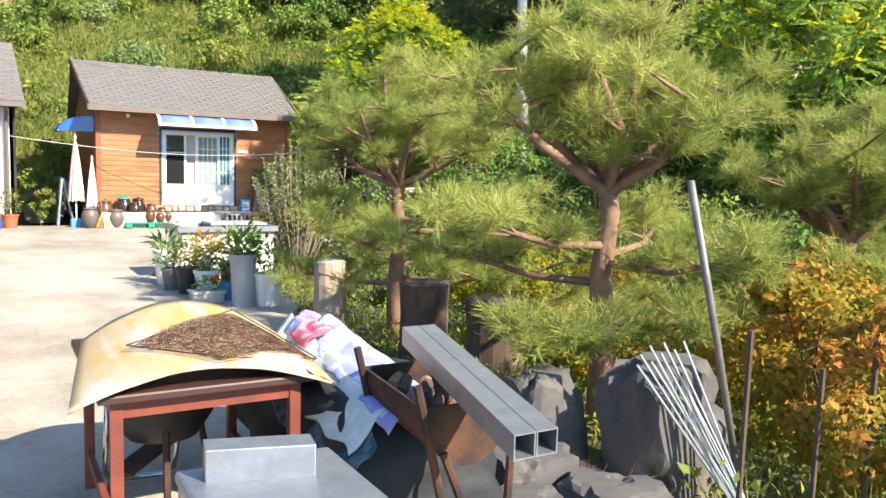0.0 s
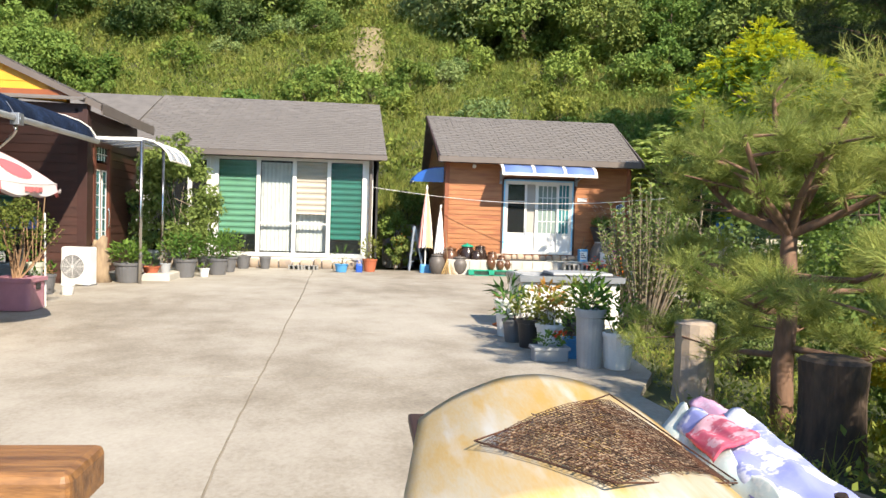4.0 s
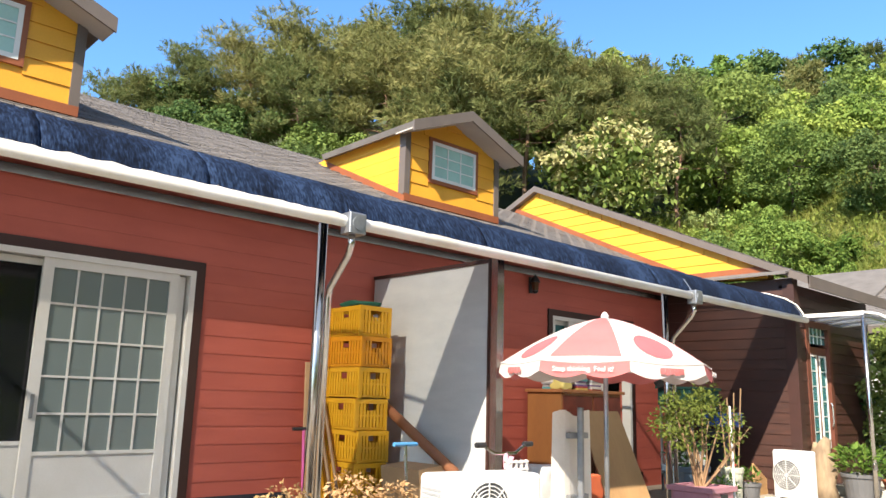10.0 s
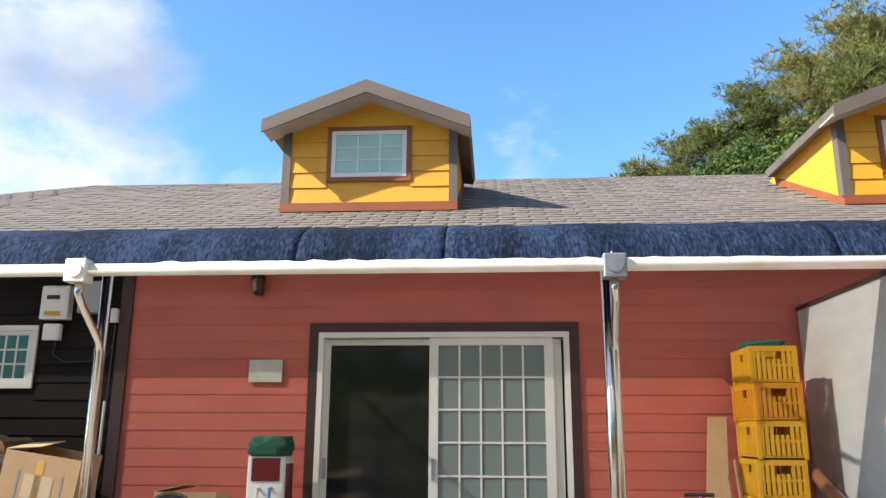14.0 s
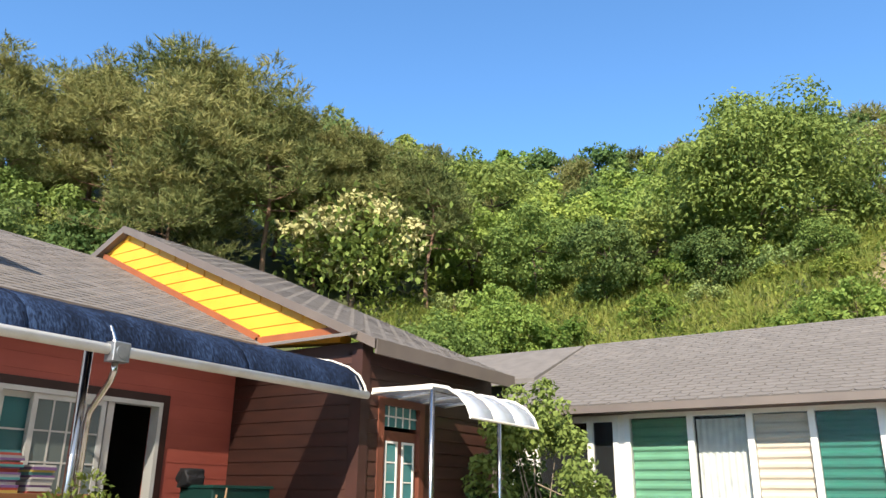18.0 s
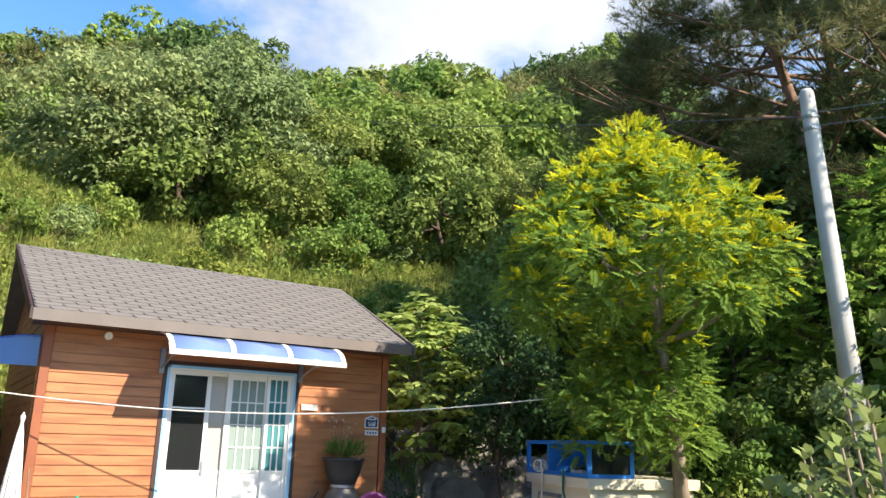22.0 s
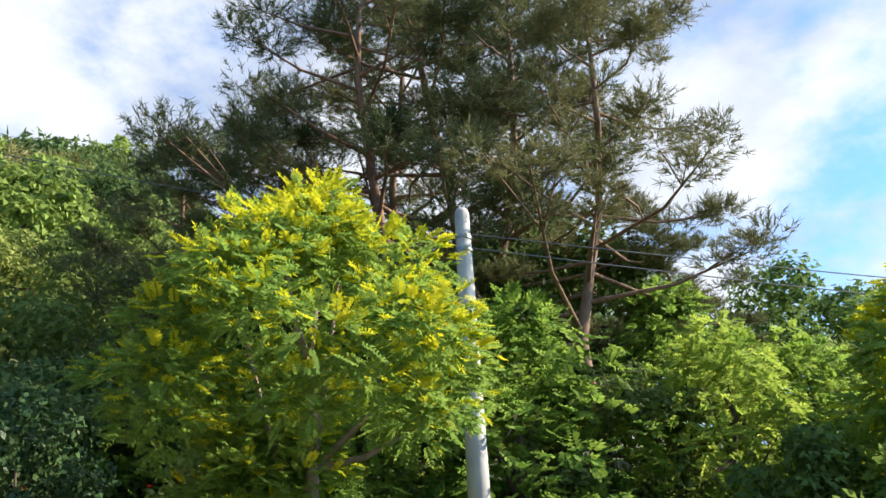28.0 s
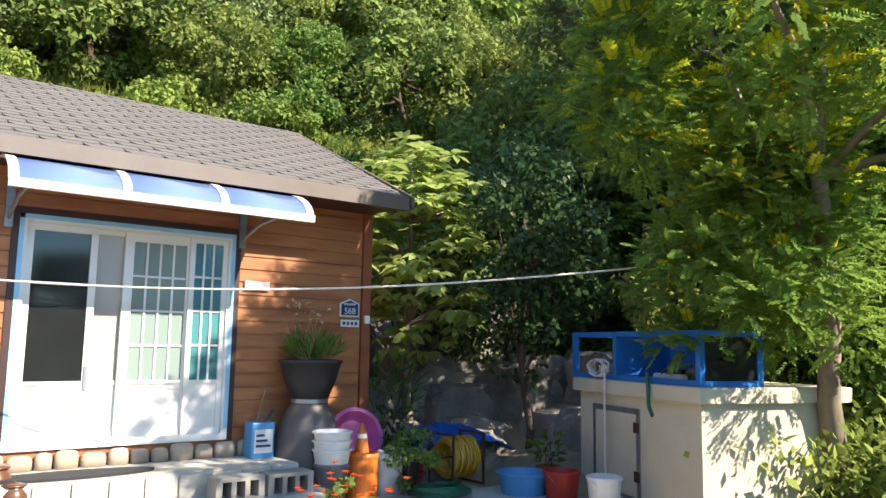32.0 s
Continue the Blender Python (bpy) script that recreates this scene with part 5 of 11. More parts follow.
def pine(seed, height, pads, pad_r, tufts, needles, nl, nw, mat, trunk_r, bend=0.3, bare=0.35, label="", spread_f=1.0, name="pine_tree", flat=0.35, bark=PINE_BARK, narrow=0.75):
    """A pine: bent trunk, spreading boughs, flat pads of needle brushes at their ends."""
    rng = np.random.default_rng(seed)
    t = thing(name, (0, 0, 0), label, "tree")
    s = Shape()
    K = 8
    knots = [Vector((bend * math.sin(k * 0.9 + seed) * (k / K), bend * math.cos(k * 1.3 + seed * 2) * (k / K), -0.4 + (height * 0.93 + 0.4) * k / K)) for k in range(K + 1)]
    s.tube(knots, [trunk_r * (1 - 0.8 * (k / K)) for k in range(K + 1)], 9)
    cen, axis = [], []
    for i in range(pads):
        f = bare + (1 - bare) * (i + 0.5) / pads
        z = f * height
        k = min(int(f * K), K - 1)
        base = knots[k].lerp(knots[k + 1], f * K - k)
        ang = i * 2.4 + rng.uniform(-0.5, 0.5)
        reach = spread_f * height * 0.36 * (1 - narrow * ((f - bare) / (1 - bare)) ** 1.4) * rng.uniform(0.55, 1.1)
        end = base + Vector((math.cos(ang) * reach, math.sin(ang) * reach, reach * rng.uniform(0.05, 0.3)))
        mid = base.lerp(end, 0.5) + Vector((rng.normal() * 0.05, rng.normal() * 0.05, -0.06)) * reach
        br = trunk_r * (0.42 - 0.25 * f)
        s.tube([base, mid, end], [br, br * 0.7, br * 0.25], 5, False)
        for e in range(2):
            tip = end + Vector((rng.normal(), rng.normal(), 0.25)) * pad_r * 0.7
            s.tube([mid.lerp(end, 0.4), tip], [br * 0.4, br * 0.12], 4, False)
            cen.append(tip)
        cen += [end, mid.lerp(end, 0.55) + Vector((0, 0, 0.05))]
    cen.append(knots[-1] + Vector((0, 0, 0.02 * height)))
    part("trunk", s, bark, t, smooth=True)
    cen = np.array([tuple(c) for c in cen])
    rr = rng.uniform(0.6, 1.15, len(cen)) * pad_r
    p, d, idx = on_clumps(rng, cen, rr, tufts, squash=flat)
    d = unit(d * np.array([1, 1, 0.5]) + np.array([0, 0, 0.45]))
    part("needles", raw_mesh("needles", needle_tufts(rng, p, d, needles, nl, nw), 3, mat), mat, t)
    return t


def put(first, used, x, y, z, scale=1.0, turn=0.0):
    """The plant itself, the first time, and then copies of it."""
    m = Matrix.Translation((x, y, z)) @ pose(0, 0, 0, 0, 0, turn) @ Matrix.Scale(scale, 4)
    if id(first) not in used:
        used.add(id(first))
        first.matrix_basis = m
        return first
    c = copy_thing(first, m)
    c.scale = (scale, scale, scale)
    return c




# ---- more materials for things ----
def plain(name, c, rough=0.45, metal=0.0, bump=0.03, spec=0.5, scale=5.0, island=0.0):
    return material(name, c, tuple(v * 0.85 for v in c), rough, metal, scale=scale, bump=bump, fine=70, spec=spec, island=island)


BLACK_PLASTIC = plain("black_plastic", (0.025, 0.025, 0.027), 0.5)
GREY_PLASTIC = plain("grey_plastic", (0.13, 0.13, 0.135), 0.5)
PALE_GREY = plain("pale_grey_plastic", (0.36, 0.37, 0.38), 0.55, bump=0.1)
WHITE_PLASTIC = plain("white_plastic", (0.78, 0.78, 0.76), 0.4)
BLUE_PLASTIC = plain("blue_plastic", (0.02, 0.09, 0.42), 0.35)
BRIGHT_BLUE = plain("bright_blue_paint", (0.02, 0.17, 0.55), 0.4)
SKY_BLUE = plain("sky_blue_plastic", (0.08, 0.30, 0.60), 0.4)
RED_PLASTIC = plain("red_plastic", (0.42, 0.03, 0.02), 0.4)
TERRACOTTA = plain("terracotta", (0.42, 0.12, 0.055), 0.8, bump=0.1)
ORANGE_PLASTIC = plain("orange_plastic", (0.60, 0.16, 0.02), 0.5)
PINK_PLASTIC = plain("pink_plastic", (0.62, 0.12, 0.34), 0.4)
MAUVE = plain("mauve_plastic", (0.46, 0.22, 0.27), 0.5, bump=0.1)
GREEN_PLASTIC = plain("green_plastic", (0.01, 0.28, 0.17), 0.45)
DARK_GREEN = plain("dark_green_net", (0.008, 0.085, 0.05), 0.8, bump=0.6)
YELLOW_CRATE = plain("yellow_crate_plastic", (0.62, 0.33, 0.015), 0.45)
JAR_GLAZE = plain("brown_jar_glaze", (0.12, 0.055, 0.028), 0.28, bump=0.06)
JAR_DARK = plain("dark_jar_glaze", (0.035, 0.022, 0.018), 0.22)
JAR_GREY = plain("matt_grey_jar", (0.12, 0.105, 0.095), 0.5, bump=0.1)
CARDBOARD = material("cardboard", (0.42, 0.28, 0.155), (0.36, 0.24, 0.13), 0.85, scale=3, bump=0.12, fine=40)
PLYWOOD = material("plywood", (0.50, 0.31, 0.145), (0.42, 0.25, 0.115), 0.7, scale=2, bump=0.1, fine=30, stretch=(1, 1, 0.2))
DESK_RED = material("red_brown_paint", (0.20, 0.045, 0.025), (0.12, 0.03, 0.02), 0.55, scale=6, bump=0.2, fine=50)
STRAW = material("straw", (0.55, 0.38, 0.17), (0.40, 0.26, 0.11), 0.9, scale=14, bump=0.7, fine=60)
TARP = material("blue_tarpaulin", (0.008, 0.10, 0.48), (0.006, 0.075, 0.38), 0.4, scale=5, bump=0.3, fine=30)
BLACK_SHEET = material("black_sheeting", (0.022, 0.026, 0.032), (0.012, 0.014, 0.018), 0.75, scale=6, bump=0.9, fine=50)
OLD_SHEET = material("yellowed_fibreglass_sheet", (0.45, 0.29, 0.085), (0.43, 0.37, 0.26), 0.55, scale=3.2, bump=0.1, fine=40, stretch=(4, 0.8, 1), stain=(0.50, 0.48, 0.43), stain_scale=2.6)
SALMON = plain("pale_red_cloth", (0.70, 0.34, 0.29), 0.85, bump=0.05)
WHITE_CLOTH = plain("white_cloth", (0.82, 0.79, 0.77), 0.9, bump=0.05)
GOLD_HOSE = plain("yellow_hose", (0.62, 0.34, 0.03), 0.4)
GREEN_HOSE = plain("green_hose", (0.02, 0.12, 0.07), 0.4)
ROPE = plain("white_rope", (0.66, 0.63, 0.58), 0.9, bump=0.3)
TANK_PAINT = material("cream_paint_on_concrete", (0.62, 0.57, 0.44), (0.52, 0.48, 0.37), 0.8, scale=1.8, bump=0.25, fine=50, stain=(0.44, 0.40, 0.32), stain_scale=1.6)
GREY_CONC = material("grey_concrete", (0.30, 0.295, 0.275), (0.20, 0.195, 0.185), 0.9, scale=4, bump=0.5, fine=50)
POLE_CONC = material("pole_concrete", (0.50, 0.49, 0.47), (0.40, 0.39, 0.375), 0.8, scale=3, bump=0.15, fine=60)
MAROON = plain("maroon_plastic", (0.13, 0.008, 0.012), 0.3)
SOIL = material("potting_soil", (0.05, 0.035, 0.025), (0.03, 0.022, 0.016), 0.95, scale=20, bump=0.8)
FLOWER_RED = leafy("red_flower", (0.60, 0.03, 0.012), (0.75, 0.10, 0.02), 0.25, 0.005)
DEAD_LEAF = leafy("dry_leaf", (0.36, 0.22, 0.095), (0.52, 0.36, 0.19), 0.25, 0.01)
POT_LEAF = leafy("pot_plant_leaf", (0.055, 0.13, 0.025), (0.15, 0.25, 0.05), 0.3, 0.02)
POT_DARK = leafy("dark_pot_plant_leaf", (0.022, 0.065, 0.016), (0.055, 0.12, 0.03), 0.25, 0.01)
OLIVE_LEAF = leafy("olive_leaf", (0.09, 0.13, 0.03), (0.20, 0.22, 0.05), 0.3, 0.02)
RUSSET = leafy("russet_foliage", (0.22, 0.16, 0.03), (0.42, 0.17, 0.05), 0.3)
DRY = leafy("dry_grass", (0.34, 0.27, 0.13), (0.50, 0.42, 0.22), 0.2)
INK = plain("black_print", (0.02, 0.02, 0.02), 0.7)
NAVY = plain("navy_enamel", (0.02, 0.035, 0.12), 0.35)


def gz(x, y):
    return yard(x, y)


def words(name, text, size, mat, parent, m):
    """Raised lettering in the built-in font, laid by the pose m."""
    cu = bpy.data.curves.new(name, "FONT")
    cu.body, cu.size, cu.extrude, cu.align_x, cu.align_y = text, size, 0.001, "CENTER", "CENTER"
    tmp = new("lettering_source", cu)
    me = bpy.data.meshes.new_from_object(tmp.evaluated_get(bpy.context.evaluated_depsgraph_get()))
    bpy.data.objects.remove(tmp)
    bpy.data.curves.remove(cu)
    me.transform(m)
    me.materials.clear()
    me.materials.append(mat)
    ob = new(name, me)
    return hang(ob, parent)


FACE_SOUTH = pose(0, 0, 0, 90, 0, 0)


def sprig(rng, x, y, z, w, h, n, leaf, wide=0.4, lift=0.5, mat=None, name="foliage", parent=None, label=""):
    """Leaves of a small plant, thick in the middle, thinner outside."""
    d = unit(rng.normal(size=(n, 3)))
    r = rng.uniform(0.2, 1.0, n) ** 0.6
    p = d * r[:, None] * np.array([w, w, h / 2]) + np.array([x, y, z + h / 2])
    a = unit(d * np.array([1, 1, 0.5]) + np.array([0, 0, lift]) + rng.normal(size=d.shape) * 0.5)
    L = leaf * rng.uniform(0.6, 1.3, n)
    nrm = unit(np.array([0, 0, 1]) + rng.normal(size=d.shape) * 0.5)
    return part(name, raw_mesh(name, leaves(p, a, nrm, L, L * wide), 4, mat), mat, parent, label)


def stems(rng, x, y, z, h, w, n, r=0.006, mat=None, parent=None):
    s = Shape()
    for i in range(n):
        e = Vector((x + rng.normal() * w, y + rng.normal() * w, z + h * rng.uniform(0.6, 1.0)))
        b = Vector((x + rng.normal() * 0.03, y + rng.normal() * 0.03, z))
        s.tube([b, b.lerp(e, 0.5) + Vector((rng.normal() * 0.03, rng.normal() * 0.03, 0)), e], [r, r * 0.8, r * 0.3], 5, False)
    return part("stem", s, mat or BARK, parent)


def pot(x, y, r, h, mat, label, plant=None, taper=0.75, z=None, name="flower_pot", rim=True, seed=0, soil=True, category="plant pot"):
    """A pot with wall, rim and soil; plant: (leaf material, width, height, leaves, leaf length, leaf breadth)."""
    z = gz(x, y) if z is None else z
    t = thing(name, (x, y, z), label, category)
    b = r * taper
    prof = [(b * 0.97, 0.0), (b, 0.01), (r * 0.97, h * 0.86)]
    prof += [(r * 1.06, h * 0.87), (r * 1.08, h * 0.99), (r * 1.04, h), (r * 0.93, h), (r * 0.9, h * 0.9), (r * 0.88, h * 0.85)] if rim else [(r, h * 0.985), (r * 0.985, h), (r * 0.93, h), (r * 0.9, h * 0.9), (r * 0.88, h * 0.85)]
    part("body", Shape().lathe(prof, (x, y, z), 22), mat, t, smooth=False)
    if soil:
        part("soil", Shape().lathe([(r * 0.89, h * 0.84), (r * 0.7, h * 0.88), (0.01, h * 0.9)], (x, y, z), 14), SOIL, t)
    if plant:
        rng = np.random.default_rng(seed + int(1000 * x + 77 * y) % 9999)
        mat_l, w, ph, n, leaf, wide = plant
        stems(rng, x, y, z + h * 0.85, ph * 0.8, w * 0.45, 5, parent=t, mat=BARK)
        sprig(rng, x, y, z + h * 0.88, w, ph, n, leaf, wide, 0.5, mat_l, "foliage", t)
    return t


def jar(x, y, r, h, mat, label, z=None, lid=None):
    """A bellied earthenware jar with a lid."""
    z = gz(x, y) if z is None else z
    t = thing("earthenware_jar", (x, y, z), label, "jar", "jars by the board house")
    prof = [(0.55, 0), (0.62, 0.02), (0.86, 0.25), (1.0, 0.52), (0.95, 0.70), (0.74, 0.86), (0.66, 0.89), (0.70, 0.92), (0.72, 0.94), (0.6, 0.94)]
    part("body", Shape().lathe([(a * r, b * h) for a, b in prof], (x, y, z), 22), mat, t, smooth=True)
    part("lid", Shape().lathe([(0.78 * r, 0.925 * h), (0.80 * r, 0.95 * h), (0.5 * r, 1.0 * h), (0.1 * r, 1.02 * h), (0.08 * r, 1.06 * h), (0.01, 1.06 * h)], (x, y, z), 22), lid or mat, t, smooth=True)
    return t


def bucket(x, y, r, h, mat, label, z=None, name="bucket", handle=True, taper=0.8, fill=None):
    z = gz(x, y) if z is None else z
    t = thing(name, (x, y, z), label, "bucket" if name == "bucket" else name.replace("_", " "))
    part("body", Shape().lathe([(r * taper, 0), (r * 0.98, h * 0.9), (r * 1.05, h * 0.905), (r * 1.05, h * 0.96), (r * 1.0, h), (r * 0.95, h), (r * taper * 0.93, 0.02)], (x, y, z), 24), mat, t)
    if handle:
        part("handle", Shape().tube([(x + r * 1.04 * math.cos(a), y - r * 0.55 * math.sin(a), z + h * 0.93 - r * 0.75 * math.sin(a)) for a in [math.pi * k / 10 for k in range(11)]], 0.004, 5), STEEL, t)
    if fill:
        part("contents", Shape().lathe([(r * 0.9, h * 0.6), (r * 0.4, h * 0.7), (0.01, h * 0.72)], (x, y, z), 12), fill, t)
    return t


def rock(x, y, w, d, h, label, mat=ROCK, z=None, seed=0, name="rock", category="rock"):
    z = (land(x, y) if z is None else z) - 0.08 * h
    bm = bmesh.new()
    bmesh.ops.create_icosphere(bm, subdivisions=4, radius=1.0)
    for v in bm.verts:
        q = v.co.normalized()
        k = 1 + 0.42 * noise.noise(q * 1.3 + Vector((seed * 3.1, 0, 0))) + 0.16 * noise.noise(q * 3.3 + Vector((seed, 5, 0))) + 0.06 * noise.noise(q * 9 + Vector((0, seed, 0))) + (0.30 * (0.3 - abs(noise.noise(q * 2.4 + Vector((7, seed, 2))))) + 0.12 * (0.3 - abs(noise.noise(q * 6 + Vector((1, seed, 4)))))) * (name == "rock")
        q = q * k
        q.x, q.y = max(-0.8, min(0.8, q.x)), max(-0.8, min(0.8, q.y))
        v.co = Vector((q.x * w / 1.6, q.y * d / 1.6, (max(-0.62, min(0.82, q.z)) + 0.62) * h / 1.44))
    me = bpy.data.meshes.new(name)
    bm.to_mesh(me)
    bm.free()
    me.materials.append(mat)
    if name != "rock":
        me.polygons.foreach_set("use_smooth", [True] * len(me.polygons))
    ob = new(name, me)
    ob.location = (x, y, z)
    return tagged(ob, label, category)


# ---- start of the walk: table, beams, stones ----
desk = thing("wooden_table", (7.41, -1.18, 0.04), "old red-brown painted wooden table in the yard", "table")
DX, DY = (7.11, 7.72), (-1.62, -0.76)
for x in DX:
    for y in DY:
        part("leg", Shape().box((x - 0.02, y - 0.02, 0.04), (x + 0.02, y + 0.02, 0.655)), DESK_RED, desk)
    part("side_rail", Shape().box((x - 0.012, DY[0] + 0.02, 0.585), (x + 0.012, DY[1] - 0.02, 0.65)), DESK_RED, desk)
    part("stretcher", Shape().box((x - 0.012, DY[0] + 0.02, 0.17), (x + 0.012, DY[1] - 0.02, 0.205)), DESK_RED, desk)
part("front_rail", Shape().box((DX[0] + 0.02, DY[0] - 0.012, 0.59), (DX[1] - 0.02, DY[0] + 0.012, 0.65)), DESK_RED, desk)
part("back_rail", Shape().box((DX[0] + 0.02, DY[1] - 0.012, 0.46), (DX[1] - 0.02, DY[1] + 0.012, 0.53)), DESK_RED, desk)
part("front_stretcher", Shape().box((DX[0] + 0.02, DY[0] - 0.012, 0.10), (DX[1] - 0.02, DY[0] + 0.012, 0.15)), DESK_RED, desk)
part("tabletop", soft_box(Shape(), (7.05, -1.68, 0.655), (7.78, -0.70, 0.682), 0.008), TRIM_BROWN, desk)


def arch(x, y):
    f = (y + 1.68) / 0.9
    return 0.748 + 0.085 * f - (0.50 + 0.4 * f) * (x - 7.39 - 0.09 * f) ** 2


s = Shape()
s.sheet([[(x, y + 0.02 * math.sin(x * 7), arch(x, y) + 0.004 * noise.noise((x * 9, y * 9, 1))) for x in [6.96 + 0.13 * (y + 1.7) + (0.89 + 0.08 * (y + 1.7)) * i / 26 for i in range(27)]] for y in [-1.70 + 0.92 * j / 14 for j in range(15)]], 0.007)
solo("curved_sheet", s, OLD_SHEET, "yellowed curved plastic sheet arched over the wooden table", "sheet", smooth=True)
rack = thing("wire_rack", (7.52, -1.27, 0.84), "shallow wire mesh tray with dried brown twigs on the sheet", "tray")
rm = Matrix.Translation((7.56, -1.32, 0.0)) @ pose(0, 0, 0, 0, 0, 38)


def on_rack(u, v, lift=0.014):
    p = rm @ Vector((u, v, 0))
    return (p.x, p.y, arch(p.x, p.y) + lift)


for k in range(41):
    u = -0.30 + 0.60 * k / 40
    part("wire", Shape().tube([on_rack(u, -0.205 + 0.41 * j / 6) for j in range(7)], 0.0012, 4, False), RUST, rack)
for k in range(29):
    v = -0.205 + 0.41 * k / 28
    part("wire", Shape().tube([on_rack(-0.30 + 0.60 * j / 8, v, 0.016) for j in range(9)], 0.0012, 4, False), RUST, rack)
part("rim", Shape().tube([on_rack(u, v, 0.03) for u, v in ((-0.31, -0.215), (0.31, -0.215), (0.31, 0.215), (-0.31, 0.215), (-0.31, -0.215))], 0.0028, 5), RUST, rack)
rng = np.random.default_rng(2)
tw = Shape()
for k in range(900):
    u, v, a = rng.uniform(-0.27, 0.25), rng.uniform(-0.19, 0.19), rng.uniform(0, 6.3)
    L = rng.uniform(0.015, 0.05)
    tw.tube([on_rack(u, v, 0.006 + rng.uniform(0, 0.008)), on_rack(u + L * math.cos(a), v + L * math.sin(a), 0.006 + rng.uniform(0, 0.01))], 0.0024, 3, False)
part("dried_twigs", tw, material("dry_twigs", (0.27, 0.19, 0.12), (0.16, 0.11, 0.07), 0.9, bump=0), rack)["kind"] = "stuff"

# blankets slung over a sheeted heap
rock(8.10, -1.28, 0.74, 1.45, 0.60, "heap wrapped in coarse black sheeting", BLACK_SHEET, 0.04, 3, "sheeted_heap", "heap")


def drape(name, mat, label, u0, u1, y0, y1, lift, seed):
    """A crumpled cloth over the long top of the heap."""
    rows = []
    for j in range(45):
        y = y0 + (y1 - y0) * j / 44
        row = []
        for i in range(25):
            u = u0 + (u1 - u0) * i / 24 + 0.035 * noise.noise((y * 5, seed, i * 0.05))
            fold = 0.030 * noise.noise((u * 9, y * 4, seed)) + 0.014 * noise.noise((u * 26, y * 9, seed + 3)) + 0.010 * math.sin(u * 46 + 9 * y)
            row.append((8.11 + u + 0.06 * (y + 0.65), y + 0.02 * noise.noise((u * 7, seed, y)), 0.705 + 0.085 * (y + 0.65) + lift - 1.5 * max(abs(u) - 0.08, 0) ** 1.25 + fold))
        rows.append(row)
    solo(name, Shape().sheet(rows, 0.012), mat, label, "blanket", smooth=True)


def cloth(name, c, patch, scale):
    return layered(name, [(0.42, c), (0.50, tuple(v * 0.9 + 0.05 for v in c)), (0.56, patch), (0.64, tuple(v * 0.85 for v in patch))], [(scale, 3, 0.5, 0.8), (70, 2, 0.5, 0.2)], 0.95, 0.35, (1, 1, 1), 0.1)


drape("blanket", cloth("lilac_cloth", (0.48, 0.27, 0.40), (0.56, 0.42, 0.54), 6), "crumpled lilac blanket draped over the heap", -0.02, 0.30, -1.55, -0.62, 0.0, 1)
drape("blanket", cloth("blue_patched_cloth", (0.26, 0.29, 0.60), (0.68, 0.68, 0.76), 8), "crumpled periwinkle blue and white blanket draped over the heap", -0.14, 0.20, -2.08, -0.82, 0.030, 2)
drape("towel", cloth("pale_green_cloth", (0.52, 0.60, 0.56), (0.66, 0.68, 0.62), 10), "pale green towel along the edge of the blankets", -0.25, -0.10, -1.98, -0.74, 0.035, 3)
drape("towel", cloth("red_cloth", (0.55, 0.10, 0.16), (0.66, 0.40, 0.46), 14), "small red and white cloth crumpled on the blankets", -0.16, -0.02, -1.18, -0.92, 0.062, 4)
drape("towel", cloth("dark_teal_cloth", (0.03, 0.07, 0.10), (0.10, 0.16, 0.18), 14), "narrow dark towel under the edge of the blankets", -0.30, -0.16, -2.05, -1.1, 0.012, 5)

# below the table
t = thing("iron_cauldron", (7.36, -1.05, 0.2), "black iron cauldron on a low stand under the table", "cauldron")
part("bowl", Shape().lathe([(0.04, 0.26), (0.14, 0.29), (0.20, 0.38), (0.21, 0.50), (0.24, 0.51), (0.24, 0.53), (0.20, 0.53), (0.17, 0.40), (0.05, 0.31)], (7.36, -1.05, 0.04), 20), BLACK_PLASTIC, t, smooth=True)
for a in (0.4, 2.5, 4.6):
    part("leg", Shape().tube([(7.36 + 0.17 * math.cos(a), -1.05 + 0.17 * math.sin(a), 0.40), (7.36 + 0.24 * math.cos(a), -1.05 + 0.24 * math.sin(a), 0.04)], 0.014, 6), RUST, t)
t = thing("folding_chair", (7.35, -0.72, 0.04), "folded steel chair frame lying under the table", "chair")
part("loop_frame", Shape().tube([(7.16, -0.95, 0.45), (7.16, -0.85, 0.12), (7.20, -0.80, 0.07), (7.40, -0.80, 0.06), (7.44, -0.84, 0.10), (7.46, -0.95, 0.40)], 0.012, 8), STEEL, t, smooth=True)
part("seat_slat", Shape().beam((7.18, -1.15, 0.22), (7.48, -0.8, 0.26), 0.10, 0.015), RUST, t)
for i, (x, y, a, r, L) in enumerate([(7.55, -1.25, 0.3, 0.06, 0.28), (7.62, -1.02, 1.1, 0.055, 0.25), (7.47, -1.42, 2.4, 0.05, 0.22), (7.66, -1.33, 0.9, 0.045, 0.3)]):
    t = thing("firewood", (x, y, 0.04), "split firewood lying under the table", "firewood", "firewood under the table")
    e = Vector((math.cos(a) * L / 2, math.sin(a) * L / 2, 0.02))
    part("log", Shape().tube([Vector((x, y, 0.04 + r)) - e, Vector((x, y, 0.04 + r)) + e], [r, r * 0.9], 7), LOG_END if i % 2 else BARK, t)

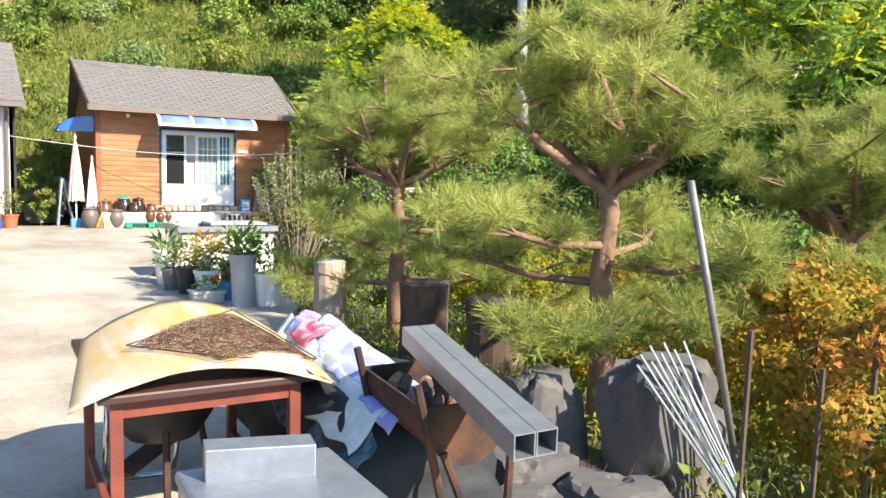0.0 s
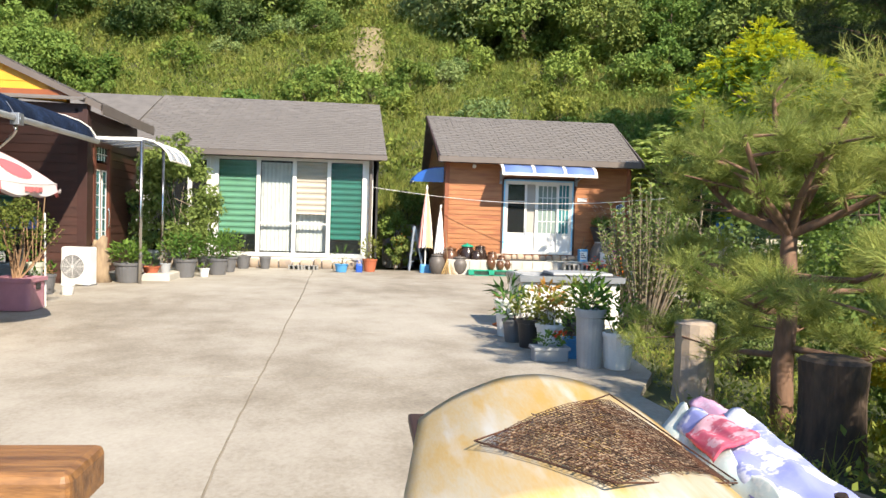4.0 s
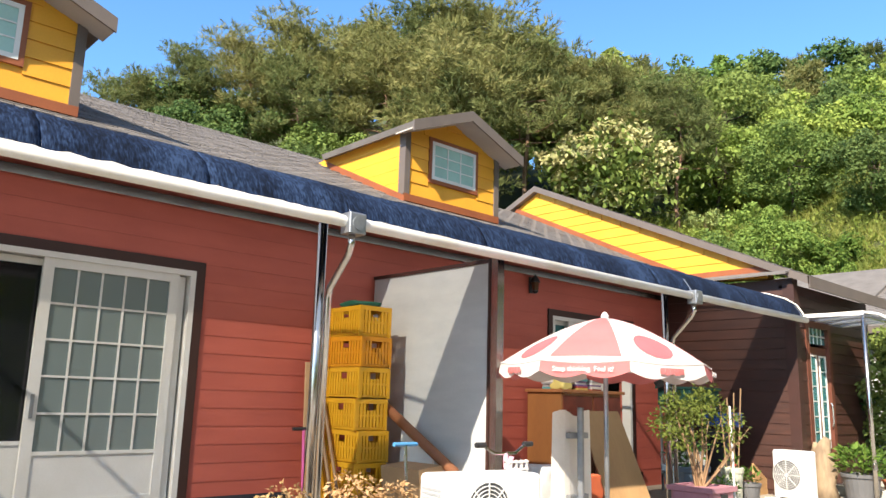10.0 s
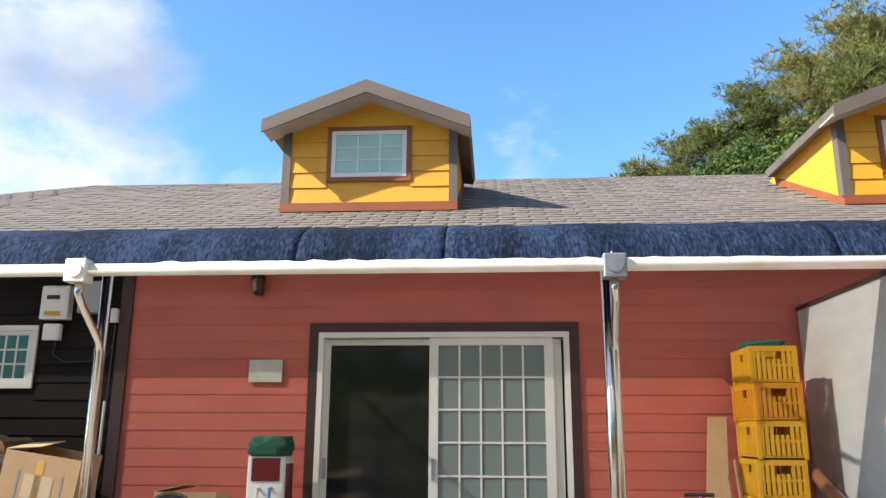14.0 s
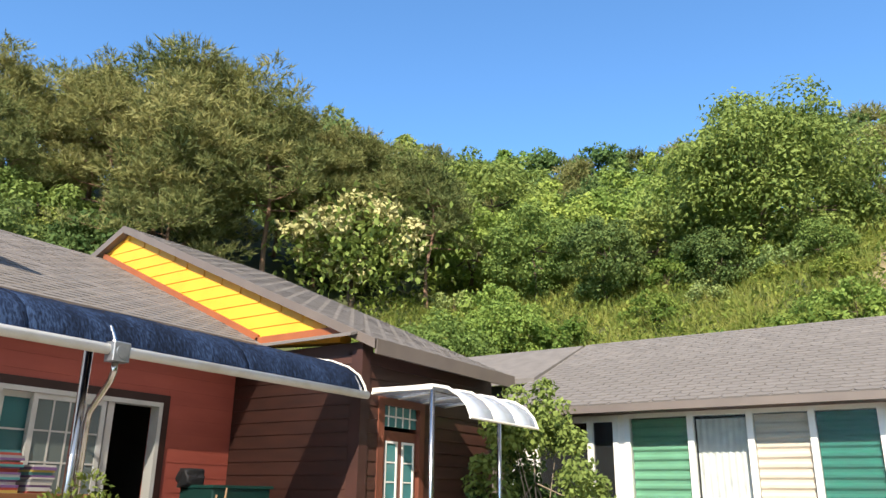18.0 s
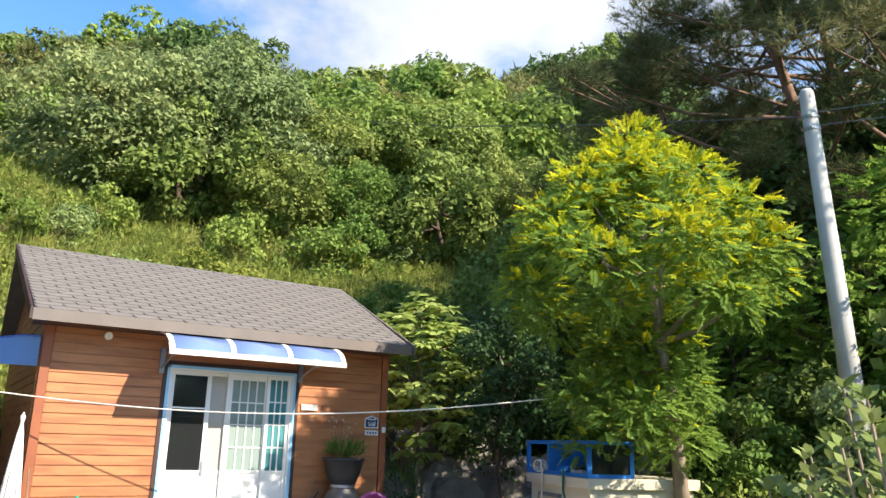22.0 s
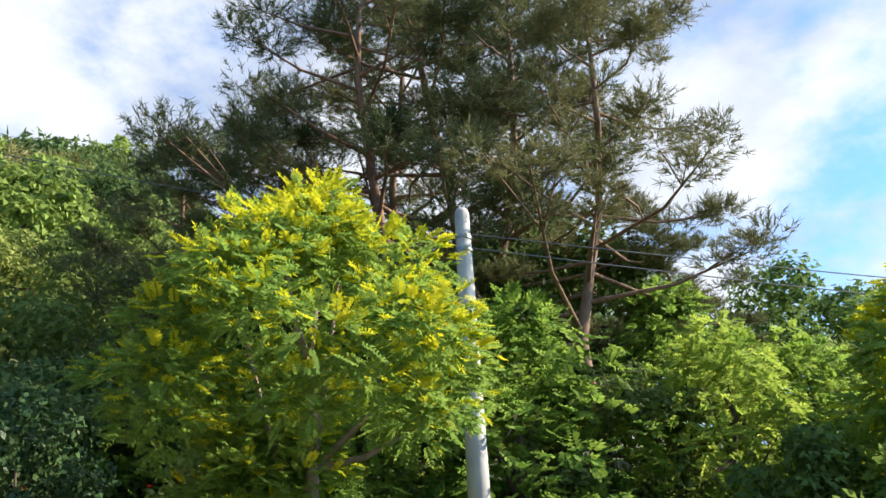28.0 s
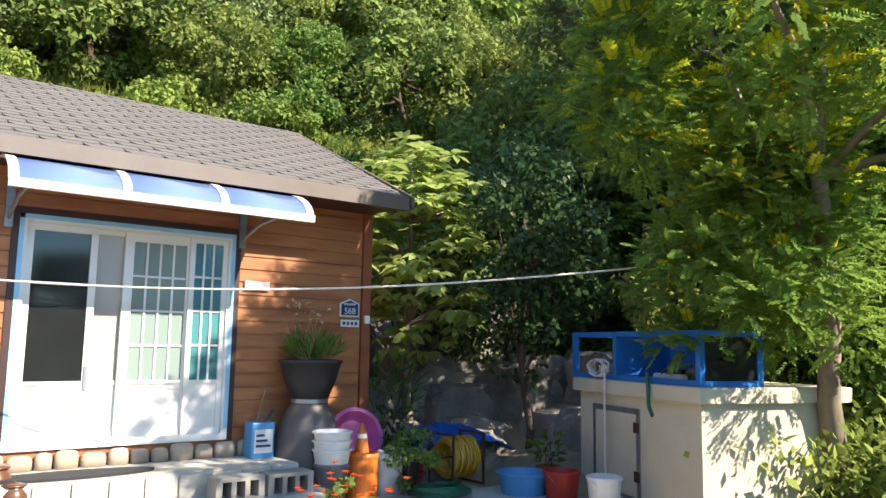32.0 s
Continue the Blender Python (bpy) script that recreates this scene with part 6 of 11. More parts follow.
# steel table with a steel box
t = thing("steel_table", (7.4, -2.65, 0.04), "low grey steel work table", "table")
part("tabletop", soft_box(Shape(), (7.17, -3.02, 0.60), (7.60, -2.26, 0.625), 0.01), GALV, t)
for x in (7.19, 7.57):
    for y in (-2.99, -2.30):
        part("leg", Shape().box((x - 0.015, y - 0.015, 0.04), (x + 0.015, y + 0.015, 0.60)), GALV, t)
solo("steel_box", soft_box(Shape(), (-0.135, -0.045, 0), (0.135, 0.045, 0.085), 0.004, lambda x, y, z: tuple(Vector((7.362, -2.375, 0.625 + z)) + Vector((x * 0.985 + y * 0.17, y * 0.985 - x * 0.30, 0)))), GALV, "closed length of grey steel channel on the steel table", "metal box")

# grill and beams
t = thing("charcoal_grill", (8.06, -2.05, 0.04), "rusty half-drum grill on crossed iron legs", "grill")
OLD_RUST = material("old_rusty_iron", (0.050, 0.026, 0.019), (0.022, 0.015, 0.013), 0.85, 0.2, scale=9, bump=0.6, fine=70, stain=(0.11, 0.045, 0.022), stain_scale=5)
half = [(0.165 * math.cos(math.pi + math.pi * k / 12), 0.68 + 0.20 * math.sin(math.pi + math.pi * k / 12)) for k in range(13)]
half += [(0.155 * math.cos(2 * math.pi - math.pi * k / 12), 0.68 + 0.19 * math.sin(2 * math.pi - math.pi * k / 12)) for k in range(13)]
part("drum", Shape().prism(half, lambda p, q: (8.03 + p, -2.34, q + 0.04), lambda p, q: (8.08 + p, -1.80, q + 0.04)), OLD_RUST, t)
for y, x in ((-2.34, 8.03), (-1.80, 8.08)):
    part("end_plate", Shape().prism(half[:13], lambda p, q: (x + p, y - 0.006, q + 0.04), lambda p, q: (x + p, y + 0.006, q + 0.04)), OLD_RUST, t)
    part("leg", Shape().tube([(x - 0.20, y - 0.03, 0.80), (x - 0.02, y - 0.05, 0.04)], 0.014, 7), OLD_RUST, t)
    part("leg", Shape().tube([(x - 0.10, y - 0.02, 0.58), (x + 0.07, y - 0.16, 0.04)], 0.014, 7), OLD_RUST, t)
    part("leg", Shape().tube([(x + 0.17, y, 0.70), (x + 0.08, y - 0.08, 0.04)], 0.014, 7), OLD_RUST, t)
for i in range(9):
    rr = random.Random(i)
    x, y = 8.04 + rr.uniform(-0.06, 0.06), -2.24 + 0.36 * i / 8
    t2 = thing("firewood", (x, y, 0.66), "short grey firewood piece lying in the grill", "firewood", "firewood in the grill")
    part("log", Shape().tube([(x - 0.05, y - 0.07, 0.64 + 0.015 * i % 0.04), (x + 0.05, y + 0.07, 0.67)], 0.022, 7), BARK if i % 2 else WOOD, t2)
for i, (a, b) in enumerate(((8.075, 7.872), (8.143, 7.94))):
    s = Shape()
    w, y0, y1, z0, z1 = 0.0325, -1.86, -2.84, 0.835, 0.765

    def ring(k):
        return [(p * k, q * k) for p, q in ((-w, -w), (w, -w), (w, w), (-w, w))]

    for k, flip in ((1.0, 1), (0.88, -1)):
        s.v += [Vector((a + p, y0, z0 + q)) for p, q in ring(k)] + [Vector((b + p, y1, z1 + q)) for p, q in ring(k)]
    for j in range(4):
        m = (j + 1) % 4
        s.f += [(j, m, 4 + m, 4 + j), (8 + m, 8 + j, 12 + j, 12 + m), (j, 8 + j, 8 + m, m), (4 + j, 4 + m, 12 + m, 12 + j)]
    solo("steel_tube", s, GALV, "galvanised square steel tube lying across the grill", "steel tube", "steel tubes on the grill")

# bench, stool
t = thing("log_bench", (5.2, -0.6, 0.04), "heavy varnished plank bench on round log legs", "bench")
part("seat", soft_box(Shape(), (4.2, -0.78, 0.36), (5.97, -0.42, 0.50), 0.03), material("varnished_wood", (0.33, 0.16, 0.055), (0.13, 0.06, 0.026), 0.5, scale=4, bump=0.5, fine=30, stretch=(0.8, 6, 5)), t)
LOG_LEG = material("peeled_log", (0.40, 0.19, 0.06), (0.11, 0.05, 0.025), 0.6, scale=9, bump=0.6, fine=40, stretch=(1, 1, 0.12))
for x in (5.80, 4.5):
    part("leg", Shape().lathe([(0.115, 0), (0.12, 0.06), (0.105, 0.2), (0.115, 0.32)], (x, -0.6, 0.04), 18), LOG_LEG, t, smooth=True)
t = thing("plank_stool", (6.53, -1.1, 0.04), "low weathered plank stool with a pale edge board", "stool")
GREY_WOOD = material("grey_weathered_wood", (0.17, 0.125, 0.10), (0.09, 0.065, 0.055), 0.8, scale=5, bump=0.6, fine=35, stretch=(7, 1, 1), stain=(0.30, 0.26, 0.22), stain_scale=3)
part("plank", soft_box(Shape(), (6.40, -1.62, 0.36), (6.555, -0.88, 0.40), 0.02), GREY_WOOD, t)
part("plank", soft_box(Shape(), (6.56, -1.62, 0.362), (6.64, -0.875, 0.402), 0.012), material("pale_weathered_wood", (0.30, 0.25, 0.21), (0.22, 0.18, 0.15), 0.8, scale=5, bump=0.5, fine=35, stretch=(7, 1, 1)), t)
for x in (6.45, 6.6):
    for y in (-1.5, -0.98):
        part("leg", Shape().box((x - 0.025, y - 0.025, 0.04), (x + 0.025, y + 0.025, 0.36)), GREY_WOOD, t)
solo("white_pipe", Shape().tube([(8.15, 0.55, 0.075), (8.62, -0.72, 0.075)], 0.026, 10), WHITE_PVC, "white plastic pipe lying at the edge of the concrete", "pipe", smooth=True)

# stones, stumps, rods in the garden
# rock colour darkened to carry the shade that these garden stones stand in
SHADED_ROCK = material("shaded_rock", (0.105, 0.10, 0.095), (0.05, 0.05, 0.05), 0.9, scale=2.5, bump=0.9, fine=22, stain=(0.18, 0.16, 0.13), stain_scale=1.6)
for i, (x, y, w, d, h) in enumerate([(9.55, -1.72, 0.52, 0.42, 0.66), (9.18, -1.25, 0.36, 0.3, 0.5), (8.75, -1.72, 0.4, 0.3, 0.3), (8.9, -2.1, 0.35, 0.4, 0.26), (8.5, -2.45, 0.45, 0.35, 0.22), (8.55, -1.95, 0.3, 0.25, 0.22), (8.7, -2.8, 0.5, 0.4, 0.25)]):
    rock(x, y, w, d, h, "grey weathered garden stone" if h < 0.6 else "tall upright grey garden stone", SHADED_ROCK, max(land(x, y), -0.1), i)
for i, (x, y, r, h, mt) in enumerate([(9.55, 2.56, 0.16, 0.62, STONE_TAN), (9.75, 1.05, 0.2, 0.62, BARK), (9.9, 0.25, 0.22, 0.62, BARK)]):
    t = thing("tree_stump", (x, y, land(x, y)), "upright weathered tree stump in the garden", "stump")
    part("stump", Shape().lathe([(r * 1.15, -0.1), (r, 0.1), (r * 0.95, h * 0.6), (r * 1.02, h), (r * 0.8, h + 0.02), (0.01, h + 0.01)], (x, y, land(x, y)), 14), mt, t)
t = thing("rod_bundle", (9.42, -2.05, 0), "bundle of thin pale metal rods leaning on a stone", "rods")
for i in range(9):
    a = i * 0.035
    part("rod", Shape().tube([(9.55 + 0.012 * i, -2.15 + 0.01 * (i % 3), 0.0), (9.17 + a, -1.9 + 0.02 * (i % 2), 0.62 + 0.04 * (i % 3))], 0.007, 6), GALV, t)
solo("tall_pipe", Shape().tube([(9.78, -2.0, -0.06), (9.555, -2.0, 0.70), (9.33, -2.0, 1.42)], 0.017, 10), material("dull_grey_steel", (0.20, 0.19, 0.19), (0.13, 0.12, 0.115), 0.55, 0.4, scale=9, bump=0.15), "tall grey steel pipe leaning upright in the garden", "pipe", smooth=True)
for x, y, h in ((9.86, -2.3, 0.62), (10.05, -2.42, 0.75), (9.5, -2.2, 0.8)):
    solo("garden_stake", Shape().tube([(x, y, -0.1), (x + 0.02, y, h)], 0.013, 6), BARK, "thin wooden stake standing in the garden", "stake", "stakes in the garden")

# ---- pots along the east edge ----
t = thing("steel_trough", (9.35, 6.0, 0.05), "large white enamelled chest with a stainless steel basin top", "trough")
part("body", soft_box(Shape(), (8.78, 5.6, 0.05), (9.98, 6.4, 0.66), 0.03), WHITE_PAINT, t)
part("rim", bar_frame(Shape(), lambda u, d, z: (u, z, 0.66 + d), 8.74, 10.02, 5.55, 6.45, 0.07, 0.0, 0.07), GALV, t)
part("basin", Shape().box((8.81, 5.62, 0.60), (9.95, 6.38, 0.68)), STEEL, t)
part("lid", soft_box(Shape(), (9.2, 5.8, 0.73), (9.95, 6.35, 0.76), 0.02), PALE_GREY, t)
part("handle", Shape().tube([(9.7, 5.59, 0.48), (9.7, 5.56, 0.48), (9.8, 5.56, 0.48), (9.8, 5.59, 0.48)], 0.008, 6), STEEL, t)
pot(9.24, 3.50, 0.155, 0.34, WHITE_PLASTIC, "white plastic pot with a leafy green plant", (POT_LEAF, 0.22, 0.42, 160, 0.09, 0.45))
pot(8.99, 3.55, 0.135, 0.54, PALE_GREY, "tall grey plastic pot beside the yard edge", (POT_LEAF, 0.15, 0.30, 70, 0.10, 0.35), 0.82)
pot(8.97, 4.02, 0.10, 0.20, SKY_BLUE, "small blue pot with a green plant", (POT_LEAF, 0.12, 0.25, 70, 0.07, 0.4))
t = pot(8.80, 4.30, 0.14, 0.30, WHITE_PLASTIC, "white ribbed pot with a bushy flowering plant", (OLIVE_LEAF, 0.22, 0.38, 170, 0.08, 0.45))
pot(8.66, 4.62, 0.13, 0.30, BLACK_PLASTIC, "black nursery pot with an olive green plant", (OLIVE_LEAF, 0.2, 0.36, 140, 0.08, 0.4))
pot(8.56, 4.98, 0.12, 0.25, GREY_PLASTIC, "grey pot with a spiky plant", (POT_LEAF, 0.17, 0.32, 90, 0.13, 0.2))
pot(8.58, 5.42, 0.15, 0.42, WHITE_PLASTIC, "tall white bucket pot with a dark spiky plant", (POT_DARK, 0.15, 0.25, 60, 0.17, 0.2))
pot(8.92, 4.9, 0.14, 0.36, WHITE_PLASTIC, "white pot with a red-leaved plant", (RUSSET, 0.17, 0.36, 110, 0.09, 0.4))
pot(9.2, 4.3, 0.16, 0.3, GREY_PLASTIC, "grey pot with a tall leafy plant", (POT_LEAF, 0.2, 0.55, 150, 0.11, 0.35))
pot(9.25, 4.95, 0.16, 0.3, BLACK_PLASTIC, "black pot with a mixed leafy plant", (OLIVE_LEAF, 0.24, 0.48, 180, 0.09, 0.4))
t = thing("planter_box", (8.70, 3.86, 0.045), "low grey oblong planter with red flowers", "planter")
part("body", soft_box(Shape(), (8.53, 3.77, 0.045), (8.86, 3.96, 0.17), 0.02), PALE_GREY, t)
part("rim", bar_frame(Shape(), lambda u, d, z: (u, z, 0.15 + d), 8.515, 8.875, 3.755, 3.975, 0.03, 0.0, 0.028), PALE_GREY, t)
sprig(np.random.default_rng(5), 8.70, 3.86, 0.16, 0.16, 0.16, 90, 0.06, 0.5, 0.5, POT_LEAF, "foliage", t)
sprig(np.random.default_rng(6), 8.78, 3.84, 0.26, 0.06, 0.06, 26, 0.04, 0.8, 0.5, FLOWER_RED, "red_flower", t)
t = thing("garden_hose", (8.5, 5.6, 0.05), "orange garden hose looped against the white trough", "hose")
part("loop", Shape().tube([(8.52 + 0.07 * math.cos(k * 0.6), 5.62 + 0.14 * math.sin(k * 0.6), 0.06 + 0.017 * k) for k in range(26)], 0.011, 6), ORANGE_PLASTIC, t)

# ---- before the glazed house ----
pot(4.12, 15.1, 0.17, 0.30, GREY_PLASTIC, "dark grey pot with a thin reddish plant", (OLIVE_LEAF, 0.16, 0.34, 60, 0.09, 0.3))
pot(4.62, 15.15, 0.13, 0.28, GREY_PLASTIC, "empty dark grey bucket pot by the glazed front", None)
for i in range(2):
    t = thing("concrete_block", (5.32 + 0.36 * i, 15.2, 0.1), "grey hollow concrete block lying by the glazed front", "block", "blocks by the glazed front")
    for a, b in ((0, 0.04), (0.11, 0.15), (0.22, 0.26), (0.30, 0.34)):
        part("web", Shape().box((5.16 + 0.36 * i + a, 15.12, 0.1), (5.16 + 0.36 * i + b, 15.28, 0.19)), GREY_CONC, t)
    part("shell", Shape().box((5.16 + 0.36 * i, 15.28, 0.1), (5.50 + 0.36 * i, 15.31, 0.19)).box((5.16 + 0.36 * i, 15.12, 0.19), (5.50 + 0.36 * i, 15.31, 0.20)), GREY_CONC, t)
pot(6.42, 14.6, 0.15, 0.19, SKY_BLUE, "bright blue bowl pot with thin grassy leaves", (POT_LEAF, 0.16, 0.42, 40, 0.22, 0.08), 0.8)
t = thing("watering_can", (6.83, 14.7, 0.1), "dark blue plastic watering can on the concrete", "watering can")
part("body", soft_box(Shape(), (6.75, 14.62, 0.1), (6.91, 14.78, 0.30), 0.04), BLUE_PLASTIC, t)
part("handle", Shape().tube([(6.78, 14.7, 0.29), (6.78, 14.7, 0.36), (6.88, 14.7, 0.36), (6.88, 14.7, 0.29)], 0.012, 6), BLUE_PLASTIC, t)
pot(7.08, 15.0, 0.17, 0.30, TERRACOTTA, "terracotta pot with a tall leafy plant by the corner", (OLIVE_LEAF, 0.28, 0.62, 170, 0.10, 0.4))

# ---- wing entrance: pots, stump, outdoor unit ----
def outdoor_unit(name, x0, y0, z0, w, d, h, turn, label):
    """An air-conditioner's outdoor unit: case, fan grille rings, fan."""
    t = thing(name, (x0, y0, z0), label, "outdoor unit")
    m = Matrix.Translation((x0, y0, z0)) @ pose(0, 0, 0, 0, 0, turn)
    P = lambda x, y, z: tuple(m @ Vector((x, y, z)))
    part("case", soft_box(Shape(), (-w / 2, -d / 2, 0.03), (w / 2, d / 2, h), 0.03, P), WHITE_PLASTIC, t)
    cx, cz, r = -w * 0.08, h * 0.5, min(w, h) * 0.4
    part("fan_well", Shape().tube([P(cx, -d / 2 - 0.003, cz), P(cx, -d / 2 + 0.004, cz)], r, 24), GREY_PLASTIC, t)
    for k in range(1, 8):
        rr = r * k / 7
        part("grille_ring", Shape().tube([P(cx + rr * math.cos(a), -d / 2 - 0.012, cz + rr * math.sin(a)) for a in [2 * math.pi * j / 24 for j in range(25)]], 0.0035, 4, False), WHITE_PLASTIC, t)
    for k in range(8):
        a = math.pi * k / 4
        part("grille_spoke", Shape().tube([P(cx, -d / 2 - 0.014, cz), P(cx + r * math.cos(a), -d / 2 - 0.014, cz + r * math.sin(a))], 0.004, 4), WHITE_PLASTIC, t)
    for k in range(9):
        z = h * (0.2 + 0.07 * k)
        part("louvre", Shape().box((-w / 2 - 0.006, -d * 0.35, z), (-w / 2 + 0.004, d * 0.35, z + 0.016), P), PALE_GREY, t)
    for x in (-w * 0.4, w * 0.4):
        part("foot", Shape().box((x - 0.05, -d / 2 - 0.02, 0), (x + 0.05, d / 2 + 0.02, 0.03), P), GALV, t)
    return t


outdoor_unit("air_conditioner_unit", 2.1, 10.32, 0.07, 0.50, 0.26, 0.66, -8, "white outdoor air-conditioner unit by the entrance")
for i, (x, s) in enumerate(((1.6, 1), (1.76, 2), (1.93, 3))):
    pot(x, 11.2, 0.075, 0.13, TERRACOTTA, "small terracotta pot standing on the outdoor unit", (POT_LEAF, 0.15, 0.30, 80, 0.09, 0.4), z=0.69, seed=s)
t = thing("driftwood_stump", (2.26, 10.95, 0.07), "pale weathered hollow tree stump standing upright", "stump")
s = Shape()
s.tube([(2.26, 10.95, 0.05), (2.24, 10.94, 0.25), (2.28, 10.96, 0.5), (2.23, 10.93, 0.72), (2.32, 10.96, 0.9)], [0.19, 0.15, 0.17, 0.13, 0.05], 11)
s.tube([(2.27, 10.95, 0.55), (2.17, 10.9, 0.78), (2.16, 10.9, 0.84)], [0.09, 0.06, 0.02], 7)
part("trunk", s, material("driftwood", (0.36, 0.27, 0.17), (0.20, 0.14, 0.09), 0.9, scale=8, bump=1.0, fine=25, stretch=(1, 1, 0.3)), t, smooth=True)
pot(2.72, 11.0, 0.25, 0.36, GREY_PLASTIC, "wide dark grey tub with a spreading green plant", (POT_LEAF, 0.36, 0.42, 380, 0.10, 0.5), 0.78)
t = thing("entrance_step", (3.0, 11.8, 0.06), "low concrete step under the porch post", "step")
part("slab", soft_box(Shape(), (2.15, 11.35, 0.06), (3.35, 12.9, 0.22), 0.02), STEP_STONE, t)
pot(2.95, 11.6, 0.16, 0.12, TERRACOTTA, "shallow brown bowl on the entrance step", (POT_LEAF, 0.12, 0.2, 30, 0.07, 0.4), z=0.22)
pot(3.2, 11.65, 0.10, 0.18, PALE_GREY, "pale grey pot on the step edge", (POT_LEAF, 0.16, 0.55, 80, 0.10, 0.35), z=0.22)
for i, (x, y, r, h, mt, lab) in enumerate([(3.42, 12.3, 0.22, 0.36, GREY_PLASTIC, "large dark tub with a dense green shrub"), (3.75, 12.5, 0.10, 0.17, WHITE_PLASTIC, "small white pot in front of the tubs"), (3.9, 13.1, 0.22, 0.34, GREY_PLASTIC, "large dark tub with a dense green shrub"), (3.95, 13.9, 0.22, 0.34, GREY_PLASTIC, "large dark tub with a dense green shrub"), (3.45, 14.2, 0.2, 0.32, GREY_PLASTIC, "dark tub with a dense green shrub")]):
    pot(x, y, r, h, mt, lab, (POT_LEAF, r * 1.6, 0.62 if r > 0.15 else 0.12, 420 if r > 0.15 else 20, 0.085, 0.4), seed=i)


# ---- before the orange board house ----
t = thing("pallet", (9.95, 14.75, 0.1), "bright green plastic pallet under the jars", "pallet")
for k in range(6):
    part("deck_slat", Shape().box((9.38, 14.42 + 0.115 * k, 0.205), (10.45, 14.50 + 0.115 * k, 0.23)), GREEN_PLASTIC, t)
for x in (9.42, 9.90, 10.36):
    part("foot", Shape().box((x - 0.04, 14.42, 0.1), (x + 0.09, 15.08, 0.205)), GREEN_PLASTIC, t)
part("base_slat", Shape().box((9.38, 14.42, 0.1), (10.45, 14.50, 0.118)), GREEN_PLASTIC, t)
jar(8.66, 14.75, 0.19, 0.46, JAR_GREY, "matt brown rounded jar on the concrete")
jar(9.20, 14.72, 0.20, 0.42, JAR_GREY, "matt brown rounded jar on the concrete")
jar(9.0, 15.02, 0.20, 0.62, JAR_GLAZE, "tall brown glazed jar against the board wall")
jar(9.42, 15.08, 0.20, 0.70, JAR_DARK, "large dark glazed jar with a green lid", lid=GREEN_PLASTIC)
for x, y, r, h, mt in [(9.62, 14.8, 0.15, 0.45, JAR_DARK), (9.72, 14.98, 0.17, 0.55, JAR_DARK), (9.93, 14.62, 0.115, 0.28, JAR_GLAZE), (10.0, 14.9, 0.14, 0.42, JAR_GLAZE), (10.15, 14.62, 0.105, 0.22, JAR_GLAZE), (10.33, 14.66, 0.10, 0.24, JAR_GLAZE), (10.24, 14.9, 0.12, 0.34, JAR_GLAZE)]:
    jar(x, y, r, h, mt, "small brown glazed earthenware jar on the pallet", z=0.23)
solo("blue_tub", soft_box(Shape(), (8.28, 14.95, 0.1), (8.58, 15.2, 0.30), 0.03), SKY_BLUE, "small light blue plastic tub beside the jars", "tub")
t = thing("straw_broom", (8.92, 14.62, 0.1), "straw broom standing against a jar", "broom")
part("handle", Shape().tube([(8.90, 14.66, 0.4), (8.86, 14.85, 1.15)], 0.011, 6), WOOD, t)
br = Shape()
rng = np.random.default_rng(4)
for k in range(70):
    a = rng.uniform(-1, 1)
    br.tube([(8.90, 14.66, 0.46), (8.93 + 0.20 * a, 14.6 + 0.05 * rng.normal(), 0.11)], [0.008, 0.003], 4, False)
part("bristles", br, STRAW, t)


def closed_parasol(x, y, z0, h, r, mats, label, tilt=0.0):
    t = thing("closed_parasol", (x, y, z0), label, "parasol")
    part("pole", Shape().tube([(x, y, z0), (x + tilt, y, z0 + h)], 0.018, 8), WHITE_PVC, t)
    n = 12
    lo = 0.28 * h
    for i in range(n):
        a0, a1 = 2 * math.pi * i / n, 2 * math.pi * (i + 1) / n
        rows = []
        for k in range(8):
            f = k / 7
            z = z0 + h * 0.98 - (h * 0.98 - lo) * f
            rr = r * (0.06 + 0.94 * f ** 0.75)
            rows.append([(x + tilt * (z - z0) / h + rr * (1 if e != 1 else 0.62) * math.cos(a), y + rr * (1 if e != 1 else 0.62) * math.sin(a), z + (0.05 * f if e == 1 else 0)) for e, a in enumerate((a0, (a0 + a1) / 2, a1))])
        part("canopy_fold", Shape().sheet(rows), mats[i % len(mats)], t)
    part("finial", Shape().lathe([(0.02, h * 0.97), (0.03, h * 1.0), (0.01, h * 1.03)], (x + tilt, y, z0), 8), WHITE_PVC, t)
    return t


YELLOW_CLOTH = plain("pale_yellow_cloth", (0.74, 0.62, 0.34), 0.9)
closed_parasol(8.42, 15.25, 0.1, 2.05, 0.19, [SALMON, SALMON, WHITE_CLOTH, YELLOW_CLOTH, YELLOW_CLOTH, WHITE_CLOTH], "closed parasol with pink, white and yellow panels")
closed_parasol(8.73, 15.1, 0.1, 1.6, 0.13, [WHITE_CLOTH], "closed white parasol leaning by the wall", 0.02)
t = thing("step_ladder", (8.1, 15.7, 0.1), "grey aluminium stepladder beside the parasols", "ladder")
for y in (15.55, 15.9):
    part("rail", Shape().beam((8.06, y, 0.1), (8.16, y, 1.2), 0.03, 0.05), GALV, t)
    part("rear_rail", Shape().beam((8.40, y, 0.1), (8.18, y, 1.2), 0.025, 0.03), GALV, t)
for k in range(4):
    part("tread", Shape().box((8.06 + 0.02 * k, 15.55, 0.32 + 0.26 * k), (8.17 + 0.02 * k, 15.9, 0.345 + 0.26 * k)), GALV, t)

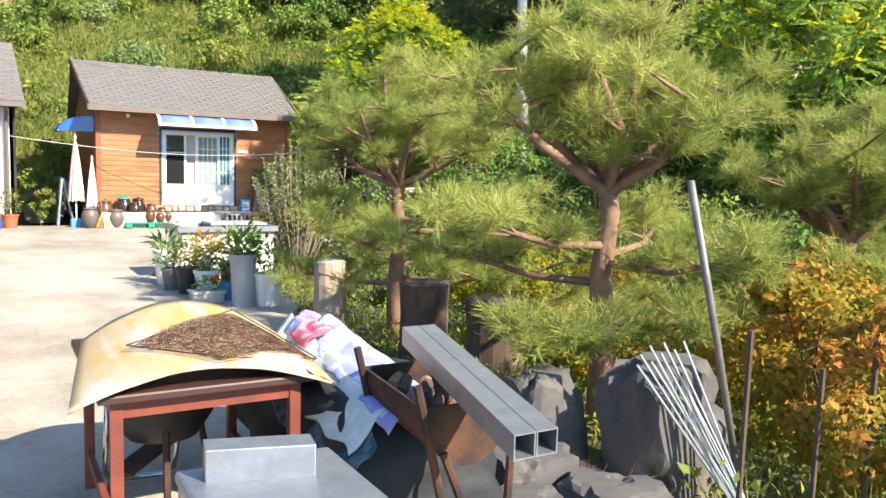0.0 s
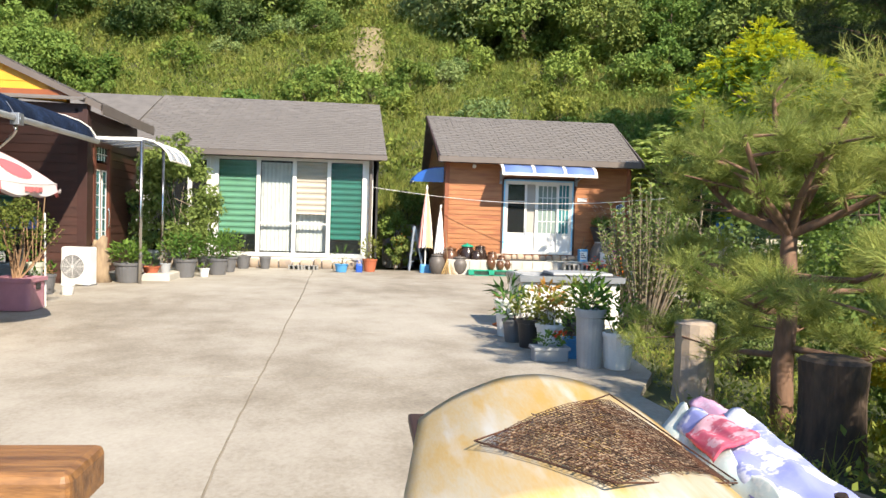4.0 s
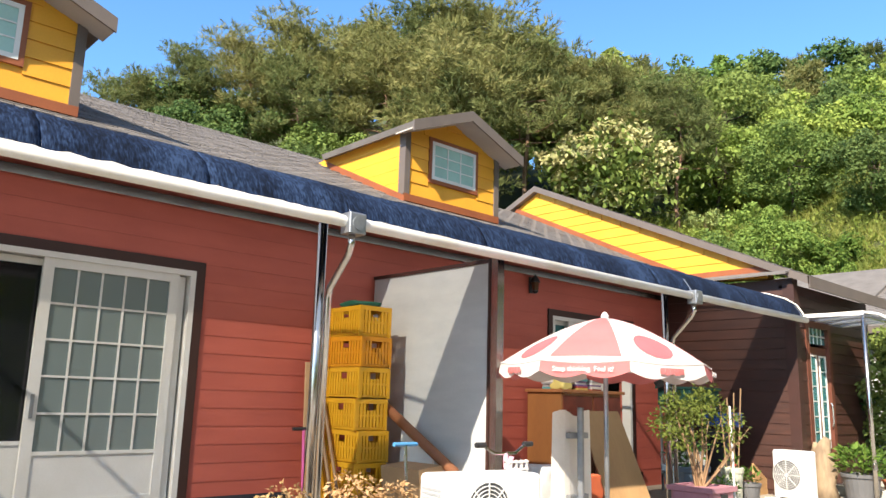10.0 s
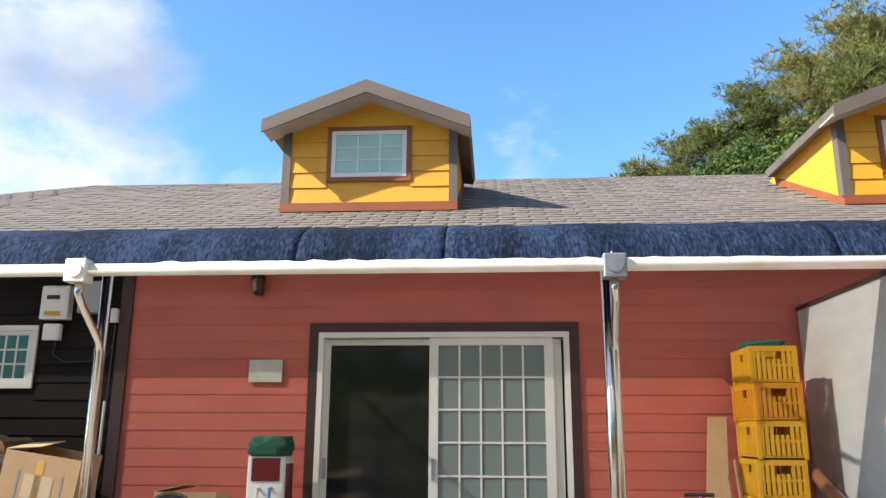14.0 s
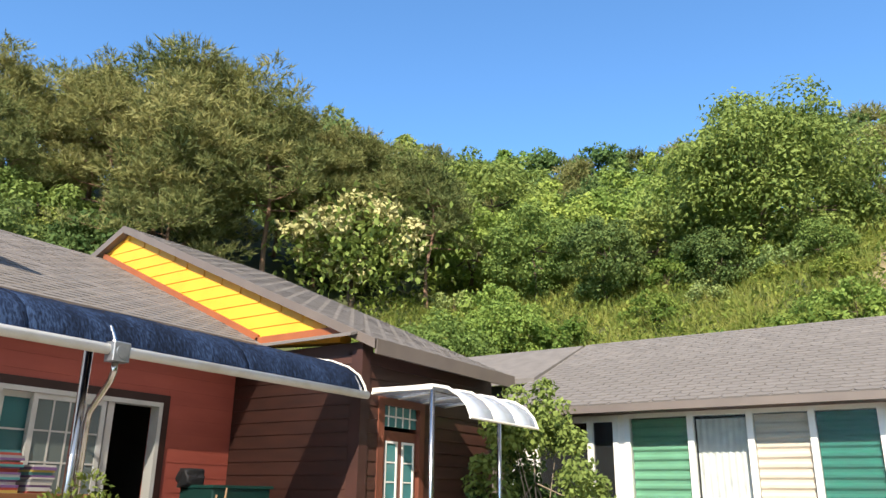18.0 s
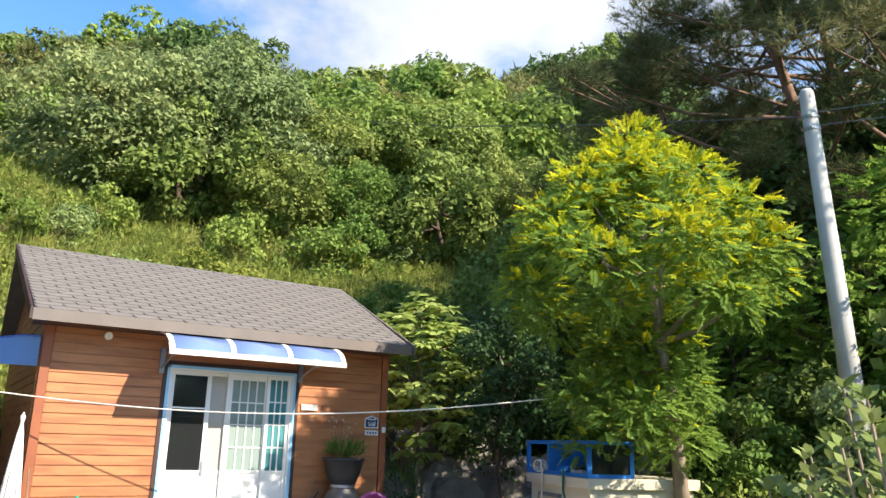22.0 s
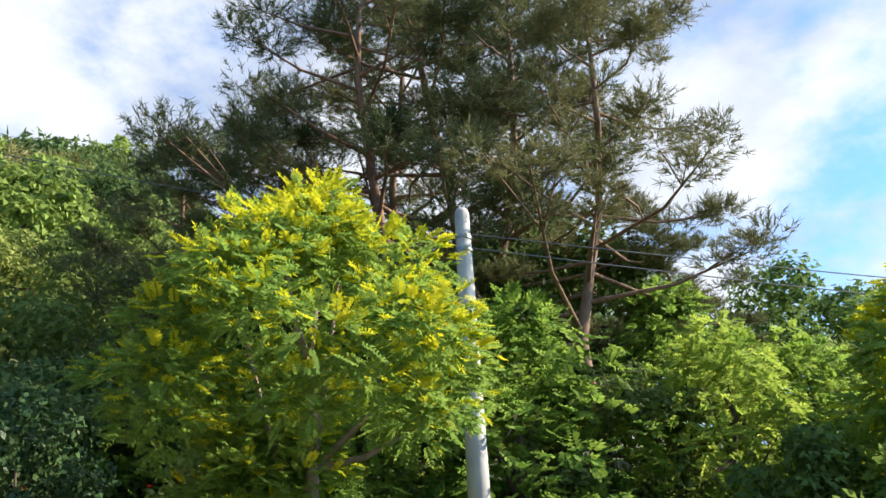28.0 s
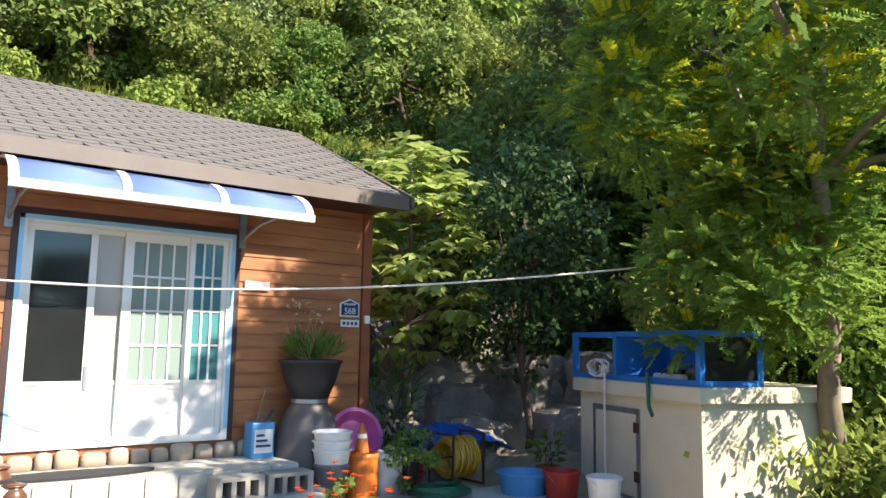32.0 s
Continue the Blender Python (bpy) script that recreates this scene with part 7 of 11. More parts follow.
for i in range(2):
    x = 11.62 + 0.42 * i
    t = thing("concrete_block", (x + 0.2, 14.45, 0.26), "grey hollow concrete block on the lower step", "block", "blocks on the step")
    a = pose(0, 0, 0)
    for u, v in ((0, 0.05), (0.12, 0.16), (0.23, 0.27), (0.34, 0.39)):
        part("web", Shape().box((x + u, 14.32, 0.275), (x + v, 14.5, 0.40)), GREY_CONC, t)
    part("shell", soft_box(Shape(), (x, 14.32, 0.40), (x + 0.39, 14.52, 0.43), 0.006).box((x, 14.50, 0.26), (x + 0.39, 14.52, 0.40)).box((x, 14.32, 0.26), (x + 0.39, 14.50, 0.276)), GREY_CONC, t)
t = thing("door_mat", (10.7, 14.85, 0.455), "dark half-oval ribbed door mat on the step", "mat")
part("mat", Shape().prism([(10.7 + 0.62 * math.cos(a), 14.85 + 0.17 * math.sin(a)) for a in [2 * math.pi * k / 28 for k in range(28)]], lambda p, q: (p, q, 0.456), lambda p, q: (p, q, 0.475)), BLACK_SHEET, t)
t = thing("paint_can", (12.28, 15.08, 0.455), "square blue and white paint can with brushes", "paint can")
part("can", soft_box(Shape(), (12.18, 14.99, 0.456), (12.39, 15.17, 0.76), 0.012), SKY_BLUE, t)
part("label", Shape().box((12.20, 14.985, 0.50), (12.37, 14.989, 0.70)), WHITE_PLASTIC, t, "white label with dark bars")
for k in range(3):
    part("print_bar", Shape().box((12.215, 14.981, 0.55 + 0.045 * k), (12.35 - 0.03 * k, 14.984, 0.57 + 0.045 * k)), NAVY, t)
part("brush", Shape().tube([(12.25, 15.08, 0.74), (12.30, 15.02, 1.05)], 0.008, 6), WOOD, t)
part("brush", Shape().tube([(12.33, 15.1, 0.74), (12.42, 15.1, 0.86)], 0.010, 6), BLACK_PLASTIC, t)
# bowl planter on an upturned jar
t = thing("upturned_jar", (12.72, 15.0, 0.1), "large dark grey jar standing upside down", "jar")
part("body", Shape().lathe([(0.27, 0), (0.31, 0.05), (0.33, 0.25), (0.29, 0.52), (0.22, 0.72), (0.17, 0.80), (0.16, 0.82), (0.01, 0.82)], (12.72, 15.0, 0.1), 26), JAR_GREY, t, smooth=True)
t = thing("bowl_planter", (12.72, 15.0, 0.92), "wide black bowl planter with grass and dried seed heads", "planter")
part("foot_ring", Shape().lathe([(0.16, 0), (0.17, 0.0), (0.17, 0.035), (0.16, 0.035)], (12.72, 15.0, 0.92), 20), GALV, t)
part("bowl", Shape().lathe([(0.16, 0.03), (0.17, 0.04), (0.23, 0.18), (0.275, 0.35), (0.295, 0.36), (0.295, 0.385), (0.265, 0.385), (0.25, 0.33)], (12.72, 15.0, 0.92), 28), BLACK_PLASTIC, t, smooth=True)
part("soil", Shape().lathe([(0.255, 0.33), (0.01, 0.35)], (12.72, 15.0, 0.92), 16), SOIL, t)
rng = np.random.default_rng(31)
sprig(rng, 12.74, 15.0, 1.27, 0.25, 0.22, 320, 0.15, 0.09, 1.3, POT_LEAF, "grass", t)
stems(rng, 12.68, 15.0, 1.26, 0.62, 0.16, 12, 0.003, STRAW, t)
sprig(rng, 12.6, 14.98, 1.55, 0.24, 0.32, 42, 0.045, 0.55, 0.3, leafy("dried_petal", (0.42, 0.34, 0.28), (0.55, 0.45, 0.40), 0.2), "seed_head", t)

bucket(12.72, 14.55, 0.15, 0.34, GREY_PLASTIC, "dark grey bucket below stacked white tubs", handle=False)
for k in range(3):
    bucket(12.72, 14.55, 0.165, 0.16, WHITE_PLASTIC, "white plastic tub stacked on a bucket", z=gz(0, 14.55) + 0.30 + 0.075 * k, handle=False, name="white_tub")
t = bucket(13.05, 14.60, 0.15, 0.40, ORANGE_PLASTIC, "faded orange plastic drum with pale worn base", name="drum", handle=False, taper=0.95)
t = thing("traffic_cone", (13.06, 14.62, 0.5), "small orange traffic cone with white bands in the drum", "cone")
part("cone", Shape().lathe([(0.065, 0), (0.055, 0.08), (0.02, 0.24), (0.01, 0.25)], (13.06, 14.62, 0.5), 16), ORANGE_PLASTIC, t)
part("band", Shape().lathe([(0.05, 0.10), (0.038, 0.16)], (13.06, 14.62, 0.501), 16), WHITE_PLASTIC, t)
t = thing("water_jug", (13.38, 14.7, 0.1), "translucent white square plastic water canister", "canister")
part("body", soft_box(Shape(), (13.25, 14.6, 0.1), (13.51, 14.8, 0.46), 0.05), WHITE_PLASTIC, t, smooth=True)
part("cap", Shape().lathe([(0.03, 0), (0.03, 0.03), (0.01, 0.035)], (13.31, 14.7, 0.46), 12), WHITE_PLASTIC, t)
part("handle", Shape().tube([(13.36, 14.7, 0.45), (13.38, 14.7, 0.50), (13.46, 14.7, 0.50), (13.48, 14.7, 0.45)], 0.014, 6), WHITE_PLASTIC, t)
t = thing("pink_basin", (13.33, 15.12, 0.35), "pink ribbed plastic basin leaning against the house corner", "basin")
m = Matrix.Translation((13.30, 15.2, 0.55)) @ pose(0, 0, 0, 72, 0, -8)
b = Shape().lathe([(0.17, 0.0), (0.24, 0.11), (0.27, 0.115), (0.27, 0.125), (0.235, 0.125), (0.165, 0.015), (0.01, 0.012)], (0, 0, 0), 30)
b.v = [m @ v for v in b.v]
part("bowl", b, PINK_PLASTIC, t)
for k in range(22):
    a = 2 * math.pi * k / 22
    s = Shape().tube([(0.175 * math.cos(a), 0.175 * math.sin(a), 0.014), (0.232 * math.cos(a), 0.232 * math.sin(a), 0.108)], 0.006, 4)
    s.v = [m @ v for v in s.v]
    part("flute", s, PINK_PLASTIC, t)
bucket(13.75, 15.0, 0.24, 0.12, RED_PLASTIC, "shallow red plastic basin on the ground", name="red_basin", handle=False)
for i, (x, y) in enumerate(((13.9, 14.95), (13.72, 15.05))):
    solo("red_ball", Shape().lathe([(0.001, 0)] + [(0.075 * math.sin(math.pi * k / 10), 0.075 - 0.075 * math.cos(math.pi * k / 10)) for k in range(1, 10)] + [(0.001, 0.15)], (x, y, 0.2), 14), RED_PLASTIC, "shiny red ball float in the red basin", "float", "floats in the basin", smooth=True)
pot(13.85, 15.35, 0.16, 0.26, BLACK_PLASTIC, "black pot with a tall narrow-leaved plant", (POT_DARK, 0.30, 1.0, 200, 0.20, 0.14))
pot(13.62, 14.75, 0.15, 0.28, BLACK_PLASTIC, "black pot with dark green foliage", (POT_DARK, 0.2, 0.3, 150, 0.08, 0.45))
t = thing("hose_coil", (13.75, 14.3, 0.1), "dark green garden hose coiled on the ground", "hose")
part("coil", Shape().tube([(13.75 + (0.30 - 0.0006 * k) * math.cos(k * 0.35) + 0.03 * math.sin(k * 0.05), 14.35 + (0.20 - 0.0004 * k) * math.sin(k * 0.35), 0.115 + 0.0007 * k) for k in range(110)], 0.012, 6), GREEN_HOSE, t)
t = thing("hose_reel", (14.25, 14.75, 0.1), "yellow hose wound on a rusty reel frame", "hose reel")
for x in (14.06, 14.44):
    part("side_frame", bar_frame(Shape(), lambda u, d, z: (x + d, u, z), 14.56, 14.96, 0.1, 0.60, 0.02, -0.01, 0.01), RUST, t)
part("hose", Shape().tube([(14.25 + 0.15 * math.cos(k * 0.045), 14.76 + (0.15 + 0.012 * (k // 90)) * math.cos(k * 0.5), 0.36 + (0.15 + 0.012 * (k // 90)) * math.sin(k * 0.5)) for k in range(420)], 0.011, 5), GOLD_HOSE, t, "yellow hose wound in layers")
part("axle", Shape().tube([(14.04, 14.76, 0.36), (14.46, 14.76, 0.36)], 0.012, 6), RUST, t)
s = Shape()
s.sheet([[(13.75 + 1.5 * i / 20, 15.0 + 0.7 * j / 10, 0.46 + 0.16 * math.sin(3.1 * i / 20) * math.sin(3.1 * j / 10) + 0.05 * noise.noise((i * 0.5, j * 0.6, 0)) - 0.12 * (abs(i - 10) / 10) ** 4) for i in range(21)] for j in range(11)], 0.012)
solo("tarpaulin", s, TARP, "crumpled bright blue tarpaulin over a heap", "tarpaulin", smooth=False)
rock(14.5, 15.4, 1.3, 0.7, 0.5, "low heap of stones under the tarpaulin", STONE_TAN, 0.0, 23)
bucket(14.47, 14.02, 0.25, 0.20, SKY_BLUE, "light blue plastic basin on the slab", name="blue_basin", handle=False)
bucket(14.60, 13.66, 0.17, 0.25, RED_PLASTIC, "red plastic bucket on the slab", taper=0.8)
bucket(14.56, 13.12, 0.15, 0.28, WHITE_PLASTIC, "white plastic bucket in front of the tank")
pot(14.93, 14.15, 0.12, 0.2, TERRACOTTA, "terracotta pot with young pale leaves", (OLIVE_LEAF, 0.2, 0.35, 70, 0.1, 0.5))
t = thing("stone_slab", (14.5, 13.9, 0.04), "flat pale stone paving slab by the tank", "slab")
part("slab", soft_box(Shape(), (13.9, 13.0, -0.05), (15.3, 14.5, 0.10), 0.05), STEP_STONE, t)

# wall fittings of the board house
t = thing("house_number_plate", (13.26, 15.27, 1.7), "navy enamel house number plate with white figures", "number plate")
part("plate", Shape().prism([(13.155, 1.72), (13.375, 1.72), (13.375, 1.855), (13.32, 1.875), (13.265, 1.90), (13.21, 1.875), (13.155, 1.855)], lambda p, q: (p, 15.272, q), lambda p, q: (p, 15.262, q)), WHITE_PLASTIC, t, "white rim of the plate")
part("field", Shape().prism([(13.17, 1.735), (13.36, 1.735), (13.36, 1.845), (13.315, 1.862), (13.265, 1.882), (13.215, 1.862), (13.17, 1.845)], lambda p, q: (p, 15.2615, q), lambda p, q: (p, 15.258, q)), NAVY, t)
words("figures", "568", 0.088, WHITE_PLASTIC, t, Matrix.Translation((13.265, 15.256, 1.775)) @ FACE_SOUTH)
for k in range(5):
    part("print_bar", Shape().box((13.20 + 0.027 * k, 15.2555, 1.835), (13.218 + 0.027 * k, 15.2575, 1.855)), WHITE_PLASTIC, t)
t = thing("name_plate", (13.27, 15.27, 1.62), "small white name plate with dark marks", "plate")
part("plate", Shape().box((13.165, 15.258, 1.62), (13.375, 15.272, 1.69)), WHITE_PLASTIC, t)
for k in range(4):
    part("print_bar", Shape().box((13.19 + 0.045 * k, 15.255, 1.64), (13.215 + 0.045 * k, 15.2575, 1.67)), NAVY, t)
solo("wall_plate", Shape().box((12.16, 15.256, 1.93), (12.40, 15.274, 2.01)), WHITE_PLASTIC, "plain white plate on the board wall", "plate")
solo("outlet_box", soft_box(Shape(), (13.43, 15.235, 1.66), (13.49, 15.265, 1.74), 0.008), WHITE_PLASTIC, "small cream outlet box on the corner board", "outlet")
solo("wall_lamp", Shape().tube([(9.55, 15.28, 2.72), (9.55, 15.2, 2.70)], [0.035, 0.05], 10), WHITE_PLASTIC, "small white lamp under the eaves", "lamp")
# washing line
line = []
for k in range(41):
    f = k / 40
    line.append((7.12 + 7.71 * f, 15.5 - 2.86 * f, 2.12 + 0.05 * f - 0.33 * math.sin(math.pi * f)))
solo("washing_line", Shape().tube(line, 0.008, 5), ROPE, "thin white washing line across the yard", "line")

# ---- tank, blue case ----
C = Vector((14.62, 12.2, 0))
ea = (Vector((15.18, 14.0, 0)) - C).normalized()
eb = Vector((ea.y, -ea.x, 0))
TQ = lambda u, v, z: tuple(C + ea * u + eb * v + Vector((0, 0, z)))
t = thing("water_tank", (15.3, 12.9, 0.05), "cream painted concrete tank with a small hatch", "tank")
part("body", Shape().box((0.03, 0.03, -0.1), (1.87, 1.45, 1.04), TQ), TANK_PAINT, t)
part("cover_slab", soft_box(Shape(), (-0.03, -0.03, 1.04), (1.93, 1.52, 1.165), 0.012, TQ), TANK_PAINT, t)
part("hatch_frame", bar_frame(Shape(), lambda u, d, z: TQ(u, 0.03 - d, z), 0.85, 1.62, 0.12, 0.93, 0.05, -0.01, 0.012), GALV, t)
part("hatch", Shape().box((0.90, 0.018, 0.17), (1.57, 0.03, 0.88), TQ), TANK_PAINT, t)
for z in (0.30, 0.72):
    part("hinge", Shape().box((0.855, 0.008, z), (0.93, 0.02, z + 0.09), TQ), RUST, t)
t = thing("blue_case", (14.95, 12.9, 1.166), "open bright blue painted steel case with glass side", "case")
w, d, h, z0 = 1.98, 0.62, 0.44, 1.168
for u in (0.0, w - 0.05, 1.18):
    for v in (0.0, d - 0.05):
        part("post", Shape().box((u, v, z0), (u + 0.05, v + 0.05, z0 + h), TQ), BRIGHT_BLUE, t)
for v in (0.0, d - 0.05):
    for z in (z0, z0 + h - 0.045):
        part("rail", Shape().box((0.05, v, z), (w - 0.05, v + 0.05, z + 0.045), TQ), BRIGHT_BLUE, t)
for u in (0.0, w - 0.05):
    for z in (z0, z0 + h - 0.045):
        part("rail", Shape().box((u, 0.05, z), (u + 0.05, d - 0.05, z + 0.045), TQ), BRIGHT_BLUE, t)
part("back", Shape().box((0.05, d - 0.03, z0 + 0.045), (1.18, d - 0.02, z0 + h - 0.045), TQ), BRIGHT_BLUE, t)
part("divider", Shape().box((1.19, 0.05, z0 + 0.045), (1.22, d - 0.05, z0 + h - 0.045), TQ), BRIGHT_BLUE, t)
part("floor_plate", Shape().box((0.05, 0.05, z0 + 0.01), (w - 0.05, d - 0.05, z0 + 0.02), TQ), BRIGHT_BLUE, t)
part("side_glass", Shape().box((0.02, 0.05, z0 + 0.045), (0.026, d - 0.05, z0 + h - 0.045), TQ), DARK_GLASS, t)
rng = np.random.default_rng(9)
for i, (u, v, rr, hh, mt, lab) in enumerate([(0.30, 0.3, 0.12, 0.16, GREY_PLASTIC, "grey motor housing in the blue case"), (0.62, 0.25, 0.10, 0.10, BLACK_PLASTIC, "black cloth bag in the blue case"), (1.45, 0.3, 0.13, 0.15, GREY_CONC, "grey stone-like lump in the blue case"), (1.7, 0.25, 0.09, 0.1, ROPE, "pale rope bundle in the blue case")]):
    p = TQ(u, v, z0 + 0.02)
    rock(p[0], p[1], rr * 2, rr * 2, hh, lab, mt, z0 + 0.02 + 0.08 * hh, 40 + i, "stored_item", "item")
p0, p1 = TQ(0.35, 0.12, z0 + 0.05), TQ(0.82, 0.18, z0 + 0.05)
t = thing("plastic_roll", p0, "white plastic film roll lying in the blue case", "roll")
part("roll", Shape().tube([p0, p1], 0.032, 12), WHITE_PLASTIC, t)
t = thing("rope_coil", TQ(1.45, -0.02, z0), "loose white rope hanging over the tank edge", "rope")
part("loop", Shape().tube([TQ(1.45 + 0.16 * math.cos(k * 0.55) * (1 - k * 0.006), 0.03 - 0.05 + 0.04 * math.sin(k * 0.9), z0 + 0.10 + 0.08 * math.sin(k * 0.55)) for k in range(48)], 0.011, 5), ROPE, t)
part("hanging_end", Shape().tube([TQ(1.28, -0.06, z0 + 0.06), TQ(1.27, -0.07, 0.9), TQ(1.28, -0.065, 0.5), TQ(1.26, -0.06, 0.08)], 0.010, 5), ROPE, t)
solo("green_strap", Shape().tube([TQ(0.62, -0.05, z0 + 0.09), TQ(0.60, -0.06, 1.1), TQ(0.58, -0.07, 0.98), TQ(0.53, -0.07, 0.9)], 0.018, 6), GREEN_HOSE, "green hose end hanging over the tank", "hose")
t = thing("foam_box", (15.5, 10.7, 0.1), "white foam box with soil and dry grass", "box")
part("box", soft_box(Shape(), (15.25, 10.5, 0.25), (15.75, 10.9, 0.47), 0.02), WHITE_PLASTIC, t)
sprig(np.random.default_rng(3), 15.5, 10.7, 0.45, 0.2, 0.15, 70, 0.14, 0.08, 0.6, DRY, "dry_grass", t)

# ---- utility pole and wires ----
PT, PB = Vector((17.52, 10.70, 6.5)), Vector((17.58, 10.42, 0.4))
t = thing("utility_pole", PB, "tall pale round concrete utility pole, leaning slightly", "utility pole")
part("shaft", Shape().tube([PB, PB.lerp(PT, 0.5), PT - Vector((0, 0, 0.06)), PT], [0.155, 0.125, 0.098, 0.075], 18), POLE_CONC, t, smooth=True)
for k in range(8):
    q = PB.lerp(PT, 0.25 + 0.09 * k)
    sgn = 1 if k % 2 else -1
    part("step_bolt", Shape().tube([q, q + Vector((0.05, sgn * 0.17, 0))], 0.009, 5), GALV, t)
for f in (0.93, 0.90):
    q = PB.lerp(PT, f)
    part("band", Shape().tube([q - Vector((0, 0, 0.025)), q + Vector((0, 0, 0.025))], 0.115, 14), GALV, t)
    part("insulator", Shape().tube([q + Vector((-0.1, -0.05, 0)), q + Vector((-0.17, -0.09, 0.0))], [0.03, 0.02], 8), WHITE_PLASTIC, t)
for a, b, lab in [(PT - Vector((0, 0, 0.35)), Vector((30, -14, 7.8)), "thin overhead wire running down the valley"), (PT - Vector((0, 0, 0.55)), Vector((30, -14, 7.2)), "thin overhead wire running down the valley"), (PT - Vector((0, 0, 0.4)), Vector((18.2, 39.6, 18.0)), "thin overhead wire running up the slope")]:
    solo("overhead_wire", Shape().tube([a.lerp(b, k / 14) - Vector((0, 0, 0.8 * math.sin(math.pi * k / 14))) for k in range(15)], 0.009, 4, False), GREY_PLASTIC, lab, "wire", "overhead wires")
for x, y, h in ((18.2, 39.6, 18.4 - land(18.2, 39.6)),):
    solo("far_utility_pole", Shape().tube([(x, y, land(x, y) - 1), (x, y, land(x, y) + h)], [0.12, 0.075], 10), POLE_CONC, "pale concrete utility pole standing in the far wood", "utility pole", "poles on the slope")

# stone bank behind the tank
for i, (x, y, w, d, h, z) in enumerate([(14.4, 17.2, 1.3, 0.9, 1.0, 0.1), (15.6, 17.0, 1.3, 1.0, 1.3, 0.1), (16.6, 16.2, 1.2, 1.0, 1.25, 0.2), (17.2, 15.1, 1.1, 1.0, 1.1, 0.4), (15.4, 16.1, 0.9, 0.7, 0.6, 0.05), (16.2, 15.2, 0.9, 0.8, 0.65, 0.1), (14.5, 16.3, 0.7, 0.6, 0.55, 0.05), (17.9, 14.2, 1.2, 1.0, 1.2, 0.6), (13.95, 16.5, 0.8, 0.6, 0.75, 0.05), (15.05, 15.55, 0.9, 0.55, 0.5, 0.05), (16.0, 14.55, 0.8, 0.6, 0.8, 0.05), (15.75, 16.55, 1.3, 0.7, 0.95, 0.1), (15.2, 18.2, 1.5, 1.0, 1.0, 0.9), (16.8, 17.5, 1.5, 1.0, 1.1, 1.0), (7.9, 18.0, 0.9, 0.7, 0.8, 0.1), (8.3, 19.0, 1.0, 0.7, 1.0, 0.3)]):
    rock(x, y, w, d, h, "large mossy grey boulder of the stone bank", ROCK, z, 60 + i)

# ---- terrace before the red wall ----
def lantern(y, z):
    t = thing("wall_lantern", (0.1, y, z), "small dark iron wall lantern with amber glass", "lantern")
    part("back_plate", Shape().box((0.02, y - 0.035, z - 0.02), (0.035, y + 0.035, z + 0.2)), BLACK_PLASTIC, t)
    part("roof", Shape().lathe([(0.075, 0.12), (0.06, 0.16), (0.02, 0.21), (0.005, 0.23)], (0.105, y, z), 6), BLACK_PLASTIC, t)
    part("glass", Shape().lathe([(0.04, 0.0), (0.058, 0.12)], (0.105, y, z), 6), plain("amber_glass", (0.10, 0.055, 0.03), 0.15), t)
    part("base", Shape().lathe([(0.02, -0.03), (0.05, 0.0), (0.045, 0.012)], (0.105, y, z), 6), BLACK_PLASTIC, t)


lantern(-0.60, 2.78)
lantern(7.15, 2.76)
solo("blank_wall_plate", Shape().box((0.02, -0.66, 1.93), (0.032, -0.34, 2.14)), plain("pale_sage_paint", (0.50, 0.51, 0.44), 0.6), "blank pale plate on the red boards", "plate")
for nm, y0, y1, z0, z1, dpt, mt, lab in [("electric_meter", -2.75, -2.47, 2.53, 2.86, 0.11, WHITE_PLASTIC, "white electric meter box on the dark boards"), ("junction_box", -2.37, -2.10, 2.59, 2.90, 0.12, PALE_GREY, "grey junction box on the dark boards"), ("switch_box", -2.72, -2.55, 2.33, 2.49, 0.07, WHITE_PLASTIC, "small white switch box below the meter"), ("socket_box", -2.06, -1.99, 2.50, 2.64, 0.06, WHITE_PLASTIC, "small white socket by the corner board")]:
    t = thing(nm, (0.05, (y0 + y1) / 2, z0), lab, "electrical box")
    part("case", soft_box(Shape(), (0.018, y0, z0), (0.018 + dpt, y1, z1), 0.015), mt, t)
    part("cover", Shape().box((0.018 + dpt, y0 + 0.02, z0 + 0.02), (0.024 + dpt, y1 - 0.02, z1 - 0.02)), mt, t)
    if nm == "electric_meter":
        part("window", Shape().box((0.141, -2.68, 2.72), (0.146, -2.55, 2.76)), INK, t)
        part("sticker", Shape().box((0.141, -2.69, 2.56), (0.145, -2.53, 2.60)), YELLOW_CRATE, t)
s = Shape()
for pts in ([(-2.6, 2.33), (-2.62, 2.2), (-2.5, 2.12), (-2.1, 2.13), (-2.02, 2.3)], [(-2.2, 2.59), (-2.2, 2.3), (-2.22, 2.14)], [(-2.63, 2.86), (-2.62, 2.99), (-2.45, 3.0)], [(-2.02, 2.5), (-2.03, 1.6), (-2.05, 1.2)]):
    s.tube([(0.03, y, z) for y, z in pts], 0.006, 5)
solo("wall_cables", s, BLACK_PLASTIC, "thin black cables between the electrical boxes", "cable")
solo("conduit", Shape().tube([(0.04, -2.04, 1.75), (0.04, -2.05, 0.6)], 0.014, 8), WHITE_PVC, "white plastic conduit on the dark wall", "conduit")

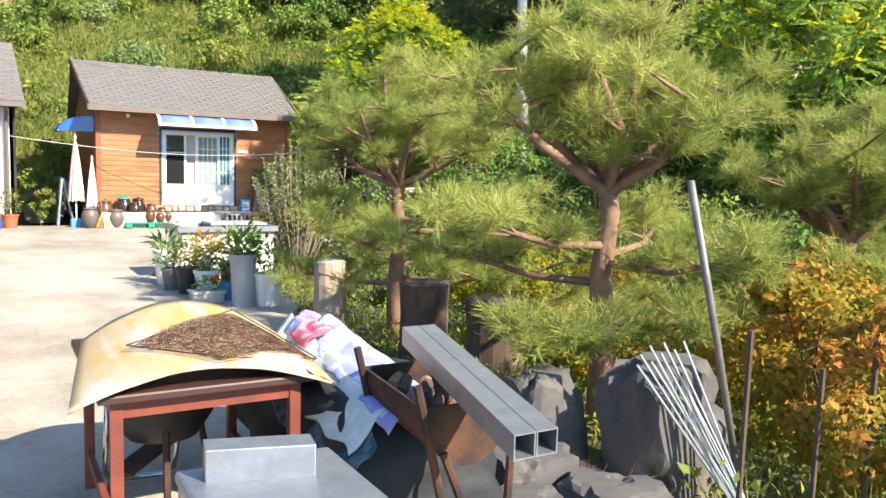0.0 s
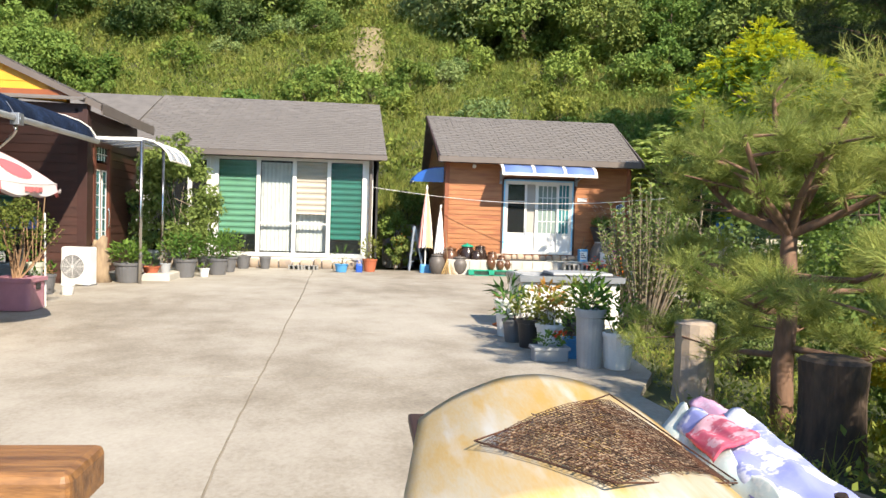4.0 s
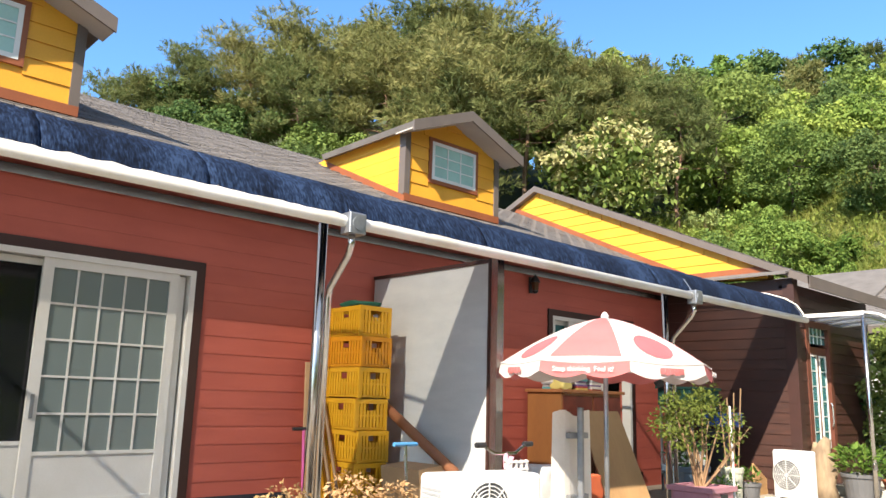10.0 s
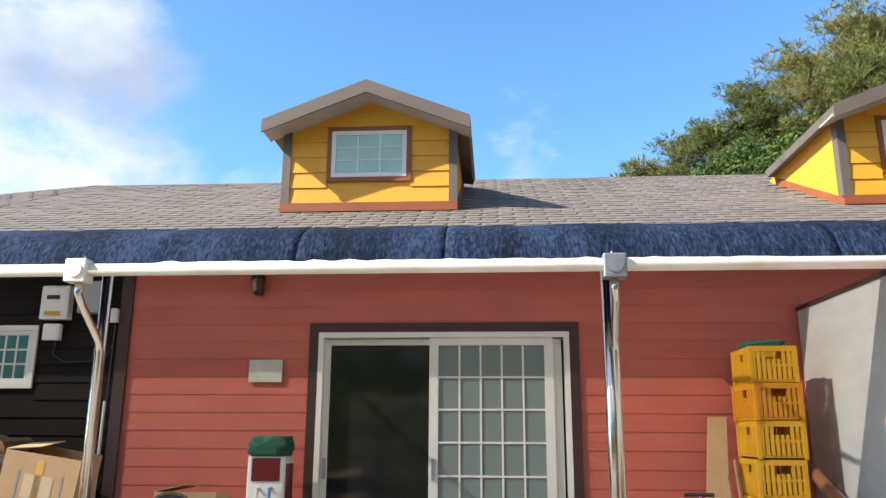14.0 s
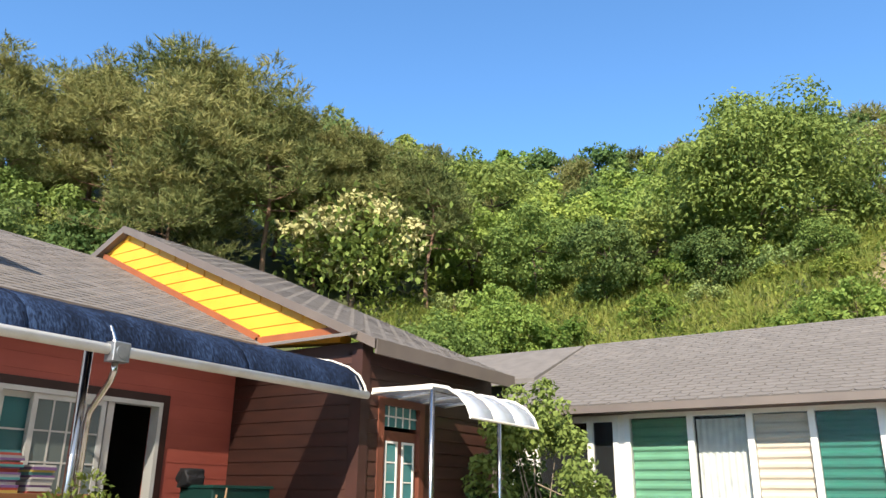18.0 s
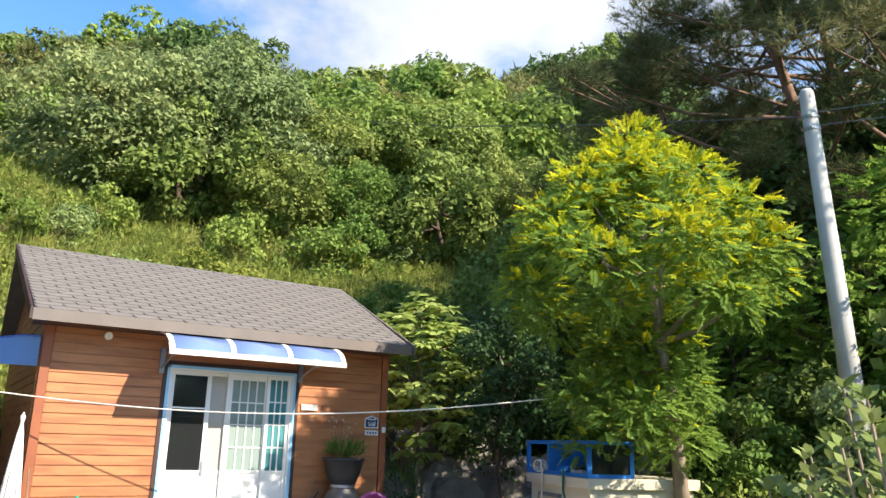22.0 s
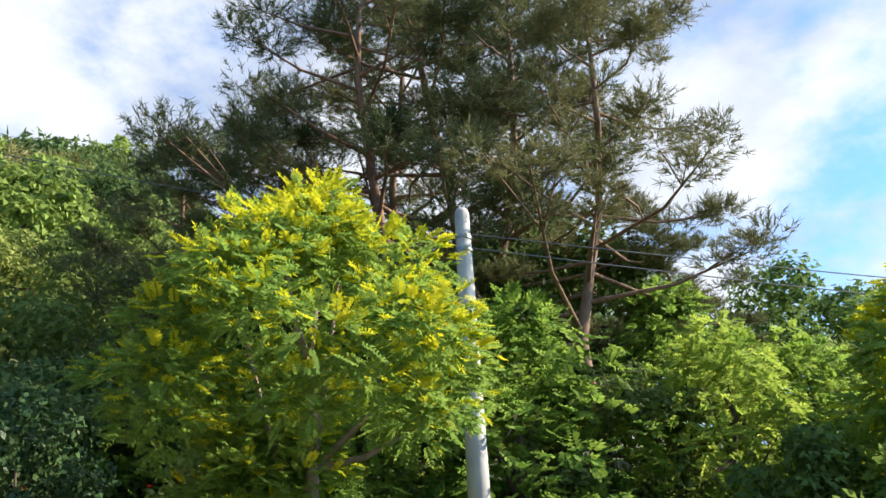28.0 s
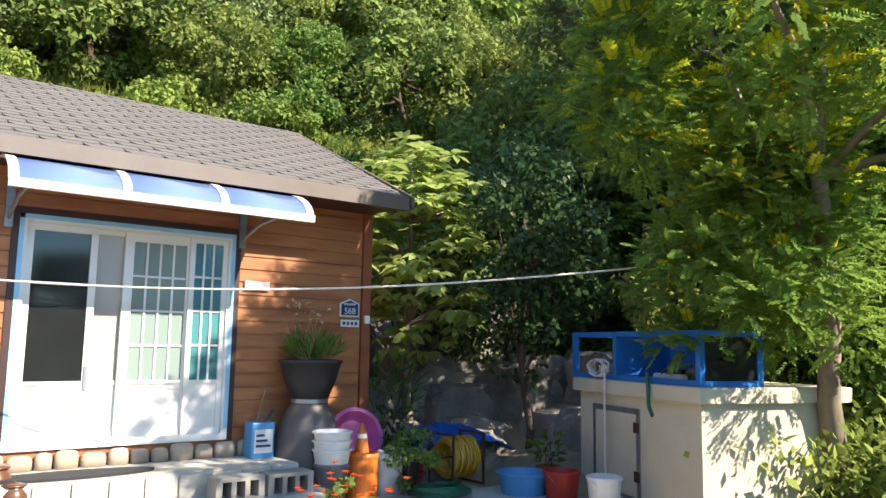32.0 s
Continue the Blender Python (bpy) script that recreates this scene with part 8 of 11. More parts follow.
# log pile
rng = np.random.default_rng(12)
t = thing("log_pile", (0.45, -3.6, 0.05), "high stack of round cut firewood under the small window", "woodpile")
log_meshes = []
for r in (0.045, 0.06, 0.075, 0.09, 0.105):
    me = Shape().tube([(-0.22, 0, 0), (0.0, 0.006, 0.004), (0.22, 0, 0)], [r, r * 1.03, r * 0.98], 12).mesh("log", BARK)
    me.materials.append(LOG_END)
    me.polygons[len(me.polygons) - 1].material_index = 1
    me.polygons[len(me.polygons) - 2].material_index = 1
    log_meshes.append((r, me))
placed = []
for k in range(9000):
    r, me = log_meshes[4 - int(5 * (k / 9000) ** 0.8)]
    y, z = rng.uniform(-5.6, -2.12), rng.uniform(0.10, 1.9)
    top = 0.75 + 0.42 * math.exp(-((y + 2.6) / 0.55) ** 2) + 1.12 * math.exp(-((y + 3.75) / 0.85) ** 2) + 0.4 * (y < -4.5)
    if z + r * 0.5 > top or any((y - b) ** 2 + (z - c) ** 2 < ((r + q) * 0.95) ** 2 for b, c, q in placed):
        continue
    placed.append((y, z, r))
    ob = new("log", me)
    ob.parent = t
    ob.matrix_parent_inverse = Matrix.Translation(-t.location)
    ob.matrix_basis = pose(0.46 + rng.uniform(-0.035, 0.035), y, z, rng.uniform(0, 360), rng.uniform(-3, 3), rng.uniform(-8, 2))
for a, b, r in (((0.75, -2.75, 1.28), (0.9, -2.2, 1.12), 0.085), ((0.7, -3.1, 1.42), (0.8, -3.15, 1.05), 0.075), ((0.72, -4.1, 1.62), (0.85, -3.55, 1.85), 0.07)):
    part("loose_log", Shape().tube([a, b], r, 10), BARK, t)

# heaps in front of the pile
s = Shape()
s.sheet([[(1.35 + 0.5 * i / 12, -3.3 + 1.5 * j / 20, 0.66 + 0.10 * math.sin(3.1 * i / 12) + 0.06 * noise.noise((i * 0.5, j * 0.45, 2)) + 0.10 * math.sin(j * 0.4)) for i in range(13)] for j in range(21)], 0.02)
solo("grey_cover", s, material("dark_grey_sheeting", (0.13, 0.135, 0.15), (0.08, 0.085, 0.095), 0.7, scale=5, bump=0.4), "grey sheet thrown over the low heap", "sheet", smooth=True)
s = Shape()
s.sheet([[(1.75 + 0.25 * i / 8, -2.50 + 0.62 * j / 14, 0.70 + 0.12 * (i / 8) + 0.05 * noise.noise((i * 0.6, j * 0.7, 5)) - 0.02 * j / 14) for i in range(9)] for j in range(15)], 0.012)
solo("blue_sheet", s, TARP, "small folded blue tarpaulin on the heap", "tarpaulin")
rock(1.6, -2.6, 1.0, 1.9, 0.72, "low dark heap of old wood and sacking", BLACK_SHEET, 0.04, 90, "heap", "heap")
t = thing("stick_pile", (2.05, -2.35, 0.5), "loose pile of short split sticks", "firewood")
for k in range(26):
    rr = random.Random(k)
    y, z = -2.62 + 0.6 * rr.random(), 0.48 + 0.17 * rr.random()
    part("stick", Shape().tube([(1.85 + rr.uniform(0, 0.1), y, z), (2.2 + rr.uniform(-0.05, 0.1), y + rr.uniform(-0.12, 0.12), z + rr.uniform(-0.04, 0.03))], rr.uniform(0.014, 0.026), 6), LOG_END if k % 3 else WOOD, t)
t = thing("back_carrier", (2.35, -2.33, 0.05), "traditional wooden A-frame back carrier with woven straw back", "carrier")
GREY_POLE = material("pale_pole_wood", (0.40, 0.35, 0.29), (0.28, 0.24, 0.20), 0.8, scale=6, bump=0.4, fine=40, stretch=(1, 1, 0.3))
for sgn in (-1, 1):
    part("pole", Shape().tube([(2.55, -2.33 + sgn * 0.30, 0.05), (2.42, -2.33 + sgn * 0.19, 0.75), (2.28, -2.33 + sgn * 0.07, 1.36)], [0.032, 0.03, 0.022], 8), GREY_POLE, t, smooth=True)
for z, wdt in ((1.12, 0.13), (0.35, 0.27)):
    part("crossbar", Shape().tube([(2.36, -2.33 - wdt, z), (2.36, -2.33 + wdt, z)], 0.016, 6), GREY_POLE, t)
s = Shape()
s.sheet([[(2.42 + 0.02 * math.sin(j * 1.6 + i), -2.33 + (0.145 + 0.05 * (1 - j / 26)) * (-1 + 2 * i / 10), 1.02 - 0.50 * j / 26) for i in range(11)] for j in range(27)], 0.02)
part("straw_back", s, STRAW, t)
for sgn in (-1, 1):
    part("straw_braid", Shape().tube([(2.45 + 0.012 * math.sin(k * 1.5), -2.33 + sgn * (0.14 + 0.004 * k), 1.04 - 0.045 * k) for k in range(20)], [0.026 + 0.006 * math.sin(k * 3) for k in range(20)], 7), STRAW, t)
part("rope", Shape().tube([(2.37, -2.46, 1.12), (2.40, -2.38, 1.04), (2.40, -2.30, 1.05), (2.37, -2.20, 1.12)], 0.012, 5), ROPE, t)
SACK = plain("white_sack", (0.72, 0.71, 0.70), 0.8, bump=0.4)
rock(2.75, -2.42, 0.34, 0.5, 0.62, "white woven plastic sack with red print, half full", SACK, 0.04, 95, "sack", "sack")
rock(2.72, -2.28, 0.12, 0.16, 0.55, "pink plastic bag in the mouth of the sack", PINK_PLASTIC, 0.1, 96, "plastic_bag", "bag")
t = thing("straw_bundle", (2.5, -1.95, 0.4), "loose bundle of golden straw", "straw")
rng = np.random.default_rng(15)
b = Shape()
for k in range(240):
    y, z = -2.15 + 0.75 * rng.random(), 0.50 + 0.07 * rng.normal() - 0.03
    a = rng.normal() * 0.5 + 1.2
    b.tube([(2.45 + 0.15 * rng.random(), y, z), (2.5 + 0.2 * rng.random(), y + 0.3 * math.sin(a), z + 0.06 * rng.normal() + 0.05)], 0.004, 3, False)
part("straw", b, STRAW, t)
rock(2.45, -1.85, 0.5, 1.0, 0.44, "flattened heap of straw mats", STRAW, 0.04, 97, "straw_mat", "straw")
solo("pink_folder", Shape().hexa([(2.62, -2.12, 0.50), (2.66, -1.80, 0.50), (2.50, -2.10, 0.66), (2.52, -1.78, 0.66), (2.625, -2.12, 0.505), (2.665, -1.80, 0.505), (2.505, -2.10, 0.665), (2.525, -1.78, 0.665)]), PINK_PLASTIC, "faded pink sheet of card on the straw", "card")


def carton(cx, cy, z, w, d, h, turn, lean, label, flap=False, prints=()):
    t = thing("cardboard_box", (cx, cy, z), label, "box", "cartons by the post")
    m = Matrix.Translation((cx, cy, z)) @ pose(0, 0, 0, lean[0], lean[1], turn)
    P = lambda x, y, zz: tuple(m @ Vector((x, y, zz)))
    k = 0.006
    for nm, a, b in (("side", (-w / 2, -d / 2, 0), (w / 2, -d / 2 + k, h)), ("side", (-w / 2, d / 2 - k, 0), (w / 2, d / 2, h)), ("end", (-w / 2, -d / 2 + k, 0), (-w / 2 + k, d / 2 - k, h)), ("end", (w / 2 - k, -d / 2 + k, 0), (w / 2, d / 2 - k, h)), ("bottom", (-w / 2 + k, -d / 2 + k, 0), (w / 2 - k, d / 2 - k, k))):
        part(nm, Shape().box(a, b, P), CARDBOARD, t)
    if flap:
        part("flap", Shape().hexa([P(*q) for q in ((-w / 2, -d / 2, h), (w / 2, -d / 2, h), (-w / 2, -d * 0.05, h + 0.05), (w / 2, -d * 0.05, h + 0.05), (-w / 2, -d / 2, h + k), (w / 2, -d / 2, h + k), (-w / 2, -d * 0.05, h + 0.056), (w / 2, -d * 0.05, h + 0.056))]), CARDBOARD, t)
    else:
        part("top", Shape().box((-w / 2, -d / 2, h), (w / 2, d / 2, h + k), P), CARDBOARD, t)
    for u0, u1, z0, z1, mt in prints:
        part("print", Shape().box((w / 2, u0, z0), (w / 2 + 0.0015, u1, z1), P), mt, t)
    return t


PALE_PRINT = plain("faded_blue_print", (0.26, 0.27, 0.28), 0.8)
TAPE = plain("brown_tape", (0.55, 0.34, 0.10), 0.3)
carton(1.75, -1.60, 0.05, 0.40, 0.50, 0.70, 4, (0, 0), "large plain cardboard carton, lower of two")
carton(1.78, -1.53, 0.79, 0.36, 0.52, 0.54, 6, (-9, 5), "large cardboard carton tipped on another", True, [(-0.2, 0.19, 0.13, 0.145, PALE_PRINT), (-0.2, 0.19, 0.16, 0.17, PALE_PRINT), (-0.15, -0.135, 0.20, 0.42, PALE_PRINT), (0.15, 0.165, 0.20, 0.42, PALE_PRINT), (-0.10, 0.10, 0.24, 0.40, plain("pale_print", (0.50, 0.40, 0.28), 0.8)), (-0.03, 0.02, 0.0, 0.5, TAPE)])
carton(0.95, -2.9, 0.04, 0.3, 0.4, 0.5, 0, (0, 0), "plain brown carton in the heap")
t = carton(0.46, -0.96, 0.62, 0.30, 0.56, 0.34, -4, (0, -4), "pale printed carton behind the blue basin", True, [(-0.06, -0.02, 0.12, 0.18, INK), (0.0, 0.03, 0.12, 0.18, INK), (0.05, 0.09, 0.12, 0.18, INK)])
t = thing("chopping_block", (0.55, -0.95, 0.05), "low wooden crate and blocks carrying the carton", "crate")
part("block", soft_box(Shape(), (0.25, -1.35, 0.05), (0.95, -0.55, 0.32), 0.03), WOOD, t)
part("block", soft_box(Shape(), (0.3, -1.3, 0.32), (0.8, -0.6, 0.61), 0.03), BARK, t)
bucket(0.98, -0.80, 0.29, 0.20, BLUE_PLASTIC, "wide bright blue plastic basin with sieves inside", z=0.62, name="blue_basin", handle=False, taper=0.72)
t = thing("log_round", (0.98, -0.80, 0.05), "thick pale log round under the blue basin", "log")
part("log", Shape().lathe([(0.26, 0), (0.27, 0.05), (0.25, 0.3), (0.26, 0.56), (0.01, 0.565)], (0.98, -0.80, 0.05), 16), LOG_END, t)
t = thing("wire_sieve", (0.98, -0.85, 0.75), "round wire sieve leaning in the blue basin", "sieve")
part("hoop", Shape().tube([(0.95 + 0.10 * math.sin(a), -0.90 + 0.21 * math.cos(a), 0.80 + 0.2 * math.sin(a)) for a in [2 * math.pi * k / 26 for k in range(27)]], 0.008, 5, False), WOOD, t)
part("mesh", Shape().prism([(-0.90 + 0.2 * math.cos(2 * math.pi * k / 24), 0.80 + 0.19 * math.sin(2 * math.pi * k / 24)) for k in range(24)], lambda p, q: (0.955 + 0.5 * (q - 0.8), p, q), lambda p, q: (0.957 + 0.5 * (q - 0.8), p, q)), GREY_PLASTIC, t)
part("hoop", Shape().tube([(1.02 + 0.06 * math.sin(a), -0.72 + 0.19 * math.cos(a), 0.78 + 0.13 * math.sin(a)) for a in [2 * math.pi * k / 26 for k in range(27)]], 0.008, 5, False), ROPE, t)
bucket(1.3, -1.12, 0.30, 0.07, plain("teal_plastic", (0.02, 0.20, 0.20), 0.4), "shallow teal tray of dried fruit peel", z=0.42, name="teal_tray", handle=False, fill=DEAD_SOLID)
t = thing("low_stand", (1.3, -1.12, 0.05), "low wooden box under the teal tray", "crate")
part("box", soft_box(Shape(), (1.1, -1.36, 0.05), (1.5, -0.88, 0.415), 0.02), WOOD, t)
rock(0.9, -1.55, 0.45, 0.4, 0.62, "clear plastic bag full of empty bottles", glassy("clear_plastic_film", (0.62, 0.64, 0.66), 0.2, 0.55), 0.3, 99, "plastic_bag", "bag")
solo("low_bin", soft_box(Shape(), (0.65, -1.75, 0.05), (1.15, -1.38, 0.33), 0.02), PALE_GREY, "low pale plastic bin under the bag", "bin")

t = thing("water_dispenser", (0.36, -0.30, 0.05), "tall maroon and white water dispenser by the door", "water dispenser")
part("body", soft_box(Shape(), (0.20, -0.47, 0.05), (0.50, -0.14, 1.27), 0.02), WHITE_PLASTIC, t)
for z0, z1 in ((1.06, 1.25), (0.12, 0.76)):
    part("front_panel", soft_box(Shape(), (0.495, -0.43, z0), (0.512, -0.18, z1), 0.006), MAROON, t, "glossy maroon panel")
part("side_panel", Shape().box((0.24, -0.139, 0.12), (0.46, -0.132, 1.2)), MAROON, t, "glossy maroon panel")
part("tap_recess", Shape().box((0.50, -0.43, 0.80), (0.504, -0.18, 1.03)), WHITE_PAINT, t)
for y in (-0.36, -0.25):
    part("tap", Shape().tube([(0.50, y, 1.0), (0.55, y, 1.0), (0.555, y, 0.92)], [0.016, 0.016, 0.012], 8), SKY_BLUE if y > -0.3 else WHITE_PLASTIC, t)
rock(0.36, -0.30, 0.34, 0.36, 0.17, "crumpled dark green netting on the dispenser", DARK_GREEN, 1.28, 101, "green_net", "net")
solo("wooden_prop", Shape().tube([(0.12, -0.06, 0.3), (0.10, -0.07, 0.62)], 0.012, 6), WOOD, "thin wooden stick by the door casing", "stick")

# right of the door
t = thing("black_grate", (1.3, 2.35, 0.05), "black ribbed metal grate leaning on the terrace", "grate")
m = Matrix.Translation((1.2, 2.33, 0.30)) @ pose(0, 0, 0, 0, 52, 0)
P = lambda x, y, z: tuple(m @ Vector((x, y, z)))
part("frame", bar_frame(Shape(), lambda u, d, z: P(z, u, d), -0.52, 0.52, -0.24, 0.24, 0.035, -0.02, 0.02), BLACK_PLASTIC, t)
part("pan", Shape().box((-0.21, -0.49, -0.02), (0.21, 0.49, -0.012), P), BLACK_PLASTIC, t)
for k in range(26):
    y = -0.47 + 0.94 * k / 25
    part("rib", Shape().box((-0.205, y - 0.006, -0.012), (0.205, y + 0.006, 0.012), P), BLACK_PLASTIC, t)
part("lift_handle", Shape().tube([P(-0.2, -0.52, 0.01), P(-0.2, -0.62, 0.02), P(0.1, -0.62, 0.02), P(0.1, -0.52, 0.01)], 0.01, 6), BLACK_PLASTIC, t)
t = thing("garden_tools", (1.75, 2.3, 0.05), "yellow-handled grill tools lying on a low board", "tools")
part("board", soft_box(Shape(), (1.5, 1.85, 0.36), (1.95, 2.7, 0.40), 0.01), WOOD, t)
part("leg", Shape().box((1.6, 1.95, 0.05), (1.7, 2.05, 0.36)).box((1.6, 2.5, 0.05), (1.7, 2.6, 0.36)), WOOD, t)
part("handle", Shape().tube([(1.8, 1.9, 0.42), (1.7, 2.2, 0.43)], 0.014, 6), GOLD_HOSE, t)
part("handle", Shape().tube([(1.85, 2.0, 0.42), (1.8, 2.3, 0.44)], 0.014, 6), ORANGE_PLASTIC, t)


def kick_scooter(x, y, h, bar_mat, stem_mat, label):
    t = thing("kick_scooter", (x, y, 0.05), label, "scooter")
    part("stem", Shape().tube([(x, y, 0.16), (x - 0.06, y, h)], 0.014, 8), stem_mat, t)
    part("handlebar", Shape().tube([(x - 0.06, y - 0.12, h), (x - 0.06, y + 0.12, h)], 0.017, 8), bar_mat, t)
    part("deck", soft_box(Shape(), (x - 0.05, y - 0.05, 0.11), (x + 0.42, y + 0.05, 0.135), 0.01), GALV, t)
    for xx in (x, x + 0.42):
        part("wheel", Shape().tube([(xx, y - 0.012, 0.10), (xx, y + 0.012, 0.10)], 0.05, 14), BLACK_PLASTIC, t)


kick_scooter(0.55, 3.35, 0.98, BLACK_PLASTIC, PINK_PLASTIC, "pink-stemmed kick scooter with black grips")
kick_scooter(1.95, 3.42, 0.92, SKY_BLUE, STEEL, "small kick scooter with a light blue handlebar")


def crate(x, y, z, mat, turn):
    t = thing("plastic_crate", (x, y, z), "yellow slotted plastic harvest crate in a stack", "crate", "stack of yellow crates")
    m = Matrix.Translation((x, y, z)) @ pose(0, 0, 0, 0, 0, turn)
    P = lambda a, b, c: tuple(m @ Vector((a, b, c)))
    w, d, h = 0.52, 0.36, 0.30
    part("base", Shape().box((-w / 2, -d / 2, 0), (w / 2, d / 2, 0.012), P), mat, t)
    for z0, z1, o in ((0.0, 0.03, 0.0), (0.255, 0.30, 0.008), (0.13, 0.15, 0.003)):
        part("rim", bar_frame(Shape(), lambda u, q, v: P(u, v, z0 + q), -w / 2 - o, w / 2 + o, -d / 2 - o, d / 2 + o, 0.012 + o, 0.0, z1 - z0), mat, t)
    for sx in (-1, 1):
        n = 9
        for k in range(n):
            y0 = -d / 2 + d * (k + 0.15) / n
            lo = Shape().box((sx * w / 2 - 0.006, y0, 0.03), (sx * w / 2 + 0.006, y0 + d / n * 0.66, 0.255 if not 3 <= k <= 5 else 0.19), P)
            part("slat", lo, mat, t)
        for k in range(12):
            x0 = -w / 2 + w * (k + 0.15) / 12
            part("slat", Shape().box((x0, sx * d / 2 - 0.006, 0.03), (x0 + w / 12 * 0.66, sx * d / 2 + 0.006, 0.255 if not 5 <= k <= 6 else 0.19), P), mat, t)
        for sy in (-1, 1):
            part("corner", Shape().box((sx * w / 2 - 0.02, sy * d / 2 - 0.02, 0), (sx * w / 2 + 0.01, sy * d / 2 + 0.01, 0.30), P), mat, t)
    return t


AMBER = plain("amber_crate_plastic", (0.60, 0.25, 0.01), 0.45)
for k in range(7):
    crate(0.46 + 0.01 * (k % 3), 3.98 - 0.008 * (k % 2), 0.06 + 0.304 * k, AMBER if k == 5 else YELLOW_CRATE, 2 * (k % 3) - 2)
rock(0.46, 3.97, 0.34, 0.30, 0.07, "dark rag lying on the top crate", DARK_GREEN, 2.185, 103, "rag", "cloth")
solo("leaning_board", Shape().hexa([(0.62, 3.30, 0.05), (0.62, 3.52, 0.05), (0.60, 3.30, 0.05), (0.60, 3.52, 0.05), (0.14, 3.56, 1.62), (0.14, 3.72, 1.62), (0.12, 3.56, 1.62), (0.12, 3.72, 1.62)]), CARDBOARD, "long brown board leaning against the red wall", "board")
for y in (3.60, 3.68):
    solo("wooden_stake", Shape().tube([(0.75, y, 0.05), (0.22, y + 0.06, 1.25)], 0.017, 6), WOOD, "bare wooden stake leaning by the crates", "stake", "stakes by the crates")
solo("cardboard_tube", Shape().tube([(0.62, 4.22, 1.2), (1.55, 4.33, 0.62)], 0.05, 14), material("brown_tube", (0.26, 0.10, 0.045), (0.20, 0.08, 0.035), 0.6), "long brown tube leaning behind the crates", "tube", smooth=True)
carton(1.15, 4.20, 0.05, 0.55, 0.30, 0.62, 0, (6, 0), "tattered flat carton propped on the partition")
solo("torn_card", Shape().hexa([(0.8, 4.28, 0.6), (1.3, 4.3, 0.5), (0.8, 4.30, 0.6), (1.3, 4.32, 0.5), (0.72, 4.36, 1.05), (1.15, 4.38, 0.85), (0.72, 4.37, 1.05), (1.15, 4.39, 0.85)]), WHITE_PAINT, "torn pale card behind the crates", "card")

outdoor_unit("old_outdoor_unit", 3.3, 2.86, 0.44, 0.74, 0.30, 0.40, 80, "white outdoor air-conditioner unit on a wooden stand")
t = thing("timber_stand", (3.3, 2.86, 0.05), "low timber stand under the outdoor unit", "stand")
for y in (2.55, 3.17):
    part("bearer", soft_box(Shape(), (3.1, y - 0.05, 0.05), (3.5, y + 0.05, 0.44), 0.01), WOOD, t)
t = thing("child_bicycle", (2.9, 3.35, 0.05), "small pink and white child's bicycle with a basket", "bicycle")
PALE_PINK = plain("pale_pink_paint", (0.70, 0.42, 0.52), 0.35)
for x, z in ((2.55, 0.2), (3.1, 0.2)):
    part("tyre", Shape().tube([(x + 0.17 * math.cos(a), 3.45, 0.05 + 0.17 + 0.17 * math.sin(a)) for a in [2 * math.pi * k / 20 for k in range(21)]], 0.02, 6, False), BLACK_PLASTIC, t)
part("frame", Shape().tube([(2.55, 3.45, 0.22), (2.75, 3.45, 0.32), (2.98, 3.45, 0.70), (3.02, 3.45, 0.9)], 0.02, 8), PALE_PINK, t)
part("fork", Shape().tube([(3.1, 3.45, 0.22), (3.0, 3.45, 0.6), (2.96, 3.45, 0.92)], 0.02, 8), PALE_PINK, t)
part("handlebar", Shape().tube([(2.95, 3.22, 0.98), (2.96, 3.34, 0.92), (2.96, 3.56, 0.92), (2.95, 3.68, 0.98)], 0.012, 6), STEEL, t)
for y in (3.2, 3.7):
    part("grip", Shape().tube([(2.95, y - 0.04, 0.98), (2.95, y + 0.05, 0.98)], 0.02, 8), BLACK_PLASTIC, t)
part("saddle", soft_box(Shape(), (2.6, 3.38, 0.52), (2.8, 3.52, 0.58), 0.02), PALE_PINK, t)
for k in range(5):
    part("basket_bar", Shape().box((3.05, 3.34 + 0.055 * k, 0.66), (3.065, 3.355 + 0.055 * k, 0.88)), WHITE_PLASTIC, t)
    part("basket_bar", Shape().box((3.05, 3.34, 0.66 + 0.05 * k), (3.068, 3.58, 0.675 + 0.05 * k)), WHITE_PLASTIC, t)


def dead_plant(x, y, r, h, label, seed, height=0.35):
    t = pot(x, y, r, h, GREY_PLASTIC, label, None)
    rng = np.random.default_rng(seed)
    stems(rng, x, y, gz(x, y) + h * 0.85, height, 0.11, 9, 0.006, STRAW, t)
    sprig(rng, x, y, gz(x, y) + h + 0.05, 0.18, height, 330, 0.042, 0.5, -0.4, DEAD_LEAF, "withered_leaf", t)


dead_plant(2.62, 1.86, 0.16, 0.42, "grey pot with a withered brown plant", 51, 0.25)
dead_plant(2.62, 2.36, 0.18, 0.40, "grey pot with a withered brown plant", 52, 0.34)
dead_plant(2.55, 2.75, 0.15, 0.36, "grey pot with a withered brown plant", 53, 0.3)
pot(2.75, -0.88, 0.15, 0.30, GREY_PLASTIC, "grey pot with a sparse light green shrub", (OLIVE_LEAF, 0.24, 0.42, 170, 0.042, 0.5))
dead_plant(2.75, -0.42, 0.14, 0.34, "grey pot with a drying brown shrub", 54, 0.22)

